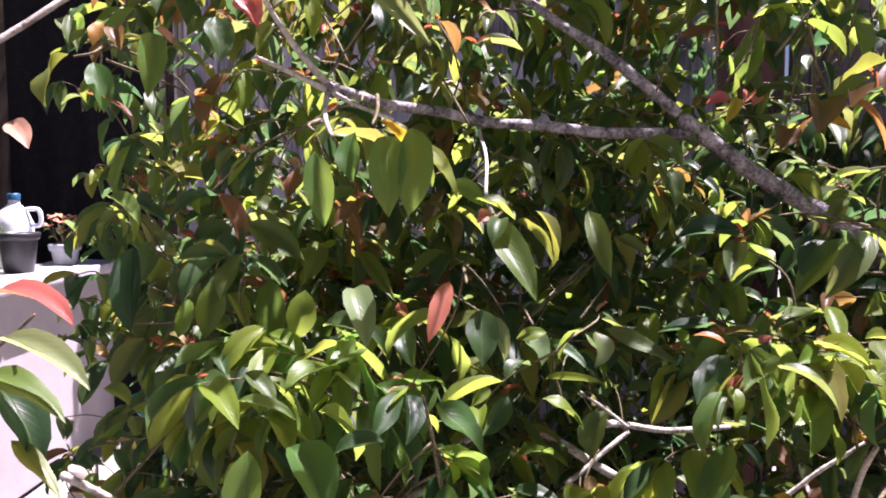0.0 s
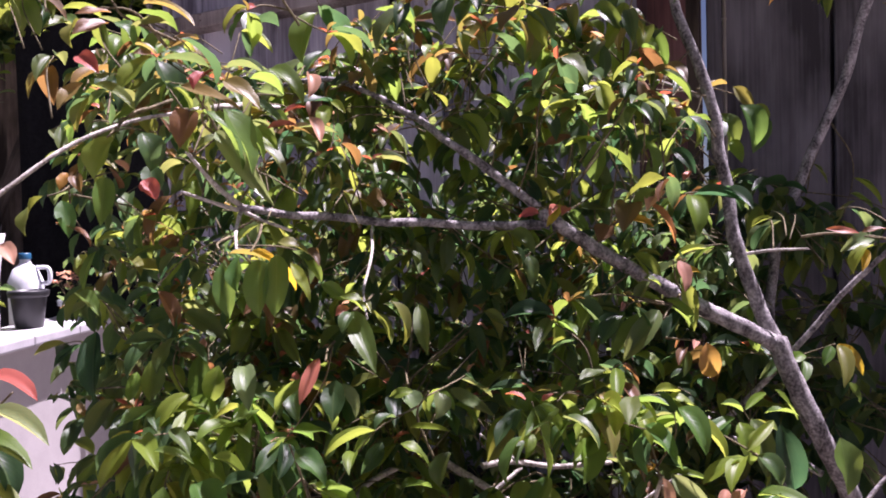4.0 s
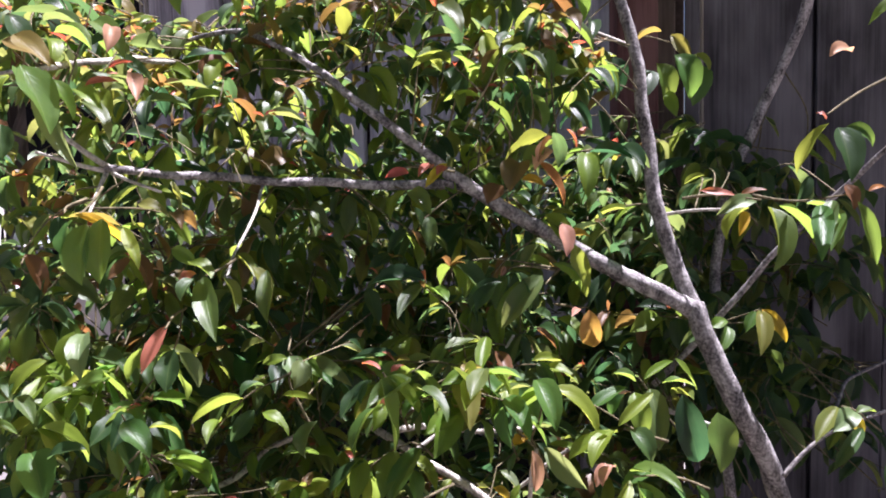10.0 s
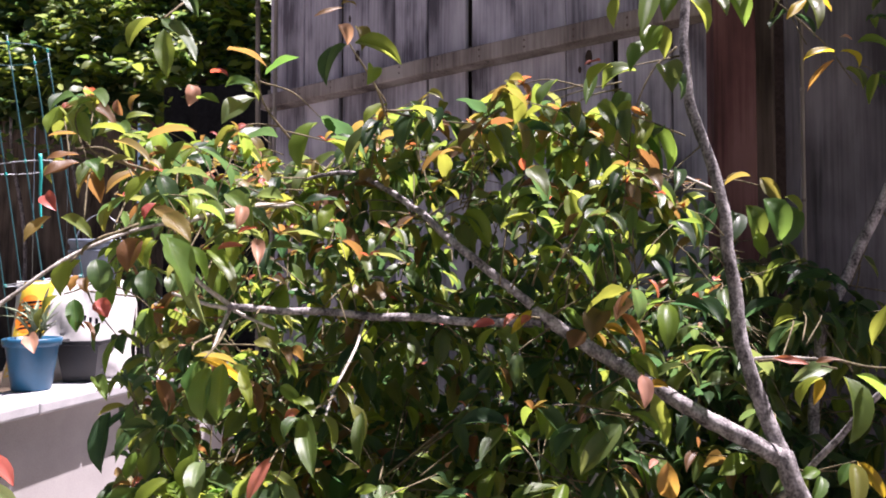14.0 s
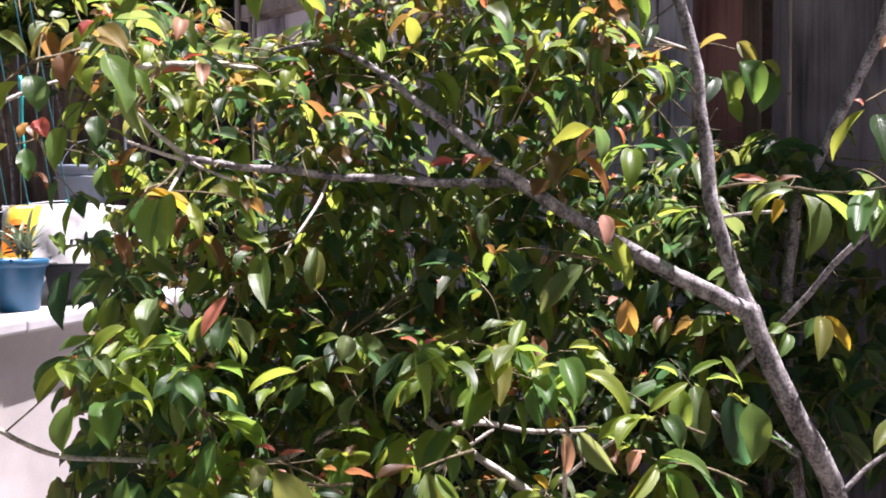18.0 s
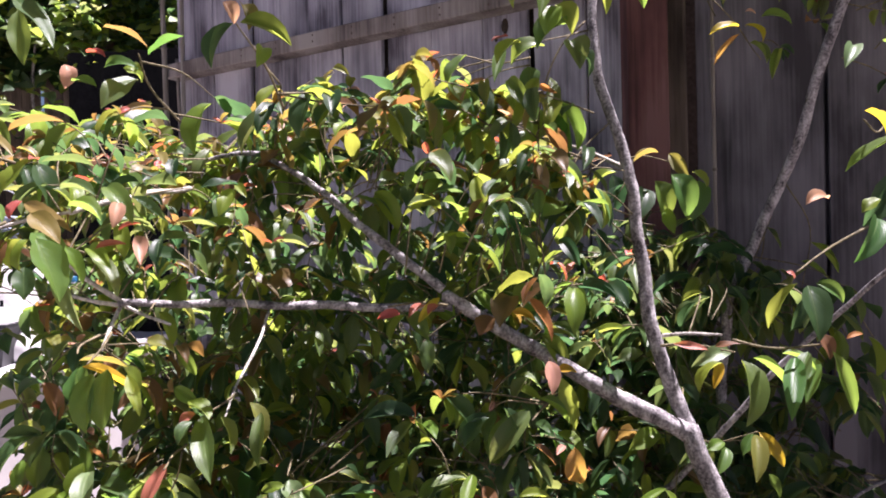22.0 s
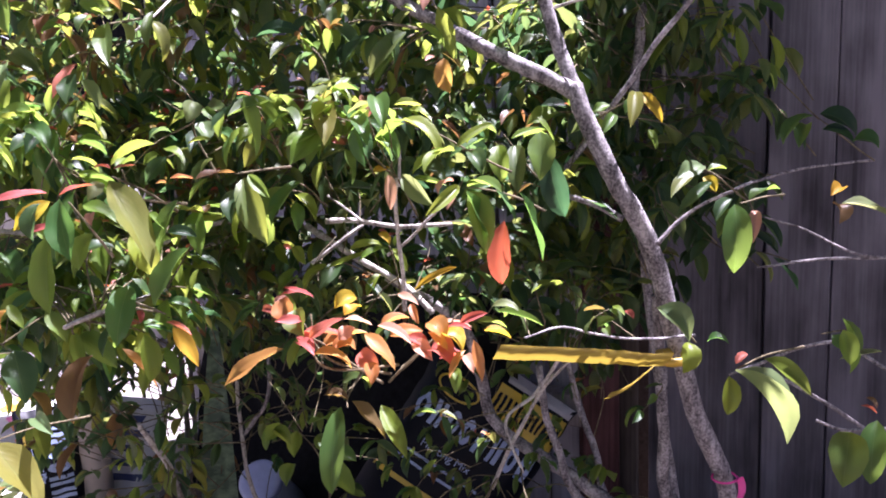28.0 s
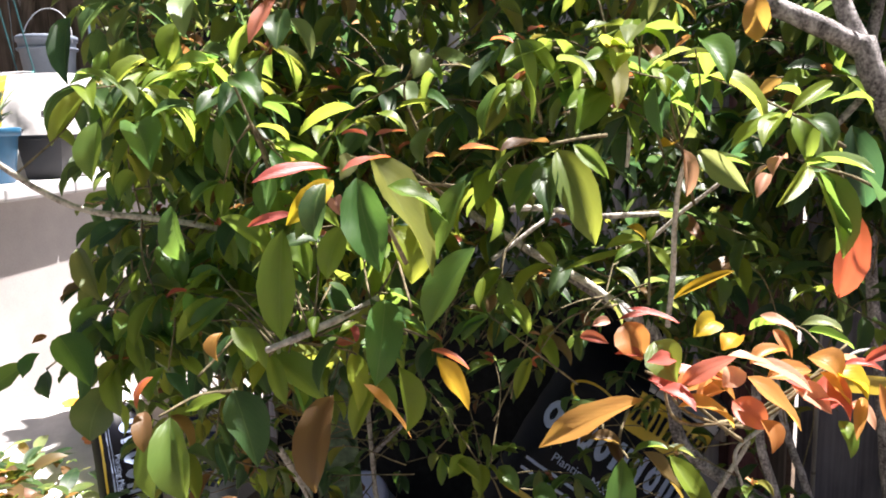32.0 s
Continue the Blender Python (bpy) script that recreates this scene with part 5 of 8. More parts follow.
spray([(0.639, 0.965, 1.195), (0.67, 0.938, 1.214), (0.71, 0.914, 1.236)], [
    ((0.699, 0.887, 1.238), (0.692, 0.867, 1.181), 0.029, "olive", 0),
    ((0.709, 0.905, 1.237), (0.737, 0.891, 1.192), 0.020, "yellow", 0),
    ((0.664, 0.914, 1.22), (0.634, 0.893, 1.213), 0.019, "lime", 0),
    ((0.67, 0.932, 1.208), (0.65, 0.911, 1.174), 0.021, "fresh", 0),
    ((0.718, 0.895, 1.182), (0.727, 0.879, 1.152), 0.015, "lime", 0),
    ((0.702, 0.912, 1.233), (0.683, 0.892, 1.206), 0.020, "green", 0)])
spray([(0.351, 0.802, 1.405), (0.375, 0.779, 1.432), (0.397, 0.755, 1.449)], [
    ((0.391, 0.731, 1.443), (0.419, 0.719, 1.392), 0.018, "orange", 0),
    ((0.413, 0.75, 1.454), (0.386, 0.731, 1.434), 0.025, "pink", 0),
    ((0.373, 0.758, 1.424), (0.401, 0.747, 1.414), 0.015, "yellow", 0),
    ((0.429, 0.784, 1.484), (0.439, 0.77, 1.457), 0.011, "red", 0),
    ((0.44, 0.748, 1.472), (0.453, 0.76, 1.484), 0.010, "red", 0),
    ((0.37, 0.751, 1.444), (0.357, 0.733, 1.409), 0.035, "brown", 0),
    ((0.347, 0.761, 1.418), (0.331, 0.743, 1.396), 0.028, "brown", 0)])
spray([(0.293, 0.741, 1.436), (0.257, 0.709, 1.441), (0.229, 0.678, 1.438)], [
    ((0.247, 0.659, 1.433), (0.224, 0.643, 1.428), 0.012, "red", 0),
    ((0.273, 0.678, 1.44), (0.256, 0.662, 1.429), 0.013, "red", 0),
    ((0.287, 0.694, 1.439), (0.276, 0.679, 1.43), 0.013, "red", 0),
    ((0.261, 0.704, 1.417), (0.287, 0.718, 1.443), 0.014, "yellow", 30)])
spray([(0.055, 0.650, 1.345), (0.048, 0.622, 1.338), (0.040, 0.600, 1.332)], [
    ((0.038, 0.597, 1.331), (0.053, 0.577, 1.270), 0.027, "olive", 0),
    ((0.111, 0.578, 1.339), (0.112, 0.563, 1.289), 0.020, "olive", 20),
    ((0.038, 0.58, 1.337), (0.026, 0.565, 1.33), 0.011, "red", 0),
    ((0.058, 0.596, 1.331), (0.073, 0.584, 1.298), 0.022, "olive", -30),
    ((0.043, 0.561, 1.333), (0.034, 0.546, 1.313), 0.017, "green", 0),
    ((0.055, 0.575, 1.332), (0.03, 0.581, 1.348), 0.024, "lime", 0)])
spray([(0.02, 0.596, 1.3), (0.016, 0.571, 1.296), (0.016, 0.547, 1.287)], [
    ((0.005, 0.581, 1.284), (-0.017, 0.562, 1.240), 0.017, "red", 0),
    ((0.028, 0.541, 1.268), (0.023, 0.527, 1.23), 0.025, "green", 0),
    ((0.027, 0.554, 1.262), (0.05, 0.544, 1.228), 0.020, "pale", 0),
    ((-0.066, 0.553, 1.282), (-0.068, 0.539, 1.241), 0.024, "pale", 0)])
spray([(-0.05, 0.571, 1.426), (-0.048, 0.547, 1.413), (-0.049, 0.523, 1.4)], [
    ((-0.042, 0.505, 1.4), (0.02, 0.501, 1.358), 0.018, "yellow", 10),
    ((-0.039, 0.517, 1.391), (-0.038, 0.503, 1.336), 0.026, "green", 0),
    ((-0.012, 0.534, 1.387), (0.006, 0.523, 1.348), 0.014, "lime", 0),
    ((-0.063, 0.539, 1.395), (-0.065, 0.525, 1.36), 0.019, "green", 20),
    ((-0.021, 0.514, 1.396), (-0.019, 0.5, 1.337), 0.025, "green", 10)])
spray([(-0.081, 0.559, 1.504), (-0.087, 0.536, 1.53), (-0.094, 0.513, 1.549)], [
    ((-0.082, 0.496, 1.532), (-0.05, 0.486, 1.476), 0.034, "green", -30),
    ((-0.093, 0.506, 1.526), (-0.093, 0.493, 1.492), 0.024, "lime", 0),
    ((-0.078, 0.52, 1.516), (-0.044, 0.51, 1.446), 0.020, "pale", 20),
    ((-0.114, 0.529, 1.563), (-0.061, 0.524, 1.537), 0.016, "bronze", 10),
    ((0.014, 0.516, 1.527), (0.021, 0.505, 1.501), 0.017, "pink", 0),
    ((-0.012, 0.525, 1.533), (0.006, 0.536, 1.54), 0.008, "red", 0),
    ((-0.048, 0.531, 1.516), (-0.019, 0.522, 1.496), 0.017, "lime", 0),
    ((-0.024, 0.504, 1.515), (0.002, 0.515, 1.519), 0.010, "red", 0),
    ((-0.064, 0.513, 1.575), (-0.024, 0.507, 1.566), 0.019, "green", 0),
    ((-0.027, 0.531, 1.577), (0.005, 0.522, 1.54), 0.023, "green", 0)])
spray([(-0.074, 0.566, 1.511), (-0.093, 0.53, 1.524), (-0.087, 0.52, 1.556)], [
    ((-0.047, 0.537, 1.505), (-0.017, 0.527, 1.468), 0.020, "green", 0)])
spray([(0.488, 0.990, 1.844), (0.448, 0.970, 1.798), (0.416, 0.955, 1.711), (0.410, 0.950, 1.618)], [
    ((0.443, 0.923, 1.853), (0.463, 0.908, 1.804), 0.038, "lime", 0),
    ((0.464, 0.955, 1.808), (0.476, 0.940, 1.762), 0.046, "green", 12),
    ((0.427, 0.987, 1.810), (0.375, 0.972, 1.778), 0.040, "green", -10),
    ((0.441, 0.939, 1.717), (0.468, 0.924, 1.637), 0.034, "lime", 18),
    ((0.412, 0.971, 1.716), (0.397, 0.956, 1.648), 0.036, "green", -15),
    ((0.385, 0.923, 1.696), (0.376, 0.908, 1.651), 0.025, "lime", 0),
    ((0.424, 0.955, 1.704), (0.452, 0.940, 1.616), 0.036, "green", 12),
    ((0.361, 0.987, 1.813), (0.348, 0.972, 1.759), 0.023, "olive", -10),
    ((0.371, 0.939, 1.752), (0.405, 0.924, 1.705), 0.024, "olive", 18),
    ((0.418, 0.971, 1.652), (0.457, 0.956, 1.617), 0.014, "pink", -15),
    ((0.409, 0.923, 1.616), (0.450, 0.908, 1.587), 0.017, "lime", 0),
    ((0.417, 0.955, 1.745), (0.442, 0.940, 1.728), 0.010, "orange", 12),
    ((0.422, 0.987, 1.579), (0.442, 0.972, 1.526), 0.022, "lime", -10),
    ((0.394, 0.939, 1.580), (0.400, 0.924, 1.535), 0.029, "olive", 18),
    ((0.405, 0.971, 1.775), (0.391, 0.956, 1.721), 0.031, "green", -15)])
spray([(0.555, 1.040, 1.640), (0.591, 1.060, 1.643), (0.639, 1.075, 1.631)], [
    ((0.604, 1.043, 1.647), (0.562, 1.028, 1.628), 0.022, "bronze", 0),
    ((0.625, 1.075, 1.648), (0.654, 1.060, 1.604), 0.027, "bronze", 12),
    ((0.545, 1.107, 1.623), (0.509, 1.092, 1.591), 0.032, "lime", -10),
    ((0.533, 1.059, 1.615), (0.535, 1.044, 1.553), 0.035, "green", 18),
    ((0.664, 1.091, 1.618), (0.685, 1.076, 1.587), 0.019, "lime", -15),
    ((0.623, 1.043, 1.611), (0.642, 1.028, 1.541), 0.043, "green", 0),
    ((0.602, 1.075, 1.604), (0.612, 1.060, 1.539), 0.037, "green", 12),
    ((0.679, 1.107, 1.604), (0.663, 1.092, 1.537), 0.043, "green", -10),
    ((0.617, 1.059, 1.558), (0.626, 1.044, 1.517), 0.021, "lime", 18),
    ((0.537, 1.091, 1.650), (0.497, 1.076, 1.638), 0.008, "orange", -15),
    ((0.579, 1.043, 1.590), (0.558, 1.028, 1.537), 0.034, "green", 0)])
spray([(0.121, 0.700, 1.136), (0.100, 0.680, 1.197), (0.115, 0.660, 1.229)], [
    ((0.128, 0.628, 1.236), (0.124, 0.613, 1.209), 0.026, "pale", 0),
    ((0.126, 0.660, 1.229), (0.148, 0.645, 1.211), 0.017, "lime", 12),
    ((0.096, 0.692, 1.224), (0.072, 0.677, 1.220), 0.013, "lime", -10),
    ((0.142, 0.644, 1.236), (0.180, 0.629, 1.209), 0.015, "green", 18),
    ((0.059, 0.676, 1.168), (0.035, 0.661, 1.135), 0.022, "green", -15),
    ((0.084, 0.628, 1.179), (0.116, 0.613, 1.157), 0.019, "lime", 0),
    ((0.078, 0.660, 1.200), (0.054, 0.645, 1.189), 0.018, "green", 12),
    ((0.042, 0.692, 1.172), (0.025, 0.677, 1.158), 0.014, "lime", -10),
    ((0.140, 0.644, 1.164), (0.130, 0.629, 1.126), 0.027, "green", 18),
    ((0.093, 0.676, 1.184), (0.135, 0.661, 1.184), 0.010, "lime", -15)])
spray([(-0.088, 0.640, 1.142), (-0.074, 0.620, 1.190), (-0.058, 0.600, 1.208)], [
    ((-0.052, 0.568, 1.206), (-0.015, 0.553, 1.166), 0.032, "green", 0),
    ((-0.157, 0.600, 1.185), (-0.094, 0.585, 1.150), 0.029, "lime", 12),
    ((-0.193, 0.632, 1.169), (-0.140, 0.617, 1.146), 0.025, "green", -10),
    ((-0.084, 0.584, 1.237), (-0.065, 0.569, 1.213), 0.019, "lime", 18),
    ((-0.113, 0.616, 1.273), (-0.112, 0.601, 1.235), 0.029, "lime", -15),
    ((0.006, 0.600, 1.361), (0.040, 0.585, 1.343), 0.017, "lime", 12),
    ((0.078, 0.632, 1.338), (0.094, 0.617, 1.288), 0.023, "olive", -10),
    ((-0.059, 0.584, 1.062), (-0.006, 0.569, 1.057), 0.022, "lime", 18),
    ((-0.148, 0.616, 1.052), (-0.123, 0.601, 1.008), 0.034, "green", -15)])
spray([(0.297, 0.49, 1.155), (0.276, 0.467, 1.153), (0.256, 0.443, 1.149)], [
    ((0.222, 0.422, 1.146), (0.259, 0.434, 1.154), 0.014, "brown", 0),
    ((0.192, 0.429, 1.148), (0.221, 0.422, 1.146), 0.010, "orange", 0),
    ((0.26, 0.449, 1.145), (0.287, 0.435, 1.079), 0.029, "olive", 20),
    ((0.253, 0.457, 1.132), (0.251, 0.442, 1.093), 0.022, "green", 0),
    ((0.272, 0.434, 1.149), (0.296, 0.424, 1.126), 0.013, "lime", 0),
    ((0.196, 0.433, 1.126), (0.18, 0.415, 1.075), 0.027, "green", 0),
    ((0.18, 0.443, 1.143), (0.165, 0.449, 1.143), 0.007, "orange", 0),
    ((0.235, 0.423, 1.147), (0.218, 0.409, 1.13), 0.008, "lime", 0)])
spray([(0.563, 0.646, 1.085), (0.516, 0.619, 1.11), (0.473, 0.59, 1.122)], [
    ((0.474, 0.57, 1.118), (0.491, 0.554, 1.057), 0.033, "green", 0),
    ((0.535, 0.59, 1.113), (0.553, 0.574, 1.045), 0.025, "fresh", 10),
    ((0.516, 0.598, 1.080), (0.508, 0.605, 1.005), 0.034, "red", -10),
    ((0.472, 0.609, 1.12), (0.52, 0.601, 1.104), 0.022, "green", 0),
    ((0.466, 0.576, 1.124), (0.432, 0.556, 1.085), 0.018, "lime", 0),
    ((0.56, 0.607, 1.182), (0.558, 0.589, 1.126), 0.034, "green", 10),
    ((0.457, 0.601, 1.128), (0.441, 0.585, 1.113), 0.015, "pink", 0),
    ((0.509, 0.575, 1.117), (0.527, 0.562, 1.086), 0.018, "green", 0)])
spray([(0.168, 0.358, 1.08), (0.161, 0.342, 1.105), (0.151, 0.326, 1.134)], [
    ((0.15, 0.313, 1.137), (0.164, 0.3, 1.084), 0.027, "fresh", 0),
    ((0.165, 0.323, 1.131), (0.198, 0.317, 1.116), 0.019, "lime", 0),
    ((0.128, 0.329, 1.142), (0.084, 0.313, 1.13), 0.012, "red", 0),
    ((0.164, 0.343, 1.147), (0.137, 0.33, 1.141), 0.009, "red", 0),
    ((0.131, 0.314, 1.134), (0.129, 0.302, 1.104), 0.017, "green", 20),
    ((0.133, 0.324, 1.135), (0.107, 0.309, 1.109), 0.017, "yellow", 0)])
spray([(0.175, 0.474, 1.11), (0.148, 0.457, 1.133), (0.124, 0.438, 1.151)], [
    ((0.128, 0.425, 1.148), (0.174, 0.41, 1.06), 0.039, "olive", 15),
    ((0.162, 0.434, 1.114), (0.183, 0.427, 1.096), 0.011, "lime", 0),
    ((0.085, 0.429, 1.104), (0.072, 0.415, 1.084), 0.015, "green", 0),
    ((0.137, 0.445, 1.091), (0.156, 0.433, 1.053), 0.035, "lime", 0),
    ((0.066, 0.411, 1.095), (0.07, 0.391, 1.022), 0.031, "lime", 0),
    ((0.201, 0.439, 1.076), (0.169, 0.417, 1.021), 0.031, "fresh", 0),
    ((0.206, 0.445, 1.053), (0.204, 0.433, 1.032), 0.010, "lime", 0),
    ((0.132, 0.428, 1.159), (0.153, 0.437, 1.161), 0.008, "red", 0),
    ((0.125, 0.435, 1.159), (0.105, 0.438, 1.161), 0.008, "red", 0),
    ((0.111, 0.44, 1.145), (0.103, 0.427, 1.125), 0.015, "pale", 0)])
spray([(0.182, 0.481, 1.117), (0.142, 0.451, 1.127), (0.131, 0.445, 1.158)], [
    ((0.095, 0.441, 1.114), (0.102, 0.431, 1.099), 0.014, "pink", 0),
    ((0.11, 0.418, 1.095), (0.1, 0.402, 1.061), 0.021, "lime", 0),
    ((0.07, 0.422, 1.104), (0.041, 0.407, 1.098), 0.008, "red", 0)])
spray([(0.101, 0.479, 1.014), (0.133, 0.465, 1.008), (0.162, 0.452, 1.003)], [
    ((0.132, 0.438, 1.037), (0.125, 0.418, 0.974), 0.030, "fresh", 0),
    ((0.164, 0.446, 0.996), (0.195, 0.44, 0.984), 0.009, "red", 0),
    ((0.167, 0.455, 0.988), (0.195, 0.445, 0.952), 0.020, "yellow", 0),
    ((0.108, 0.451, 0.966), (0.149, 0.442, 0.928), 0.013, "orange", 0),
    ((0.092, 0.424, 0.966), (0.079, 0.402, 0.894), 0.031, "brown", 0),
    ((0.139, 0.444, 0.983), (0.148, 0.43, 0.938), 0.027, "lime", 0),
    ((0.108, 0.454, 1.015), (0.094, 0.442, 1.01), 0.009, "lime", 0),
    ((0.081, 0.428, 1.026), (0.082, 0.417, 1.012), 0.011, "lime", 0)])
spray([(0.02, 0.415, 0.972), (-0.002, 0.395, 0.974), (-0.022, 0.373, 0.966)], [
    ((-0.007, 0.363, 0.969), (0.008, 0.349, 0.914), 0.032, "green", 0),
    ((-0.023, 0.369, 0.965), (-0.017, 0.353, 0.913), 0.020, "lime", 0),
    ((0.029, 0.389, 0.981), (0.048, 0.375, 0.927), 0.034, "green", -20),
    ((0.02, 0.395, 0.974), (-0.005, 0.381, 0.968), 0.011, "lime", 0),
    ((-0.021, 0.37, 0.996), (-0.027, 0.357, 0.978), 0.011, "red", 0),
    ((-0.032, 0.372, 0.969), (-0.028, 0.36, 0.943), 0.015, "brown", 0),
    ((0.02, 0.398, 1.021), (0.02, 0.387, 1.003), 0.016, "orange", 0),
    ((0.036, 0.38, 1.03), (0.056, 0.372, 1.008), 0.011, "lime", 0)])
spray([(-0.209, 0.666, 0.994), (-0.243, 0.625, 0.956), (-0.274, 0.584, 0.925)], [
    ((-0.246, 0.572, 0.965), (-0.208, 0.558, 0.916), 0.040, "green", 0),
    ((-0.288, 0.575, 0.932), (-0.319, 0.55, 0.906), 0.024, "green", 0),
    ((-0.279, 0.591, 0.921), (-0.268, 0.574, 0.893), 0.022, "green", 0),
    ((-0.223, 0.614, 0.898), (-0.235, 0.588, 0.846), 0.045, "green", 0),
    ((-0.271, 0.573, 0.946), (-0.278, 0.554, 0.926), 0.020, "green", 0),
    ((-0.274, 0.59, 0.96), (-0.279, 0.574, 0.956), 0.010, "brown", 0),
    ((-0.256, 0.608, 0.956), (-0.205, 0.602, 0.948), 0.032, "green", 10),
    ((-0.144, 0.599, 1.008), (-0.129, 0.58, 0.959), 0.042, "green", 0),
    ((-0.186, 0.604, 0.992), (-0.164, 0.587, 0.953), 0.028, "green", 0),
    ((-0.118, 0.633, 0.995), (-0.117, 0.612, 0.955), 0.029, "green", 0)])
spray([(0.179, 0.279, 0.957), (0.15, 0.254, 0.958), (0.126, 0.229, 0.952)], r=0.0010, leaves=[
    ((0.136, 0.217, 0.956), (0.178, 0.21, 0.909), 0.032, "olive", 0),
    ((0.117, 0.222, 0.951), (0.118, 0.211, 0.935), 0.013, "red", 0),
    ((0.157, 0.243, 0.967), (0.18, 0.236, 0.948), 0.014, "pale", 0),
    ((0.098, 0.242, 0.978), (0.09, 0.229, 0.968), 0.014, "brown", 0)])
spray([(0.394, 0.453, 0.929), (0.351, 0.427, 0.97), (0.317, 0.402, 0.997)], [
    ((0.316, 0.382, 0.985), (0.259, 0.356, 0.971), 0.023, "orange", 0),
    ((0.324, 0.4, 1.019), (0.336, 0.388, 0.994), 0.030, "olive", 0),
    ((0.326, 0.409, 0.994), (0.371, 0.407, 0.989), 0.015, "red", 0),
    ((0.341, 0.422, 0.975), (0.385, 0.44, 0.985), 0.021, "orange", 0),
    ((0.371, 0.403, 1.009), (0.4, 0.398, 1.003), 0.013, "pink", 0),
    ((0.387, 0.416, 0.991), (0.419, 0.407, 0.955), 0.017, "orange", 0),
    ((0.38, 0.423, 0.971), (0.4, 0.414, 0.955), 0.021, "red", 0),
    ((0.336, 0.39, 1.011), (0.314, 0.374, 1.01), 0.011, "red", 0),
    ((0.341, 0.406, 1.03), (0.308, 0.408, 1.042), 0.007, "red", 0),
    ((0.353, 0.412, 0.974), (0.374, 0.425, 0.977), 0.018, "orange", 0)])
spray([(0.401, 0.46, 0.936), (0.345, 0.421, 0.964), (0.324, 0.409, 1.004)], [
    ((0.354, 0.43, 1.014), (0.372, 0.443, 1.024), 0.018, "yellow", 0),
    ((0.327, 0.391, 0.989), (0.347, 0.382, 0.976), 0.017, "red", 0),
    ((0.307, 0.416, 1.028), (0.317, 0.403, 1.005), 0.026, "orange", 0),
    ((0.34, 0.388, 0.994), (0.373, 0.404, 1.004), 0.013, "red", 0),
    ((0.34, 0.397, 0.975), (0.377, 0.393, 0.965), 0.018, "orange", 0),
    ((0.36, 0.417, 0.995), (0.379, 0.407, 0.978), 0.011, "orange", 0),
    ((0.395, 0.436, 0.994), (0.432, 0.43, 0.974), 0.015, "pink", 0),
    ((0.393, 0.402, 0.966), (0.398, 0.389, 0.948), 0.018, "orange", 0),
    ((0.32, 0.404, 1.005), (0.298, 0.406, 1.007), 0.010, "red", 0)])
spray([(0.408, 0.467, 0.943), (0.339, 0.415, 0.958), (0.331, 0.416, 1.011)], [
    ((0.33, 0.422, 1.033), (0.303, 0.405, 1.035), 0.006, "red", 0),
    ((0.367, 0.394, 0.991), (0.38, 0.405, 1.0), 0.015, "pink", 0),
    ((0.369, 0.409, 1.011), (0.384, 0.421, 1.018), 0.015, "yellow", 0),
    ((0.321, 0.408, 0.99), (0.34, 0.399, 0.98), 0.015, "red", 0)])
spray([(0.392, 0.495, 0.916), (0.427, 0.484, 0.952), (0.46, 0.472, 0.98)], [
    ((0.406, 0.441, 0.982), (0.439, 0.456, 0.982), 0.018, "orange", 0),
    ((0.455, 0.464, 0.979), (0.478, 0.455, 0.961), 0.031, "yellow", 0),
    ((0.44, 0.47, 0.955), (0.468, 0.462, 0.941), 0.037, "red", 0),
    ((0.449, 0.489, 0.982), (0.486, 0.484, 0.979), 0.018, "pink", 0),
    ((0.489, 0.464, 0.972), (0.496, 0.449, 0.935), 0.013, "orange", 0),
    ((0.276, 0.436, 1.011), (0.296, 0.428, 1.009), 0.010, "red", 0),
    ((0.409, 0.479, 1.018), (0.433, 0.47, 1.006), 0.011, "pink", 0),
    ((0.476, 0.458, 0.99), (0.506, 0.473, 0.994), 0.011, "red", 0),
    ((0.427, 0.457, 0.971), (0.45, 0.447, 0.952), 0.021, "pink", 0),
    ((0.467, 0.474, 0.939), (0.47, 0.459, 0.915), 0.014, "lime", 0)])
spray([(0.399, 0.502, 0.923), (0.421, 0.478, 0.946), (0.467, 0.479, 0.987)], [
    ((0.489, 0.497, 0.982), (0.522, 0.492, 0.978), 0.016, "lime", 0),
    ((0.396, 0.447, 0.99), (0.424, 0.461, 0.996), 0.015, "orange", 0),
    ((0.441, 0.469, 0.989), (0.459, 0.459, 0.973), 0.026, "orange", 0),
    ((0.45, 0.477, 0.947), (0.477, 0.472, 0.949), 0.032, "red", 0),
    ((0.444, 0.45, 0.984), (0.467, 0.441, 0.966), 0.014, "orange", 0),
    ((0.48, 0.467, 0.96), (0.467, 0.448, 0.932), 0.011, "orange", 0),
    ((0.285, 0.445, 1.017), (0.298, 0.456, 1.018), 0.008, "pink", 0),
    ((0.421, 0.486, 1.005), (0.431, 0.473, 0.986), 0.010, "orange", 0),
    ((0.463, 0.461, 0.986), (0.488, 0.455, 0.985), 0.009, "red", 0),
    ((0.419, 0.462, 0.976), (0.444, 0.455, 0.968), 0.018, "red", 0)])
spray([(0.406, 0.509, 0.93), (0.415, 0.472, 0.94), (0.474, 0.486, 0.994)], [
    ((0.478, 0.484, 0.95), (0.489, 0.472, 0.931), 0.012, "pink", 0),
    ((0.5, 0.462, 0.982), (0.526, 0.456, 0.979), 0.013, "yellow", 0)])
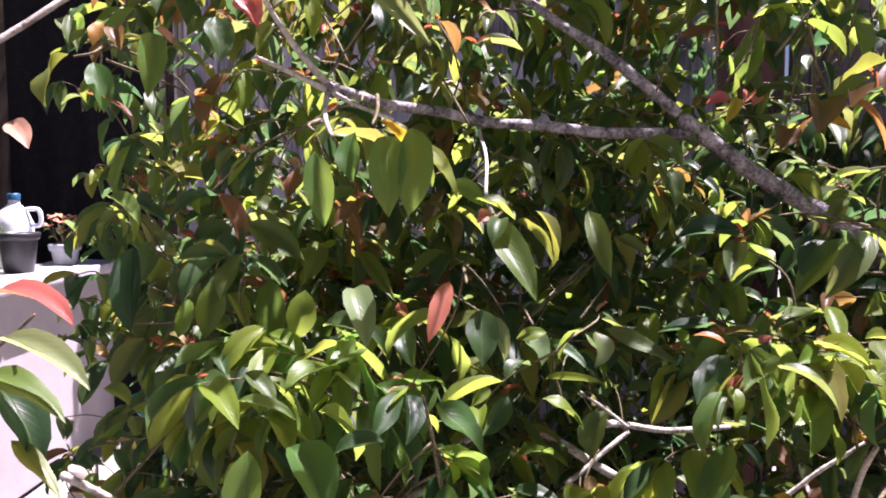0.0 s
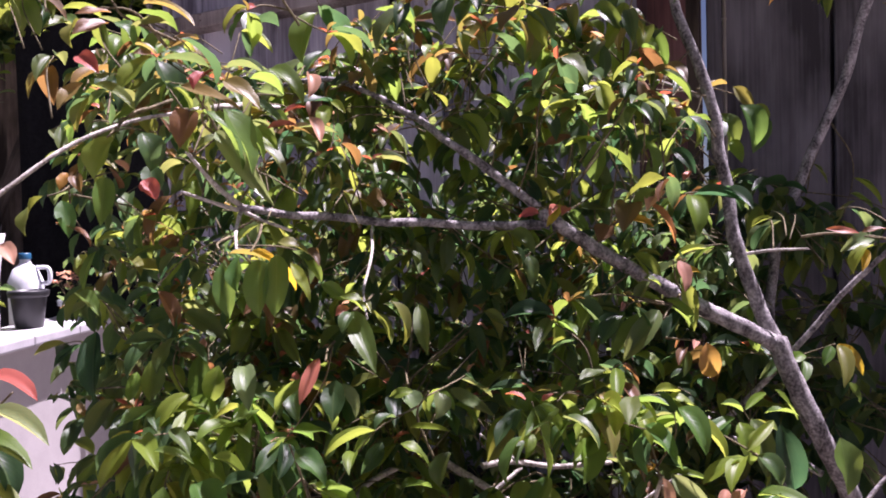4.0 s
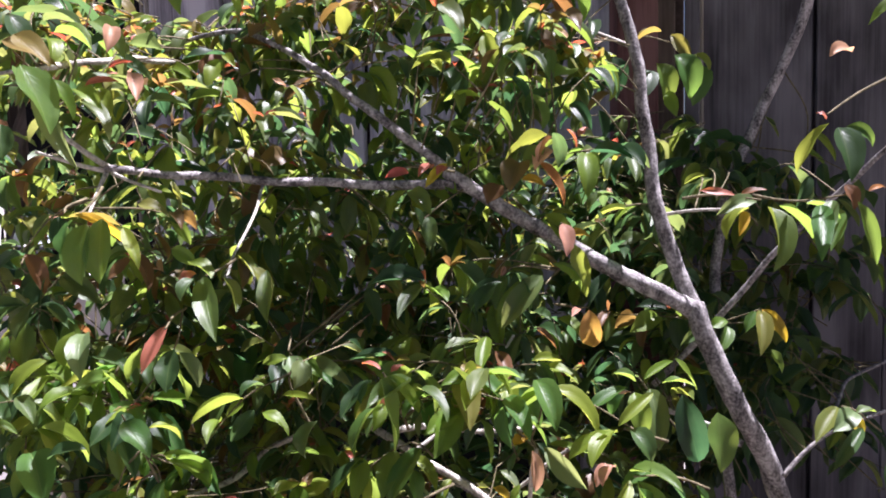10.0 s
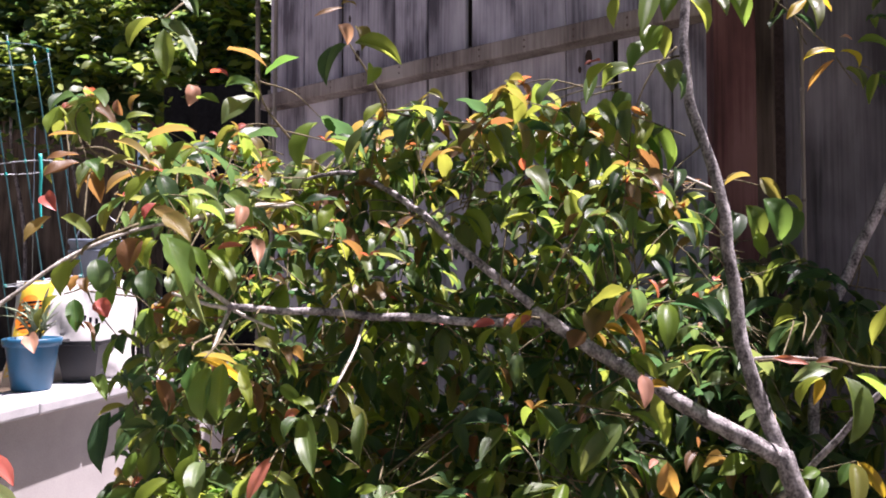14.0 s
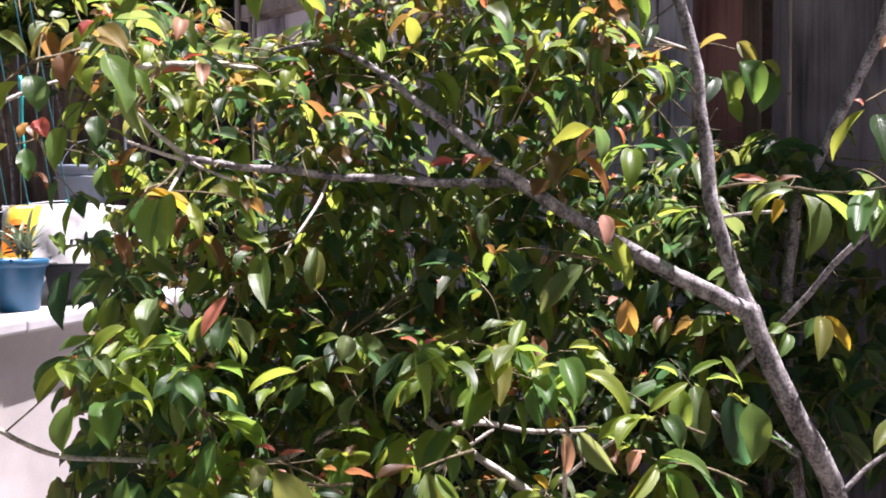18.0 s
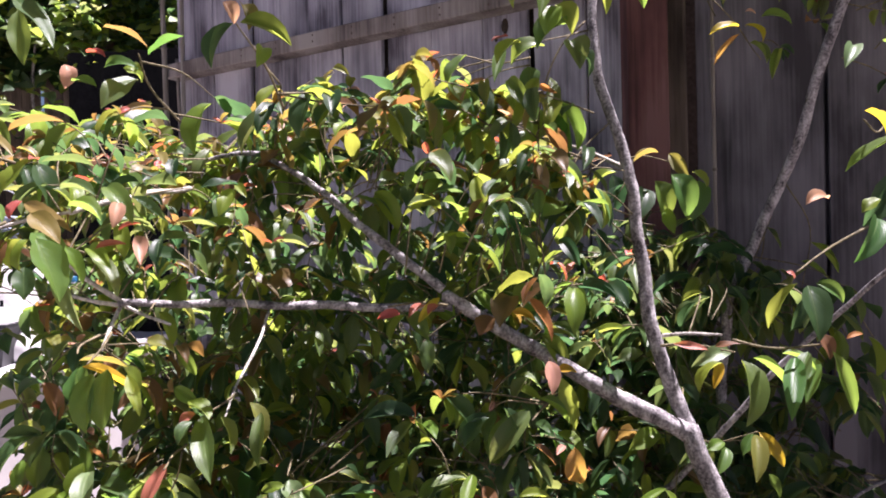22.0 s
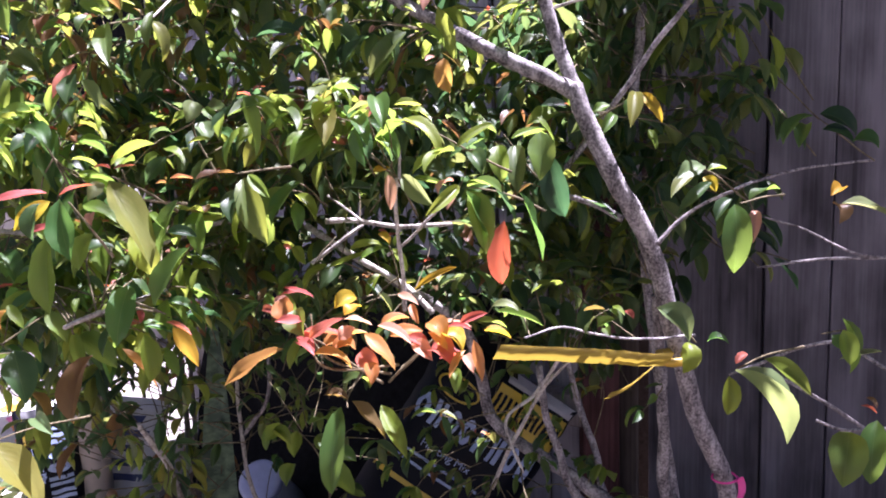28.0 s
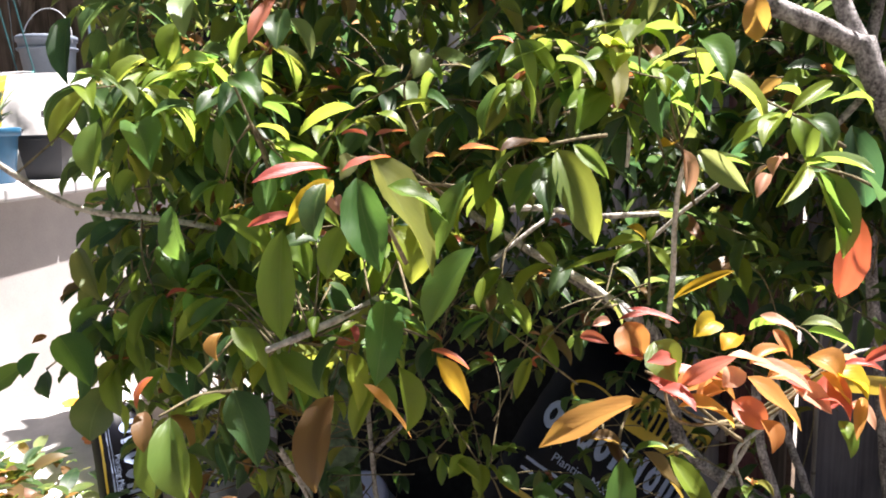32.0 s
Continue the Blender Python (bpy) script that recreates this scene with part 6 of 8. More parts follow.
spray([(0.326, 0.629, 0.886), (0.316, 0.596, 0.866), (0.32, 0.568, 0.861)], [
    ((0.333, 0.551, 0.874), (0.371, 0.54, 0.836), 0.024, "brown", 0),
    ((0.316, 0.56, 0.863), (0.306, 0.53, 0.769), 0.031, "green", 0),
    ((0.36, 0.584, 0.857), (0.396, 0.568, 0.789), 0.024, "lime", 0),
    ((0.317, 0.59, 0.861), (0.285, 0.593, 0.865), 0.018, "brown", 0)])
spray([(0.187, 0.936, 0.572), (0.165, 0.905, 0.656), (0.145, 0.87, 0.713)], [
    ((0.12, 0.835, 0.724), (0.152, 0.82, 0.703), 0.027, "lime", 0),
    ((0.149, 0.86, 0.71), (0.151, 0.836, 0.675), 0.030, "lime", 0),
    ((0.162, 0.884, 0.712), (0.197, 0.905, 0.716), 0.023, "green", 0),
    ((0.17, 0.903, 0.687), (0.198, 0.885, 0.657), 0.029, "green", 0),
    ((0.131, 0.848, 0.725), (0.11, 0.821, 0.705), 0.024, "lime", 0),
    ((0.192, 0.871, 0.652), (0.242, 0.856, 0.604), 0.037, "lime", 0),
    ((0.136, 0.879, 0.644), (0.128, 0.853, 0.615), 0.034, "green", 0),
    ((0.22, 0.851, 0.682), (0.254, 0.838, 0.671), 0.027, "green", 0)])
spray([(0.892, 0.72, 0.894), (0.84, 0.684, 0.896), (0.791, 0.647, 0.888)], [
    ((0.785, 0.624, 0.892), (0.842, 0.606, 0.806), 0.063, "pale", -15),
    ((0.781, 0.637, 0.88), (0.772, 0.616, 0.843), 0.025, "lime", 0),
    ((0.828, 0.661, 0.895), (0.878, 0.648, 0.855), 0.032, "lime", 0),
    ((0.737, 0.665, 0.915), (0.727, 0.645, 0.883), 0.029, "lime", 0),
    ((0.917, 0.657, 0.932), (0.918, 0.638, 0.896), 0.025, "lime", 0),
    ((0.791, 0.647, 0.892), (0.807, 0.661, 0.902), 0.011, "red", 0),
    ((0.76, 0.661, 0.916), (0.784, 0.651, 0.916), 0.018, "green", 0)])
spray([(0.764, 0.754, 0.891), (0.736, 0.725, 0.922), (0.702, 0.694, 0.953)], [
    ((0.7, 0.67, 0.958), (0.738, 0.655, 0.916), 0.043, "pale", 20),
    ((0.65, 0.677, 0.942), (0.621, 0.657, 0.942), 0.015, "lime", 0),
    ((0.674, 0.696, 0.937), (0.664, 0.705, 0.946), 0.012, "red", 0),
    ((0.638, 0.704, 0.923), (0.644, 0.689, 0.916), 0.015, "green", 0),
    ((0.528, 0.653, 0.958), (0.492, 0.658, 0.964), 0.016, "pale", 0),
    ((0.499, 0.664, 0.956), (0.55, 0.656, 0.95), 0.015, "lime", 0)])
spray([(0.879, 0.768, 1.09), (0.841, 0.733, 1.09), (0.805, 0.698, 1.086)], [
    ((0.793, 0.673, 1.086), (0.789, 0.660, 1.004), 0.036, "fresh", 0),
    ((0.814, 0.692, 1.089), (0.857, 0.709, 1.099), 0.021, "green", 0),
    ((0.825, 0.707, 1.074), (0.82, 0.686, 1.034), 0.017, "pink", 0),
    ((0.8, 0.721, 1.088), (0.775, 0.698, 1.062), 0.022, "green", 0),
    ((0.912, 0.699, 1.091), (0.93, 0.713, 1.1), 0.021, "yellow", 0),
    ((0.925, 0.715, 1.079), (0.923, 0.697, 1.056), 0.028, "brown", 0),
    ((0.995, 0.738, 1.061), (0.942, 0.742, 1.076), 0.026, "pale", 0)])
spray([(0.855, 0.87, 1.075), (0.807, 0.836, 1.111), (0.769, 0.801, 1.13)], [
    ((0.775, 0.776, 1.13), (0.738, 0.753, 1.113), 0.028, "pale", 0),
    ((0.784, 0.793, 1.122), (0.816, 0.809, 1.12), 0.017, "olive", 0),
    ((0.782, 0.809, 1.113), (0.794, 0.792, 1.094), 0.021, "yellow", 0),
    ((0.777, 0.827, 1.121), (0.738, 0.799, 1.083), 0.027, "olive", 0),
    ((0.788, 0.783, 1.107), (0.739, 0.754, 1.064), 0.020, "green", 0)])
spray([(-0.008, 0.463, 1.779), (-0.025, 0.438, 1.754), (-0.034, 0.415, 1.73)], [
    ((-0.025, 0.399, 1.724), (0.008, 0.397, 1.687), 0.023, "green", 0),
    ((-0.03, 0.41, 1.718), (-0.021, 0.402, 1.669), 0.019, "olive", 0),
    ((-0.044, 0.418, 1.731), (-0.062, 0.404, 1.7), 0.020, "lime", 0),
    ((-0.049, 0.429, 1.735), (-0.064, 0.415, 1.721), 0.014, "bronze", 0),
    ((-0.008, 0.408, 1.749), (0.009, 0.402, 1.725), 0.016, "green", 0)])
spray([(-0.032, 0.711, 1.67), (-0.051, 0.676, 1.709), (-0.05, 0.647, 1.739)], [
    ((-0.075, 0.617, 1.764), (-0.023, 0.615, 1.742), 0.018, "bronze", 0),
    ((-0.036, 0.642, 1.737), (-0.0, 0.659, 1.765), 0.023, "green", 0),
    ((-0.091, 0.645, 1.725), (-0.047, 0.641, 1.719), 0.020, "green", 0),
    ((-0.141, 0.65, 1.732), (-0.136, 0.637, 1.7), 0.020, "pink", 0),
    ((-0.098, 0.62, 1.737), (-0.071, 0.612, 1.731), 0.011, "red", 0),
    ((-0.067, 0.643, 1.724), (-0.04, 0.635, 1.7), 0.024, "lime", 0),
    ((-0.059, 0.661, 1.713), (-0.094, 0.639, 1.681), 0.029, "green", 0),
    ((-0.111, 0.611, 1.704), (-0.077, 0.604, 1.695), 0.018, "lime", 0)])
spray([(0.125, 0.637, 1.667), (0.116, 0.608, 1.708), (0.096, 0.576, 1.747)], [
    ((0.107, 0.558, 1.742), (0.161, 0.557, 1.713), 0.029, "lime", 0),
    ((0.095, 0.569, 1.745), (0.077, 0.555, 1.695), 0.029, "green", 0),
    ((0.081, 0.579, 1.771), (0.096, 0.57, 1.742), 0.019, "pink", 0),
    ((0.083, 0.593, 1.795), (0.053, 0.574, 1.782), 0.008, "bronze", 0),
    ((0.091, 0.56, 1.786), (0.105, 0.571, 1.788), 0.008, "bronze", 0),
    ((0.102, 0.577, 1.766), (0.112, 0.567, 1.737), 0.022, "bronze", 0),
    ((0.117, 0.595, 1.725), (0.114, 0.582, 1.702), 0.019, "lime", 0)])
spray([(-0.119, 0.509, 1.595), (-0.136, 0.48, 1.619), (-0.156, 0.452, 1.618)], [
    ((-0.138, 0.437, 1.608), (-0.162, 0.42, 1.602), 0.011, "bronze", 0),
    ((-0.149, 0.447, 1.631), (-0.169, 0.43, 1.627), 0.010, "bronze", 0),
    ((-0.135, 0.463, 1.6), (-0.105, 0.478, 1.609), 0.018, "green", 0),
    ((-0.127, 0.477, 1.627), (-0.086, 0.475, 1.606), 0.016, "bronze", 0),
    ((-0.077, 0.457, 1.625), (-0.033, 0.474, 1.635), 0.016, "bronze", 0),
    ((-0.108, 0.462, 1.651), (-0.117, 0.467, 1.67), 0.011, "brown", 0),
    ((-0.107, 0.475, 1.659), (-0.103, 0.483, 1.679), 0.011, "brown", 0),
    ((-0.094, 0.446, 1.644), (-0.07, 0.459, 1.647), 0.011, "lime", 0),
    ((-0.146, 0.448, 1.602), (-0.174, 0.43, 1.589), 0.017, "brown", 0),
    ((-0.145, 0.461, 1.607), (-0.126, 0.454, 1.583), 0.018, "green", 0)])
spray([(-0.112, 0.516, 1.602), (-0.142, 0.474, 1.613), (-0.149, 0.459, 1.625)], [
    ((-0.176, 0.467, 1.608), (-0.182, 0.454, 1.583), 0.018, "olive", 0)])
spray([(-0.118, 0.489, 1.535), (-0.133, 0.462, 1.525), (-0.146, 0.437, 1.501)], [
    ((-0.157, 0.414, 1.566), (-0.139, 0.407, 1.55), 0.017, "red", 0),
    ((-0.159, 0.426, 1.546), (-0.178, 0.411, 1.522), 0.015, "bronze", 0),
    ((-0.159, 0.439, 1.546), (-0.121, 0.436, 1.524), 0.015, "olive", 0),
    ((-0.147, 0.455, 1.504), (-0.158, 0.441, 1.466), 0.029, "lime", 0),
    ((-0.113, 0.431, 1.504), (-0.1, 0.424, 1.469), 0.025, "green", 0),
    ((-0.118, 0.444, 1.465), (-0.102, 0.436, 1.446), 0.017, "red", 0),
    ((-0.07, 0.464, 1.561), (-0.075, 0.452, 1.543), 0.015, "red", 0),
    ((-0.045, 0.439, 1.548), (-0.015, 0.435, 1.521), 0.022, "bronze", 0),
    ((-0.049, 0.451, 1.526), (-0.025, 0.447, 1.468), 0.034, "green", -20),
    ((-0.069, 0.459, 1.526), (-0.071, 0.448, 1.497), 0.026, "lime", 0)])
spray([(-0.111, 0.496, 1.542), (-0.139, 0.456, 1.519), (-0.139, 0.444, 1.508)], [
    ((-0.039, 0.479, 1.518), (-0.018, 0.472, 1.481), 0.018, "lime", 0),
    ((0.025, 0.461, 1.556), (0.025, 0.45, 1.533), 0.017, "pink", 0),
    ((-0.08, 0.451, 1.525), (-0.084, 0.439, 1.491), 0.026, "brown", 0),
    ((-0.031, 0.473, 1.556), (0.003, 0.47, 1.539), 0.023, "lime", 0)])
spray([(-0.327, 0.523, 1.234), (-0.295, 0.509, 1.253), (-0.271, 0.496, 1.271)], [
    ((-0.291, 0.485, 1.287), (-0.24, 0.476, 1.268), 0.022, "red", 10),
    ((-0.292, 0.491, 1.256), (-0.235, 0.481, 1.225), 0.026, "pale", 0),
    ((-0.304, 0.497, 1.232), (-0.256, 0.487, 1.202), 0.023, "green", 0),
    ((-0.301, 0.504, 1.219), (-0.274, 0.493, 1.168), 0.031, "green", 0),
    ((-0.282, 0.482, 1.191), (-0.252, 0.472, 1.157), 0.015, "olive", 0)])
spray([(-0.288, 0.669, 1.491), (-0.294, 0.649, 1.473), (-0.304, 0.63, 1.465)], [
    ((-0.301, 0.615, 1.464), (-0.315, 0.602, 1.42), 0.027, "olive", 0),
    ((-0.285, 0.624, 1.459), (-0.272, 0.612, 1.417), 0.023, "green", 0),
    ((-0.241, 0.636, 1.485), (-0.244, 0.623, 1.43), 0.028, "green", 0),
    ((-0.364, 0.641, 1.413), (-0.347, 0.63, 1.389), 0.021, "pink", 0),
    ((-0.267, 0.621, 1.486), (-0.256, 0.61, 1.466), 0.018, "brown", 0),
    ((-0.295, 0.627, 1.435), (-0.263, 0.617, 1.422), 0.008, "brown", 0),
    ((-0.281, 0.637, 1.429), (-0.258, 0.626, 1.407), 0.010, "brown", 0),
    ((-0.274, 0.616, 1.489), (-0.277, 0.606, 1.469), 0.012, "orange", 0),
    ((-0.186, 0.627, 1.496), (-0.179, 0.615, 1.458), 0.026, "green", 0)])
spray([(0.475, 0.626, 1.845), (0.474, 0.603, 1.805), (0.459, 0.578, 1.773)], [
    ((0.484, 0.563, 1.784), (0.509, 0.558, 1.733), 0.027, "lime", 0),
    ((0.457, 0.571, 1.771), (0.474, 0.564, 1.73), 0.026, "lime", 0),
    ((0.423, 0.576, 1.793), (0.409, 0.563, 1.736), 0.024, "green", 0),
    ((0.447, 0.593, 1.797), (0.434, 0.58, 1.752), 0.028, "olive", 0),
    ((0.483, 0.57, 1.774), (0.492, 0.561, 1.748), 0.015, "pale", 0),
    ((0.428, 0.572, 1.744), (0.415, 0.559, 1.712), 0.023, "lime", 0),
    ((0.394, 0.576, 1.795), (0.385, 0.564, 1.738), 0.020, "lime", 0),
    ((0.522, 0.57, 1.795), (0.503, 0.556, 1.757), 0.023, "green", 0)])
spray([(0.498, 1.031, 1.842), (0.46, 0.989, 1.824), (0.423, 0.947, 1.806)], [
    ((0.455, 0.924, 1.824), (0.413, 0.9, 1.786), 0.042, "green", 0),
    ((0.473, 0.948, 1.795), (0.487, 0.935, 1.748), 0.034, "green", 0),
    ((0.39, 0.949, 1.808), (0.355, 0.926, 1.769), 0.030, "lime", 0),
    ((0.433, 0.979, 1.76), (0.414, 0.96, 1.669), 0.032, "green", 0),
    ((0.413, 0.928, 1.75), (0.379, 0.907, 1.671), 0.025, "lime", 0),
    ((0.456, 0.957, 1.719), (0.471, 0.945, 1.64), 0.031, "lime", 0),
    ((0.44, 0.972, 1.723), (0.455, 0.961, 1.633), 0.035, "green", 0),
    ((0.372, 0.908, 1.807), (0.348, 0.886, 1.798), 0.010, "red", 0)])
spray([(0.662, 1.188, 1.988), (0.739, 1.168, 1.905), (0.793, 1.144, 1.808)], [
    ((0.747, 1.102, 1.855), (0.692, 1.073, 1.833), 0.020, "yellow", 0),
    ((0.753, 1.124, 1.848), (0.705, 1.097, 1.786), 0.021, "orange", 0),
    ((0.769, 1.147, 1.868), (0.794, 1.134, 1.834), 0.021, "yellow", 0),
    ((0.784, 1.172, 1.844), (0.806, 1.158, 1.806), 0.025, "olive", 0),
    ((0.778, 1.118, 1.878), (0.763, 1.127, 1.886), 0.011, "pink", 0),
    ((0.794, 1.141, 1.879), (0.84, 1.132, 1.859), 0.025, "lime", 0),
    ((0.716, 1.143, 1.958), (0.678, 1.117, 1.918), 0.019, "yellow", 0),
    ((0.707, 1.09, 1.94), (0.714, 1.075, 1.888), 0.026, "olive", 0),
    ((0.717, 1.113, 1.952), (0.743, 1.1, 1.922), 0.021, "yellow", 0),
    ((0.829, 1.161, 1.829), (0.808, 1.139, 1.777), 0.019, "lime", 0)])
spray([(-0.092, 0.85, 1.355), (-0.104, 0.825, 1.33), (-0.11, 0.799, 1.307)], [
    ((-0.128, 0.779, 1.302), (-0.152, 0.765, 1.262), 0.025, "olive", 0),
    ((-0.086, 0.791, 1.289), (-0.064, 0.776, 1.243), 0.021, "olive", 0),
    ((-0.072, 0.806, 1.318), (-0.074, 0.791, 1.282), 0.025, "brown", 0),
    ((-0.113, 0.818, 1.303), (-0.117, 0.803, 1.27), 0.018, "green", 0),
    ((-0.144, 0.785, 1.296), (-0.139, 0.772, 1.267), 0.018, "green", 0)])
spray([(-0.155, 0.774, 1.179), (-0.174, 0.751, 1.161), (-0.188, 0.727, 1.145)], [
    ((-0.17, 0.71, 1.152), (-0.117, 0.696, 1.107), 0.027, "lime", 0),
    ((-0.187, 0.721, 1.141), (-0.138, 0.706, 1.083), 0.034, "green", 0),
    ((-0.198, 0.734, 1.147), (-0.218, 0.741, 1.145), 0.010, "pink", 0),
    ((-0.195, 0.745, 1.139), (-0.175, 0.733, 1.132), 0.011, "red", 0),
    ((-0.122, 0.717, 1.169), (-0.096, 0.703, 1.122), 0.023, "green", 0),
    ((-0.08, 0.728, 1.149), (-0.046, 0.712, 1.088), 0.026, "green", 0),
    ((-0.138, 0.742, 1.177), (-0.197, 0.729, 1.159), 0.018, "green", 0),
    ((-0.246, 0.708, 1.122), (-0.249, 0.695, 1.091), 0.022, "green", 0),
    ((-0.266, 0.721, 1.137), (-0.241, 0.71, 1.135), 0.008, "yellow", 0)])
spray([(0.12, 0.894, 1.062), (0.09, 0.869, 1.083), (0.062, 0.845, 1.109)], [
    ((0.051, 0.824, 1.107), (0.019, 0.809, 1.061), 0.024, "lime", 0),
    ((0.074, 0.838, 1.103), (0.108, 0.822, 1.052), 0.018, "green", 0),
    ((0.056, 0.852, 1.112), (0.042, 0.839, 1.111), 0.010, "red", 0),
    ((0.103, 0.872, 1.19), (0.105, 0.855, 1.146), 0.034, "pale", 0),
    ((0.083, 0.838, 1.2), (0.11, 0.825, 1.193), 0.013, "lime", 0),
    ((0.001, 0.852, 1.21), (-0.01, 0.835, 1.145), 0.034, "green", 0),
    ((0.024, 0.867, 1.221), (0.062, 0.852, 1.199), 0.018, "pale", 0),
    ((0.142, 0.83, 1.185), (0.144, 0.814, 1.137), 0.024, "green", 0),
    ((0.061, 0.839, 1.112), (0.079, 0.826, 1.111), 0.009, "pink", 0)])
spray([(-0.203, 0.736, 1.232), (-0.218, 0.716, 1.246), (-0.228, 0.696, 1.27)], [
    ((-0.23, 0.678, 1.257), (-0.235, 0.666, 1.224), 0.016, "lime", 0),
    ((-0.215, 0.691, 1.271), (-0.215, 0.677, 1.221), 0.032, "green", 0),
    ((-0.201, 0.701, 1.259), (-0.184, 0.688, 1.227), 0.020, "lime", 0),
    ((-0.295, 0.715, 1.301), (-0.296, 0.699, 1.222), 0.033, "green", 0),
    ((-0.183, 0.689, 1.323), (-0.185, 0.675, 1.283), 0.031, "green", 0),
    ((-0.312, 0.702, 1.349), (-0.284, 0.689, 1.323), 0.021, "green", 0),
    ((-0.157, 0.708, 1.28), (-0.169, 0.715, 1.284), 0.010, "pink", 0)])
spray([(0.0, 0.556, 1.128), (-0.007, 0.536, 1.17), (-0.015, 0.515, 1.211)], [
    ((-0.005, 0.498, 1.211), (0.023, 0.487, 1.181), 0.026, "green", 0),
    ((-0.084, 0.5, 1.205), (-0.032, 0.491, 1.17), 0.022, "lime", 0),
    ((-0.133, 0.503, 1.177), (-0.131, 0.486, 1.128), 0.031, "green", 0),
    ((-0.108, 0.519, 1.174), (-0.09, 0.504, 1.129), 0.037, "green", 0),
    ((-0.04, 0.497, 1.185), (-0.068, 0.481, 1.181), 0.016, "green", 0),
    ((-0.068, 0.498, 1.104), (-0.048, 0.484, 1.064), 0.025, "green", 0),
    ((-0.032, 0.514, 1.092), (0.022, 0.507, 1.07), 0.019, "lime", 0),
    ((-0.133, 0.482, 1.217), (-0.089, 0.475, 1.206), 0.011, "green", 0)])
spray([(-0.122, 0.751, 1.108), (-0.143, 0.729, 1.156), (-0.163, 0.706, 1.195)], [
    ((-0.161, 0.698, 1.274), (-0.151, 0.676, 1.209), 0.029, "lime", 0),
    ((-0.172, 0.695, 1.183), (-0.141, 0.681, 1.144), 0.023, "lime", 0),
    ((-0.125, 0.716, 1.178), (-0.094, 0.701, 1.132), 0.030, "green", 0),
    ((-0.154, 0.726, 1.182), (-0.127, 0.714, 1.161), 0.017, "lime", 0),
    ((-0.202, 0.679, 1.159), (-0.2, 0.654, 1.085), 0.033, "green", 0),
    ((-0.229, 0.684, 1.129), (-0.185, 0.702, 1.144), 0.018, "yellow", 0),
    ((-0.202, 0.691, 1.062), (-0.157, 0.676, 1.005), 0.034, "green", 0),
    ((-0.266, 0.643, 1.044), (-0.233, 0.626, 0.985), 0.031, "green", 0),
    ((-0.153, 0.689, 1.126), (-0.098, 0.682, 1.105), 0.019, "green", 0),
    ((-0.261, 0.695, 1.192), (-0.241, 0.676, 1.135), 0.028, "green", 0)])
spray([(-0.115, 0.758, 1.115), (-0.149, 0.723, 1.15), (-0.156, 0.713, 1.202)], [
    ((-0.295, 0.697, 1.154), (-0.324, 0.704, 1.168), 0.017, "olive", 0)])
spray([(0.524, 0.657, 1.135), (0.492, 0.634, 1.151), (0.466, 0.611, 1.165)], [
    ((0.449, 0.593, 1.167), (0.409, 0.572, 1.144), 0.017, "lime", 0),
    ((0.459, 0.605, 1.163), (0.428, 0.584, 1.134), 0.021, "lime", 0),
    ((0.475, 0.618, 1.161), (0.493, 0.606, 1.131), 0.023, "green", 0),
    ((0.505, 0.627, 1.121), (0.462, 0.606, 1.102), 0.021, "green", 0),
    ((0.477, 0.594, 1.116), (0.496, 0.576, 1.042), 0.034, "green", 0),
    ((0.461, 0.611, 1.167), (0.502, 0.629, 1.196), 0.013, "lime", 0),
    ((0.471, 0.624, 1.17), (0.486, 0.636, 1.184), 0.010, "lime", 0)])
spray([(0.358, 0.753, 0.96), (0.355, 0.735, 1.002), (0.35, 0.715, 1.036)], [
    ((0.346, 0.695, 1.04), (0.305, 0.675, 1.036), 0.015, "lime", 0),
    ((0.35, 0.708, 1.034), (0.314, 0.687, 1.02), 0.014, "lime", 0),
    ((0.354, 0.721, 1.032), (0.377, 0.708, 1.0), 0.016, "lime", 0),
    ((0.355, 0.735, 1.033), (0.364, 0.748, 1.051), 0.012, "lime", 0),
    ((0.34, 0.699, 1.033), (0.265, 0.672, 1.02), 0.013, "lime", 0),
    ((0.442, 0.725, 1.004), (0.381, 0.699, 0.984), 0.014, "yellow", 0),
    ((0.349, 0.728, 1.037), (0.331, 0.735, 1.051), 0.013, "yellow", 0)])
spray([(0.259, 0.715, 1.098), (0.248, 0.693, 1.118), (0.237, 0.67, 1.13)], [
    ((0.253, 0.654, 1.13), (0.219, 0.628, 1.075), 0.026, "green", 0),
    ((0.243, 0.66, 1.103), (0.246, 0.643, 1.067), 0.019, "green", 0),
    ((0.187, 0.665, 1.114), (0.201, 0.649, 1.074), 0.018, "lime", 0),
    ((0.21, 0.661, 0.986), (0.232, 0.648, 0.958), 0.020, "lime", 0),
    ((0.204, 0.629, 0.988), (0.226, 0.618, 0.968), 0.015, "lime", 0),
    ((0.237, 0.656, 1.046), (0.256, 0.644, 1.022), 0.017, "lime", 0)])
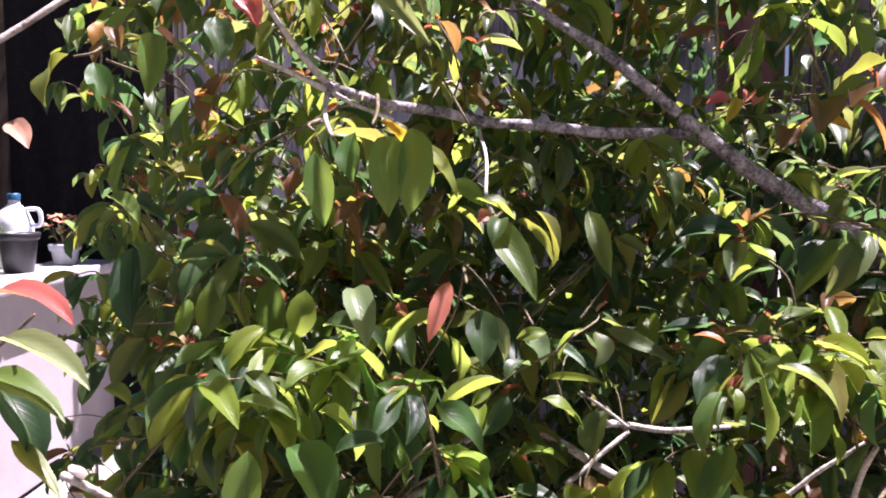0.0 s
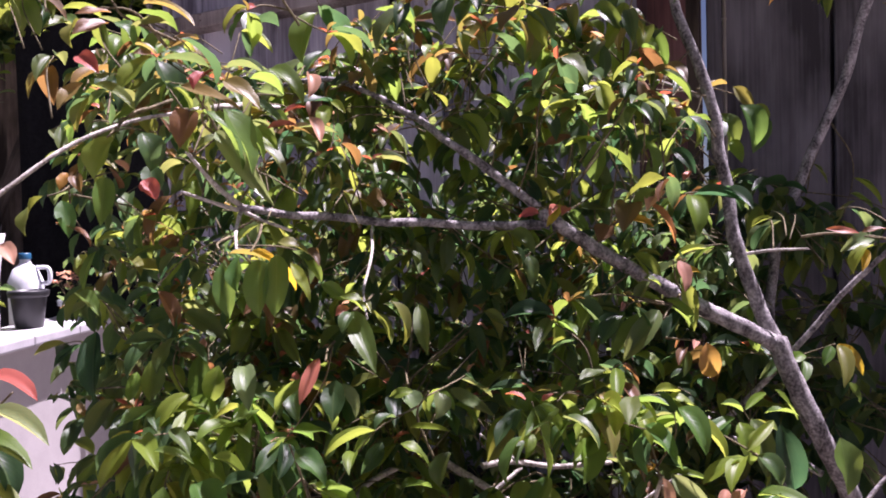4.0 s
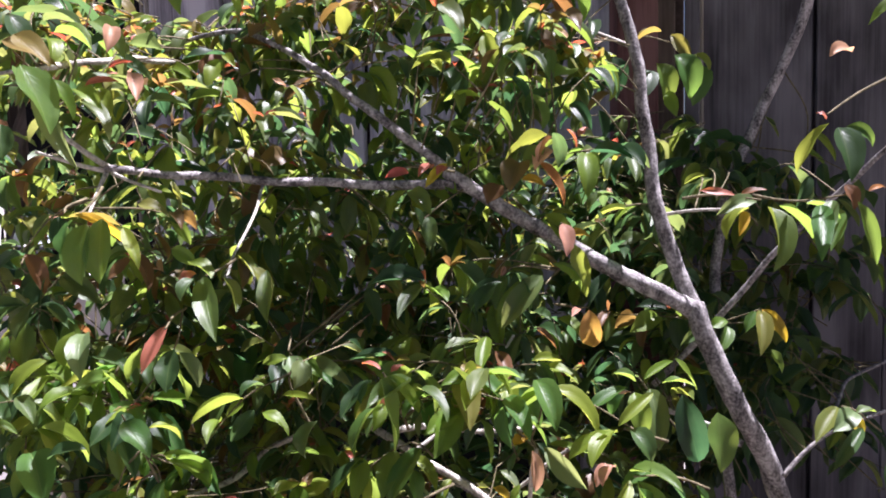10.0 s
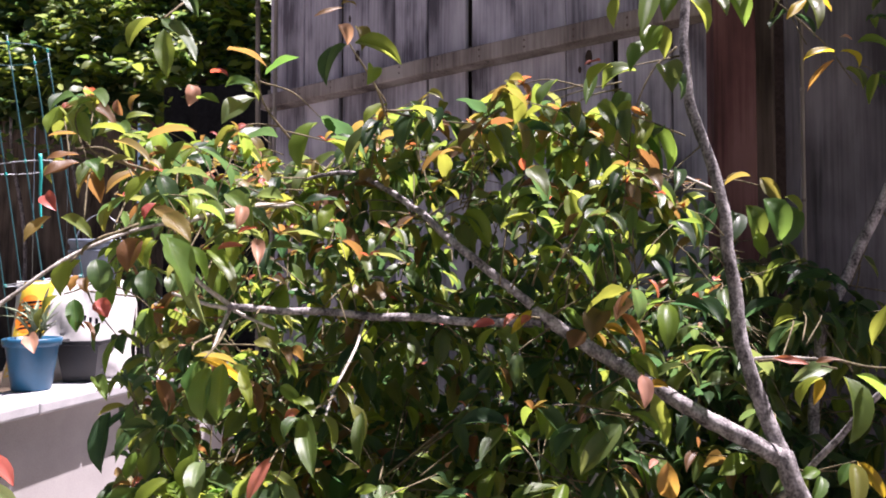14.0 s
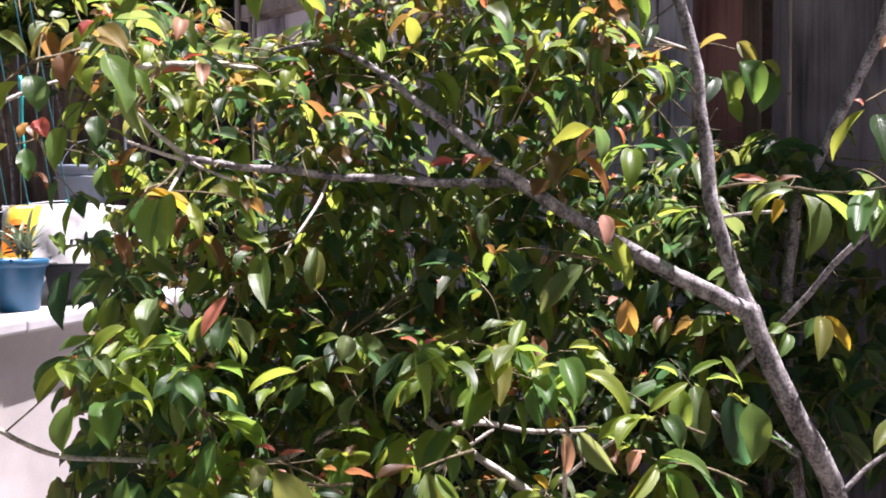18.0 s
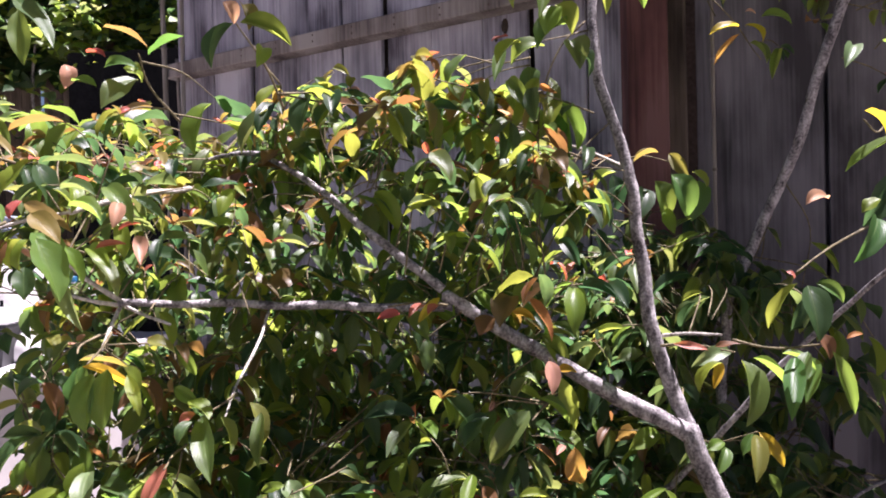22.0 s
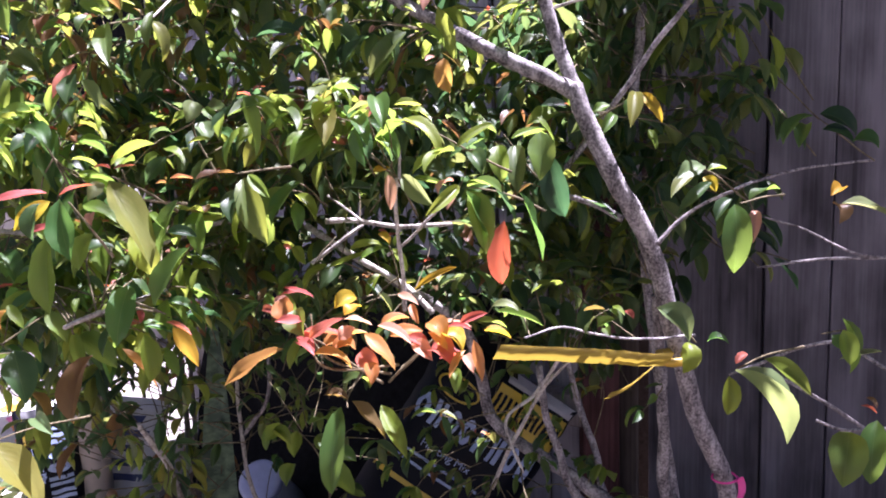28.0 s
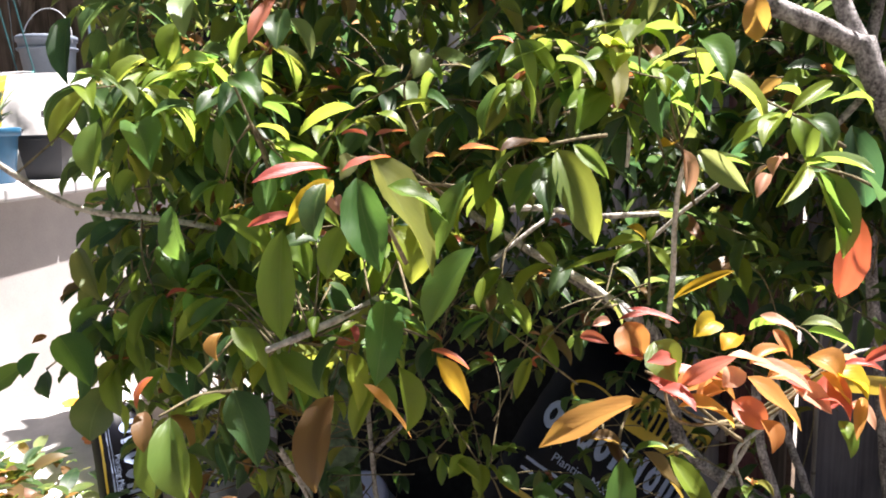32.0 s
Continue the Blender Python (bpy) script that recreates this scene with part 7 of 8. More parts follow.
spray([(0.886, 1.265, 1.15), (0.91, 1.232, 1.198), (0.932, 1.201, 1.258)], [
    ((0.913, 1.162, 1.241), (0.909, 1.133, 1.193), 0.041, "olive", 0),
    ((0.898, 1.186, 1.269), (0.877, 1.156, 1.227), 0.031, "green", 0),
    ((0.951, 1.218, 1.279), (0.975, 1.196, 1.246), 0.042, "green", 0),
    ((0.994, 1.249, 1.29), (1.015, 1.269, 1.302), 0.032, "green", 0),
    ((0.936, 1.177, 1.246), (0.95, 1.196, 1.267), 0.025, "brown", 0),
    ((0.963, 1.21, 1.288), (0.998, 1.189, 1.254), 0.036, "green", 0),
    ((0.838, 1.218, 1.316), (0.828, 1.19, 1.282), 0.038, "olive", 0),
    ((0.822, 1.152, 1.27), (0.827, 1.127, 1.238), 0.031, "brown", 0)])
spray([(1.159, 1.191, 1.111), (1.083, 1.147, 1.159), (1.025, 1.105, 1.2)], [
    ((1.01, 1.07, 1.195), (0.949, 1.035, 1.154), 0.032, "green", 0),
    ((1.028, 1.094, 1.199), (1.081, 1.077, 1.159), 0.039, "green", 0),
    ((1.039, 1.113, 1.172), (1.084, 1.097, 1.15), 0.029, "green", 0),
    ((1.021, 1.133, 1.181), (1.0, 1.104, 1.141), 0.030, "green", 0),
    ((1.079, 1.084, 1.15), (1.114, 1.068, 1.138), 0.033, "green", 0)])
spray([(0.988, 0.81, 0.894), (0.953, 0.775, 0.899), (0.92, 0.74, 0.904)], [
    ((0.926, 0.717, 0.91), (0.938, 0.701, 0.892), 0.022, "green", 0),
    ((0.946, 0.739, 0.927), (0.944, 0.715, 0.865), 0.030, "lime", 0),
    ((1.004, 0.757, 0.877), (0.946, 0.731, 0.868), 0.015, "pale", 0),
    ((0.988, 0.761, 0.812), (0.996, 0.745, 0.802), 0.012, "brown", 0),
    ((0.949, 0.71, 0.783), (0.935, 0.684, 0.717), 0.049, "green", 0),
    ((0.992, 0.734, 0.79), (0.974, 0.706, 0.716), 0.037, "green", 0),
    ((0.977, 0.75, 0.804), (0.993, 0.736, 0.797), 0.012, "red", 0)])
spray([(0.841, 0.765, 1.7), (0.802, 0.736, 1.63), (0.771, 0.707, 1.64)], [
    ((0.763, 0.686, 1.646), (0.78, 0.675, 1.616), 0.031, "yellow", 0),
    ((0.805, 0.703, 1.619), (0.742, 0.685, 1.575), 0.021, "lime", 0),
    ((0.811, 0.717, 1.575), (0.765, 0.7, 1.519), 0.039, "green", 0),
    ((0.802, 0.731, 1.733), (0.819, 0.719, 1.691), 0.026, "green", 0),
    ((0.7, 0.687, 1.545), (0.728, 0.698, 1.551), 0.019, "pink", 0),
    ((0.76, 0.707, 1.723), (0.745, 0.693, 1.698), 0.019, "pale", 0)])
spray([(-0.105, 0.640, 1.415), (-0.108, 0.610, 1.408), (-0.100, 0.590, 1.400)], [
    ((-0.083, 0.565, 1.397), (-0.028, 0.566, 1.385), 0.02, "bronze", 0),
    ((-0.102, 0.605, 1.386), (-0.106, 0.618, 1.325), 0.026, "fresh", 20),
    ((-0.056, 0.603, 1.385), (-0.035, 0.592, 1.350), 0.018, "lime", 0)])
spray([(0.430, 0.735, 1.330), (0.410, 0.705, 1.315), (0.395, 0.680, 1.305)], [
    ((0.386, 0.721, 1.310), (0.341, 0.708, 1.252), 0.031, "fresh", 0),
    ((0.405, 0.727, 1.320), (0.374, 0.752, 1.329), 0.016, "lime", 0),
    ((0.411, 0.746, 1.317), (0.447, 0.777, 1.283), 0.024, "green", 0)])


# ---- the crown of the shrub: fine twigs and leaves round the shoots ----
DOWN = Vector((0, 0, -1))
crown_rng = random.Random(11)


def tuft(rows, wood_v, wood_f, tip, size, count, kinds, reach, red=0.25, droop=0.75):
    """A twig from the nearest wood to tip, with leaves hanging round its end."""
    tip = Vector(tip)
    r = crown_rng
    near = sorted(r.sample(WOOD, min(len(WOOD), 160)), key=lambda p: (p - tip).length + max(0, p.z - tip.z) * 0.6)[0]
    far = (tip - near)
    if far.length > reach:
        near = tip - far.normalized() * reach * r.uniform(0.7, 1.0)
    mid = near.lerp(tip, 0.55) + Vector((r.uniform(-1, 1), r.uniform(-1, 1), r.uniform(0.0, 1))) * 0.14 * (tip - near).length
    line = spline([near, mid, tip], 5)
    tube_data(line, 0.0014, 0.0007, 4, 0, wood_v, wood_f)
    ahead = (line[-1] - line[-3]).normalized()
    for k in range(count):
        f = 1.0 if k < 3 else 1.0 - 0.16 * (k - 1) * r.uniform(0.8, 1.1)
        p = line[max(1, min(len(line) - 1, int(f * (len(line) - 1))))] + Vector((r.uniform(-1, 1), r.uniform(-1, 1), r.uniform(-1, 1))) * 0.006
        a = r.uniform(0, 2 * math.pi)
        out = Vector((math.cos(a), math.sin(a), 0))
        way = (out * r.uniform(0.30, 1.0) + ahead * 0.3 + DOWN * r.uniform(0.25, 1.8) * droop + Vector((0, 0, 0.10))).normalized()
        l = size * r.uniform(0.65, 1.12)
        face = out * 0.7 + Vector((0, -0.25, 0.85)) + Vector((r.uniform(-1, 1), r.uniform(-1, 1), r.uniform(-1, 1))) * 0.35
        rows.append((r.randrange(len(SHAPES)), leaf_matrix(p, p + way * l, l * r.uniform(0.34, 0.46), face, r.uniform(-0.4, 0.4)), r.choice(kinds)))
    if r.random() < red:
        for k in range(r.choice((2, 2, 3))):
            a = r.uniform(0, 2 * math.pi)
            way = Vector((math.cos(a), math.sin(a), r.uniform(-0.1, 0.9))).normalized()
            l = size * r.uniform(0.22, 0.48)
            rows.append((r.randrange(len(SHAPES)), leaf_matrix(tip, tip + way * l, l * 0.42, Vector((0, -0.3, 1)), r.uniform(-0.6, 0.6)), r.choice(("red", "red", "pink", "bronze", "brown", "bronze"))))


# Two more camera positions, for sight lines through the low crown.
VIEW_LOW = Vector((0.55, -0.28, 1.16))
VIEW_LAST = Vector((0.40, -0.26, 1.17))
LID = Vector((-0.245, 1.616, 0.26))
SUNNY = [Vector(p) for p in ((0.20, 0.99, 1.045), (0.30, 1.01, 1.03), (0.22, 1.05, 0.97), (0.32, 1.03, 0.90), (-0.09, 0.69, 1.06), (-0.245, 1.60, 0.27),
         (-0.00, 0.68, 1.18), (0.08, 0.66, 1.15), (0.15, 0.70, 1.16), (0.11, 0.68, 1.09), (0.00, 0.70, 1.07), (0.19, 0.72, 1.08))]  # spots to be lit: the crown is cut open above them, towards the sun


def window(x, y, z):
    """Cut-outs in the crown: camera sight lines to the pale bare twigs, strap-leaved plant and lid, and sun shafts."""
    k = (1.19 - VIEW_LOW.y) / (y - VIEW_LOW.y)
    if k > 1 and -0.20 < VIEW_LOW.x + (x - VIEW_LOW.x) * k < -0.08 and 0.3 < VIEW_LOW.z + (z - VIEW_LOW.z) * k < 0.80:
        return True
    for eye in (VIEW_LOW, VIEW_LAST):
        k = (LID.y - eye.y) / (y - eye.y)
        if k > 1 and ((eye.x + (x - eye.x) * k - LID.x) ** 2 + (eye.z + (z - eye.z) * k - LID.z) ** 2) < 0.082 ** 2:
            return True
    for a in SUNNY:
        d = Vector((x, y, z)) - a
        if d.z > 0.03 and (d - SUN_WAY * d.dot(SUN_WAY)).length < 0.055:
            return True
    if y > 1.0:
        return False
    k = (1.0 - VIEW_FROM.y) / (y - VIEW_FROM.y)
    u, v = VIEW_FROM.x + (x - VIEW_FROM.x) * k, VIEW_FROM.z + (z - VIEW_FROM.z) * k
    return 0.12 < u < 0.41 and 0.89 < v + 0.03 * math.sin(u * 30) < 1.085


def crown(name, label, count, inside, size, kinds, leaves=(4, 7), reach=0.2, red=0.25, droop=0.75, seed=1):
    """Tufts at random places for which inside(x, y, z) in a box of x, y, z ranges holds."""
    crown_rng.seed(seed)
    rows, wv, wf, done = [], [], [], 0
    (x0, x1), (y0, y1), (z0, z1), test = inside
    for _ in range(count * 40):
        if done >= count:
            break
        p = (crown_rng.uniform(x0, x1), crown_rng.uniform(y0, y1), crown_rng.uniform(z0, z1))
        if test(*p) and not window(*p):
            tuft(rows, wv, wf, p, size * crown_rng.uniform(0.85, 1.15), crown_rng.randint(*leaves), kinds, reach, red, droop)
            done += 1
    joined_leaves(name, rows, shrub, label)
    tagged(part("twig_work", mesh_of("twig_work", wv, wf, SHOOT, True), SHOOT, shrub, world=True), kind="stuff")


GREENS = ("green",) * 9 + ("lime",) * 3 + ("olive",) * 3 + ("brown",)
# Fewer light kinds inside the crown: part of its shade is colour.
DEEP = ("green",) * 12 + ("lime",) * 2 + ("olive",) * 2 + ("brown",)
TOPS = ("green",) * 6 + ("lime",) * 3 + ("olive",) * 4 + ("bronze", "bronze", "brown")


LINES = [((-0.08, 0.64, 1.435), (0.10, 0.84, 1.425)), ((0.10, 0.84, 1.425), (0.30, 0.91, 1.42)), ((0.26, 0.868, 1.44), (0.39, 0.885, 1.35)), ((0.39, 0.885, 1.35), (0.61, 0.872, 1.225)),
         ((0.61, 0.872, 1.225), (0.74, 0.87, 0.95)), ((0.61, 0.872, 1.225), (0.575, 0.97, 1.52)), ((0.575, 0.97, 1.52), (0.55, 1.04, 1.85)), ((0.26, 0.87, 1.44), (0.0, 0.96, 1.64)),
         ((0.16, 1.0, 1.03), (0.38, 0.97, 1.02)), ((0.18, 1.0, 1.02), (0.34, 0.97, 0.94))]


# An early camera position, for sight lines to the main branches.
VIEW_FAR = Vector((0.04, -0.15, 1.42))
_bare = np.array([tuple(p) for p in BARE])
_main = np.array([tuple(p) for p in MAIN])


def keeps_sight(x, y, z):
    """Whether a tuft there leaves the bare wood behind it in the camera's view."""
    for eye, wood, wide in ((VIEW_FROM, _bare, 0.026), (VIEW_FAR, _main, 0.020)):
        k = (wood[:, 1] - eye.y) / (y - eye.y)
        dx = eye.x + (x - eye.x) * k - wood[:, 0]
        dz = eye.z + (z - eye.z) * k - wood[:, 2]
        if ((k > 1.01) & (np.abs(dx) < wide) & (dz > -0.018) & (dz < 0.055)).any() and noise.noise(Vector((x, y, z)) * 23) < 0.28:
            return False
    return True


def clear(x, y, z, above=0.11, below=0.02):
    """Whether a tuft there leaves the main branches in the camera's view."""
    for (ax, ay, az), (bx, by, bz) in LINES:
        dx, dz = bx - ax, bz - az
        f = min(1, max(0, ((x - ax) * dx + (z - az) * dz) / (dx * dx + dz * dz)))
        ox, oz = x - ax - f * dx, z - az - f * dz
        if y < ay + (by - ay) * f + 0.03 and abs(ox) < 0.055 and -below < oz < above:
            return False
    return keeps_sight(x, y, z)


def top_at(x, y):
    return 1.68 + 0.05 * math.sin(x * 9) + 0.04 * math.sin(y * 13 + x * 5) - max(0, x - 0.35) * 0.35


def flank(y):
    return -0.245 - 0.70 * (y - 0.65)


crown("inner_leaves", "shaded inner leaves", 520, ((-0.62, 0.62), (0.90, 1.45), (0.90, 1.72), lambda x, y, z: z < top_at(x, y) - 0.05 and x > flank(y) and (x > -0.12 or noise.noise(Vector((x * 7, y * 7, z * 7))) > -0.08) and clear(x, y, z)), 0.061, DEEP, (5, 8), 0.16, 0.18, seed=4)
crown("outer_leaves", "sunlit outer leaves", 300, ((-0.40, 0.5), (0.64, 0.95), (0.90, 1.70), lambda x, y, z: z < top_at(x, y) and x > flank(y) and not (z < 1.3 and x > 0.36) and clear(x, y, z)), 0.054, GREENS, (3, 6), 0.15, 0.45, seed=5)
crown("top_leaves", "bright leaves along the top", 185, ((-0.45, 0.5), (0.75, 1.25), (1.58, 1.80), lambda x, y, z: abs(z - top_at(x, y)) < 0.07 and keeps_sight(x, y, z)), 0.064, TOPS, (3, 6), 0.14, 0.55, seed=6)
crown("left_leaves", "leaves hanging at the sunny flank", 135, ((-0.66, -0.05), (0.64, 1.2), (0.72, 1.25), lambda x, y, z: x > flank(y)), 0.056, GREENS, (3, 6), 0.18, 0.15, droop=1.0, seed=7)
crown("foot_leaves", "leaves hanging low at the flank", 75, ((-0.52, -0.06), (0.85, 1.35), (0.42, 0.82), lambda x, y, z: x > flank(y) + 0.04), 0.056, GREENS, (3, 5), 0.18, 0.1, seed=23)
crown("low_leaves", "sparse low leaves", 125, ((-0.1, 0.72), (0.75, 1.35), (0.35, 0.95), lambda x, y, z: True), 0.046, GREENS + ("fresh",) * 6, (3, 5), 0.16, 0.10, seed=8)
# Unseen canopy above the view, added to shade the right fence and back leaves.
crown("canopy_leaves", "unseen dense leaves added above the view for shade", 150, ((1.0, 1.85), (1.22, 1.78), (2.28, 2.95), lambda x, y, z: y < 2.12 - 0.38 * x + 0.04), 0.085, GREENS, (6, 8), 0.24, 0.2, seed=18)
crown("shade_leaves", "dark leaves behind the fork", 85, ((0.62, 0.95), (1.04, 1.24), (0.96, 1.50), lambda x, y, z: z < 1.52 - 0.55 * abs(x - 0.74) and noise.noise(Vector((x * 8, y * 8, z * 8))) > -0.15), 0.066, ("green",) * 8 + ("lime",), (4, 6), 0.2, 0.03, droop=1.0, seed=19)
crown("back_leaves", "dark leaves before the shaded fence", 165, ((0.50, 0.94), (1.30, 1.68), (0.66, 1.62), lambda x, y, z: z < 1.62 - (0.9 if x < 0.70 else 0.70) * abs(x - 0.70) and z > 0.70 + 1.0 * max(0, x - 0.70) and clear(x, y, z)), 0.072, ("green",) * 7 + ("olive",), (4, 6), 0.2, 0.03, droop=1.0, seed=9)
crown("stem_leaves", "small leaves round the stem behind", 16, ((0.86, 1.10), (1.10, 1.30), (1.78, 2.12), lambda x, y, z: True), 0.045, GREENS, (3, 5), 0.12, 0.4, seed=15)
crown("deep_leaves", "dark leaves deep in the shrub", 300, ((-0.40, 0.60), (1.25, 1.65), (0.72, 1.52), lambda x, y, z: x > flank(y) + 0.05), 0.058, ("green",), (5, 7), 0.2, 0.0, seed=13)
# Lighter kinds put sunlight into the front leaves' colour.
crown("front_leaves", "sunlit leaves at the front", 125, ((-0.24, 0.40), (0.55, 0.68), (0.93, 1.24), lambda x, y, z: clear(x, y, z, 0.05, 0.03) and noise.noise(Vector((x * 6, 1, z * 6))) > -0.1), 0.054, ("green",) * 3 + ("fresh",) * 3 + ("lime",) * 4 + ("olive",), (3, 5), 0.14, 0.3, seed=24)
# High crown mostly out of view, spread to dapple shade over the shrub.
crown("high_leaves", "leaves of the high crown, mostly out of view, spread for shade", 380, ((0.05, 2.1), (0.60, 1.75), (2.0, 2.9), lambda x, y, z: (x > 0.75 or z > 2.2) and noise.noise(Vector((x * 3.5, y * 3.5, 2))) > (0.14 if x < 0.50 else 0.9 if 0.66 < x < 1.12 and y < 1.2 else -0.3)), 0.065, GREENS, (4, 7), 0.22, 0.3, seed=10)

# The hedge over the far fence.
hedge = thing("hedge", "sunlit leafy hedge climbing over the far fence", "hedge", (-3.6, 4.9, 0.0))
_rows, _hr = [], random.Random(21)
for _ in range(30000):
    _x, _z = _hr.uniform(-6.2, -1.0), _hr.uniform(2.3, 4.9)
    _low = 2.86 + 0.24 * noise.noise(Vector((_x * 1.5, 8, 0))) + 0.14 * noise.noise(Vector((_x * 5, 3, 0)))
    _lump = noise.noise(Vector((_x * 1.7, _z * 1.7, 3))) + 0.5 * noise.noise(Vector((_x * 4, _z * 4, 3)))
    _y = 4.36 + 0.42 * max(0.0, _z - 2.8) - 0.26 * _lump + _hr.uniform(-0.03, 0.34)
    if _z < _low and _hr.random() < 0.93:
        continue
    _a = _hr.uniform(0, 6.28)
    _w = Vector((0.8 * math.cos(_a), -0.75 + 0.5 * math.sin(_a), _hr.uniform(-0.7, 0.25))).normalized()
    _l = _hr.uniform(0.07, 0.13)
    # Lime and pale kinds on the bulges put sunlight into the hedge's colour.
    _kind = _hr.choice(("green",) * 3 + ("lime",) * 4 + ("pale",) * 2) if _lump > -0.05 else _hr.choice(("green",) * 4 + ("lime",) * 2)
    _rows.append((_hr.randrange(8), leaf_matrix((_x, _y, _z), Vector((_x, _y, _z)) + _w * _l, _l * 0.5, Vector((_hr.uniform(-0.5, 0.8), -0.25, 1)), _hr.uniform(-0.5, 0.5)), _kind))
for _ in range(9000):
    _x, _z = _hr.uniform(-6.4, -0.9), _hr.uniform(2.75, 5.2)
    _p = Vector((_x, 4.78 + 0.42 * (_z - 2.8) + _hr.uniform(0, 0.3), _z))
    _w = Vector((_hr.uniform(-1, 1), _hr.uniform(-0.6, 0.2), _hr.uniform(-1, 0.3))).normalized()
    _rows.append((_hr.randrange(8), leaf_matrix(_p, _p + _w * 0.17, 0.10, Vector((_hr.uniform(-0.5, 0.5), -1, 0.3)), 0), "green"))
joined_leaves("foliage", _rows, hedge, "", FAR_SHAPES)
for _k in range(9):
    _x = -5.6 + _k * 0.52
    tube("vine", [(_x, 4.9, 0.9), (_x + 0.08, 4.82, 1.8), (_x - 0.05, 4.80, 2.6), (_x + 0.1, 4.75, 3.4)], 0.018, 0.008, BARK, hedge, sides=7, steps=5, rough=0.2)

# Small plants on the planter.
def bedding(x, y, z, h, n, kinds, seed):
    r = random.Random(seed)
    ob = thing("bedding_plant", "small leafy green plant growing in the planter", "plant", (x, y, z), "planter plants")
    for k in range(n):
        a, t = r.uniform(0, 6.28), r.uniform(0.1, 0.8)
        top = Vector((x + 0.4 * h * t * math.cos(a), y + 0.4 * h * t * math.sin(a), z + h * r.uniform(0.5, 1)))
        tube("stem", [(x, y, z), (x * 0.5 + top.x * 0.5, y * 0.5 + top.y * 0.5, z + h * 0.4), top], 0.003, 0.0015, SHOOT, ob, sides=5, steps=3)
        for j in range(4):
            b = r.uniform(0, 6.28)
            w = Vector((math.cos(b), math.sin(b), r.uniform(-0.5, 0.4))).normalized()
            l = h * r.uniform(0.2, 0.34)
            lf = part("leaf", LEAF_MESH[r.choice(kinds), r.randrange(8)], None, ob, world=True)
            lf.matrix_basis = leaf_matrix(top, top + w * l, l * 0.5, Vector((0, -0.3, 1)))


bedding(-2.45, 2.55, 0.89, 0.32, 7, ("green", "lime"), 1)
bedding(-2.95, 2.75, 0.89, 0.75, 9, ("green", "lime", "lime"), 2)
bedding(-2.55, 3.35, 0.89, 0.30, 7, ("green", "lime"), 3)
bedding(-2.25, 3.55, 0.89, 0.35, 7, ("green", "green", "lime"), 4)

# The yellow tape tied round the stem.
tape = thing("tape_strip", "yellow plastic tape tied from the stem to a branch", "tape", (0.76, 0.86, 0.86))


def strip(name, line, w, tilt, label=""):
    verts, faces = [], []
    pts = spline(line, 12)
    for i, p in enumerate(pts):
        ww = w * (1 + 0.14 * noise.noise(p * 30))
        fold = 0.004 * noise.noise(p * 60)
        for k in (-1, -0.4, 0.3, 1):
            verts.append(p + Vector((0.02 * k * tilt, fold + 0.004 * abs(k) - 0.0015 * (k == 0.3), k * ww / 2)))
    for i in range(len(pts) - 1):
        for k in range(3):
            a = i * 4 + k
            faces.append((a, a + 1, a + 5, a + 4))
    return part(name, mesh_of(name, verts, faces, TAPE, True), TAPE, tape, label, world=True)


strip("band", [(0.745, 0.848, 0.838), (0.705, 0.815, 0.846), (0.659, 0.78, 0.860), (0.578, 0.72, 0.882), (0.497, 0.67, 0.899)], 0.020, 0.3)
strip("tail", [(0.713, 0.803, 0.838), (0.684, 0.79, 0.818), (0.664, 0.785, 0.807), (0.647, 0.78, 0.802)], 0.010, 0.2)
tube("knot", [(0.737, 0.900, 0.833), (0.732, 0.872, 0.832), (0.745, 0.850, 0.833), (0.772, 0.858, 0.834), (0.782, 0.885, 0.833), (0.765, 0.910, 0.832), (0.737, 0.900, 0.833)], 0.007, 0.007, TAPE, tape, sides=8, steps=5)

# Fallen leaves and low greenery over the foot of the white bag.
litter = thing("leaf_litter", "fallen brown and green leaves lying over the white bag", "leaves", (-1.30, 1.66, 0.0), kind="stuff")
_rows, _lr = [], random.Random(77)
for _ in range(420):
    _x, _y = _lr.gauss(-1.36, 0.22), _lr.gauss(1.62, 0.13)
    if _y > 1.90 + 0.08 * noise.noise(Vector((_x * 5, 0, 0))):
        continue
    _a = _lr.uniform(0, 6.28)
    _w = Vector((math.cos(_a), math.sin(_a), _lr.uniform(-0.12, 0.45))).normalized()
    _l = _lr.uniform(0.05, 0.11)
    _p = Vector((_x, _y, 0.05 + 0.13 * math.exp(-((_x + 1.42) / 0.4) ** 2 - ((_y - 1.85) / 0.4) ** 2) + _lr.uniform(0, 0.03)))
    _rows.append((_lr.randrange(8), leaf_matrix(_p, _p + _w * _l, _l * 0.42, Vector((_lr.uniform(-0.5, 0.5), _lr.uniform(-0.5, 0.5), 1)), 0), _lr.choice(("green", "green", "green", "pale", "brown", "brown", "lime"))))
joined_leaves("fallen_leaves", _rows, litter, "", FAR_SHAPES)

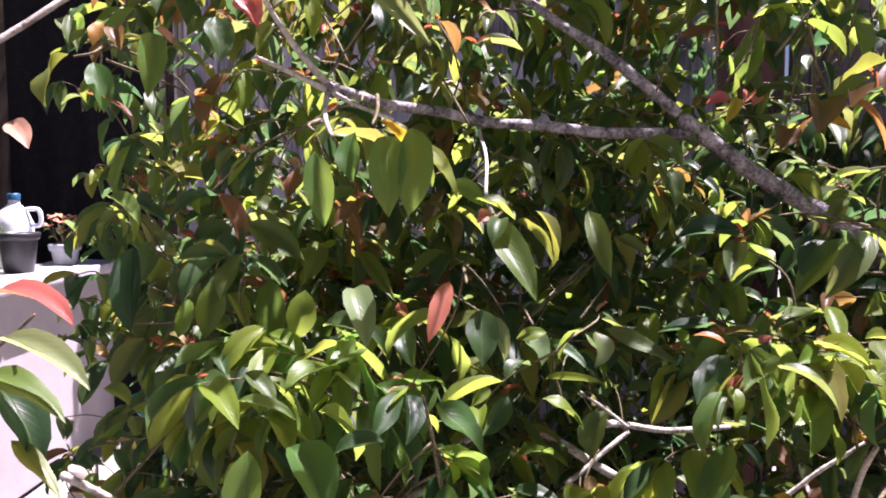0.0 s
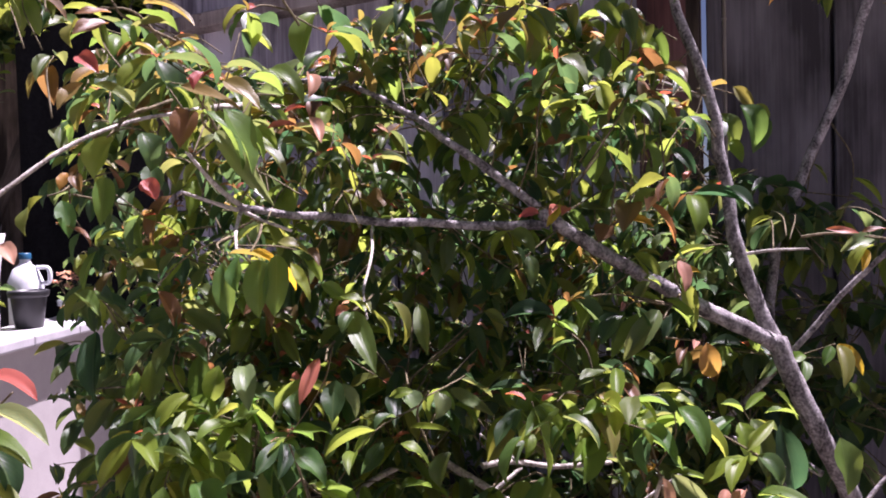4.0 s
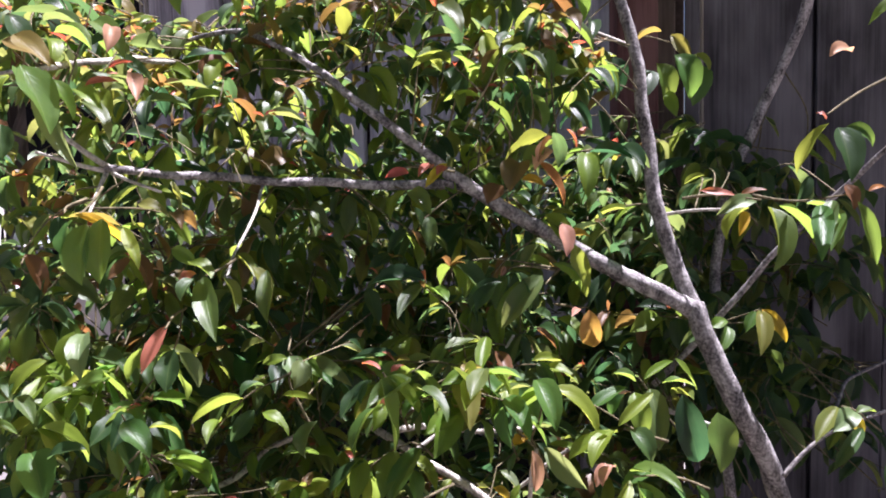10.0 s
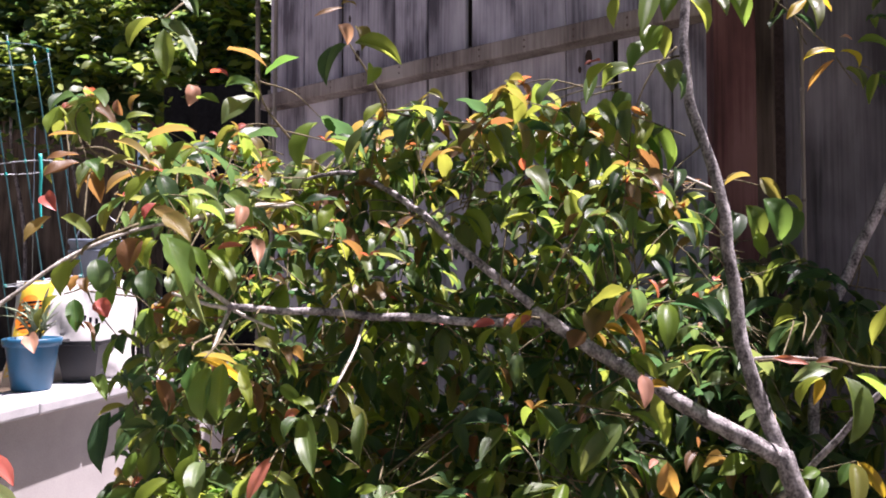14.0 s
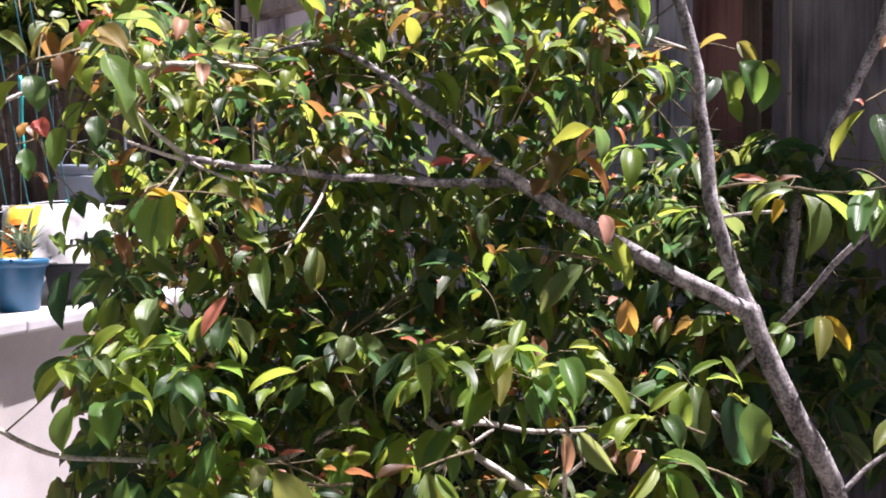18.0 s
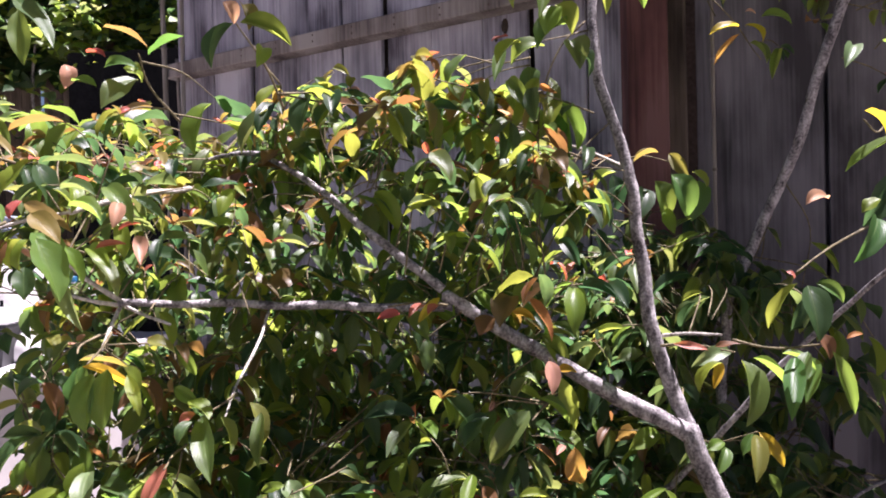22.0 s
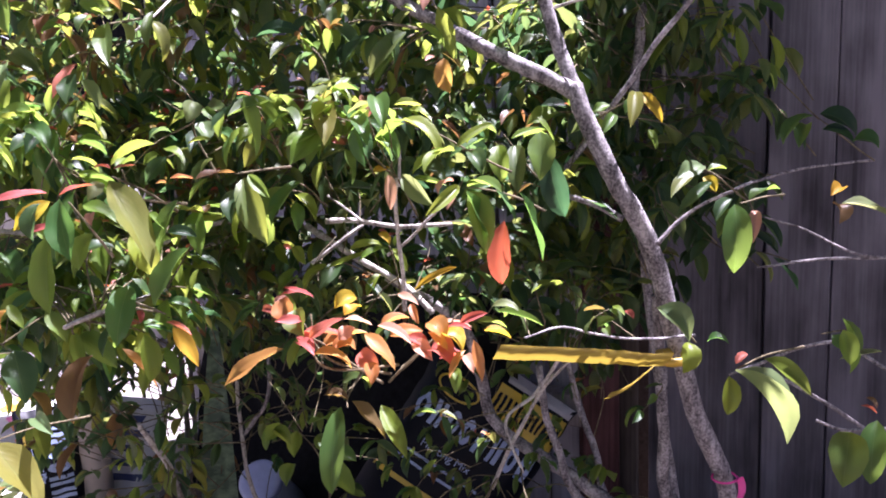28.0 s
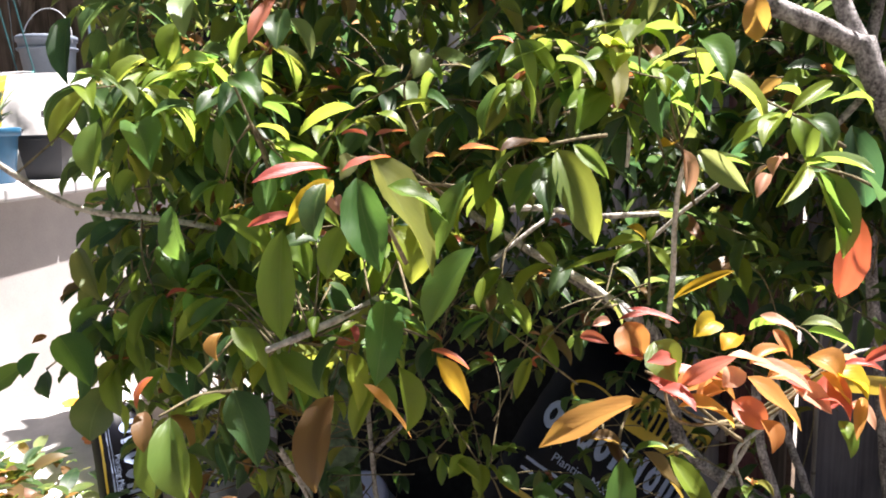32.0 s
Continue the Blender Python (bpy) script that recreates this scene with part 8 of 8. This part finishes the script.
# Pots at the far end of the coping.
end_pot = pot("plant_pot", "small black plastic pot at the far end of the coping", (-2.01, 3.56, COPING_Z), 0.085, 0.065, 0.19, BLACKPL)
pale_jug = thing("plastic_jug", "pale grey plastic jug standing behind the black pot", "jug", (-2.16, 3.80, COPING_Z - 0.03))
part("body", lathe([(0.001, 0.0), (0.075, 0.0), (0.085, 0.01), (0.088, 0.25), (0.06, 0.32), (0.028, 0.35), (0.026, 0.38)], 28), WHITEPL, pale_jug, smooth=True)
part("cap", lathe([(0.031, 0.372), (0.031, 0.40), (0.027, 0.405), (0.001, 0.405)], 20), BLUE, pale_jug, "blue screw cap", smooth=True)
tube("handle", [(0.086, 0, 0.24), (0.13, 0, 0.25), (0.125, 0, 0.32), (0.06, 0, 0.325)], 0.011, 0.011, WHITEPL, pale_jug, sides=10, steps=5, world=False)
flower_pot = pot("plant_pot", "small grey pot with a pink-flowering plant on the coping", (-2.00, 3.98, COPING_Z), 0.07, 0.055, 0.11, GREYPL)
flowers = thing("flowering_plant", "small plant with pale pink flowers in the grey pot", "plant", (-2.00, 3.98, COPING_Z + 0.08))
_fr = random.Random(5)
for _k in range(9):
    _a = _fr.uniform(0, 6.28)
    _top = Vector((-2.0 + 0.09 * math.cos(_a) * _fr.random(), 3.98 + 0.09 * math.sin(_a) * _fr.random(), COPING_Z + _fr.uniform(0.15, 0.25)))
    tube("stem", [(-2.0, 3.98, COPING_Z + 0.07), (-2.0 * 0.4 + _top.x * 0.6, 3.98 * 0.4 + _top.y * 0.6, COPING_Z + 0.14), _top], 0.0025, 0.0012, SHOOT, flowers, sides=5, steps=3)
    for _j in range(4):
        _b = _fr.uniform(0, 6.28)
        _w = Vector((math.cos(_b), math.sin(_b), _fr.uniform(-0.2, 0.6))).normalized()
        _l = _fr.uniform(0.03, 0.05)
        _q = _top if _j < 3 else _top - Vector((0, 0, 0.06))
        _lf = part("petal" if _j < 3 else "leaf", LEAF_MESH["pink" if _j < 3 else "green", _fr.randrange(8)], None, flowers, world=True)
        _lf.matrix_basis = leaf_matrix(_q, _q + _w * _l, _l * 0.6, Vector((0, -0.4, 1)))
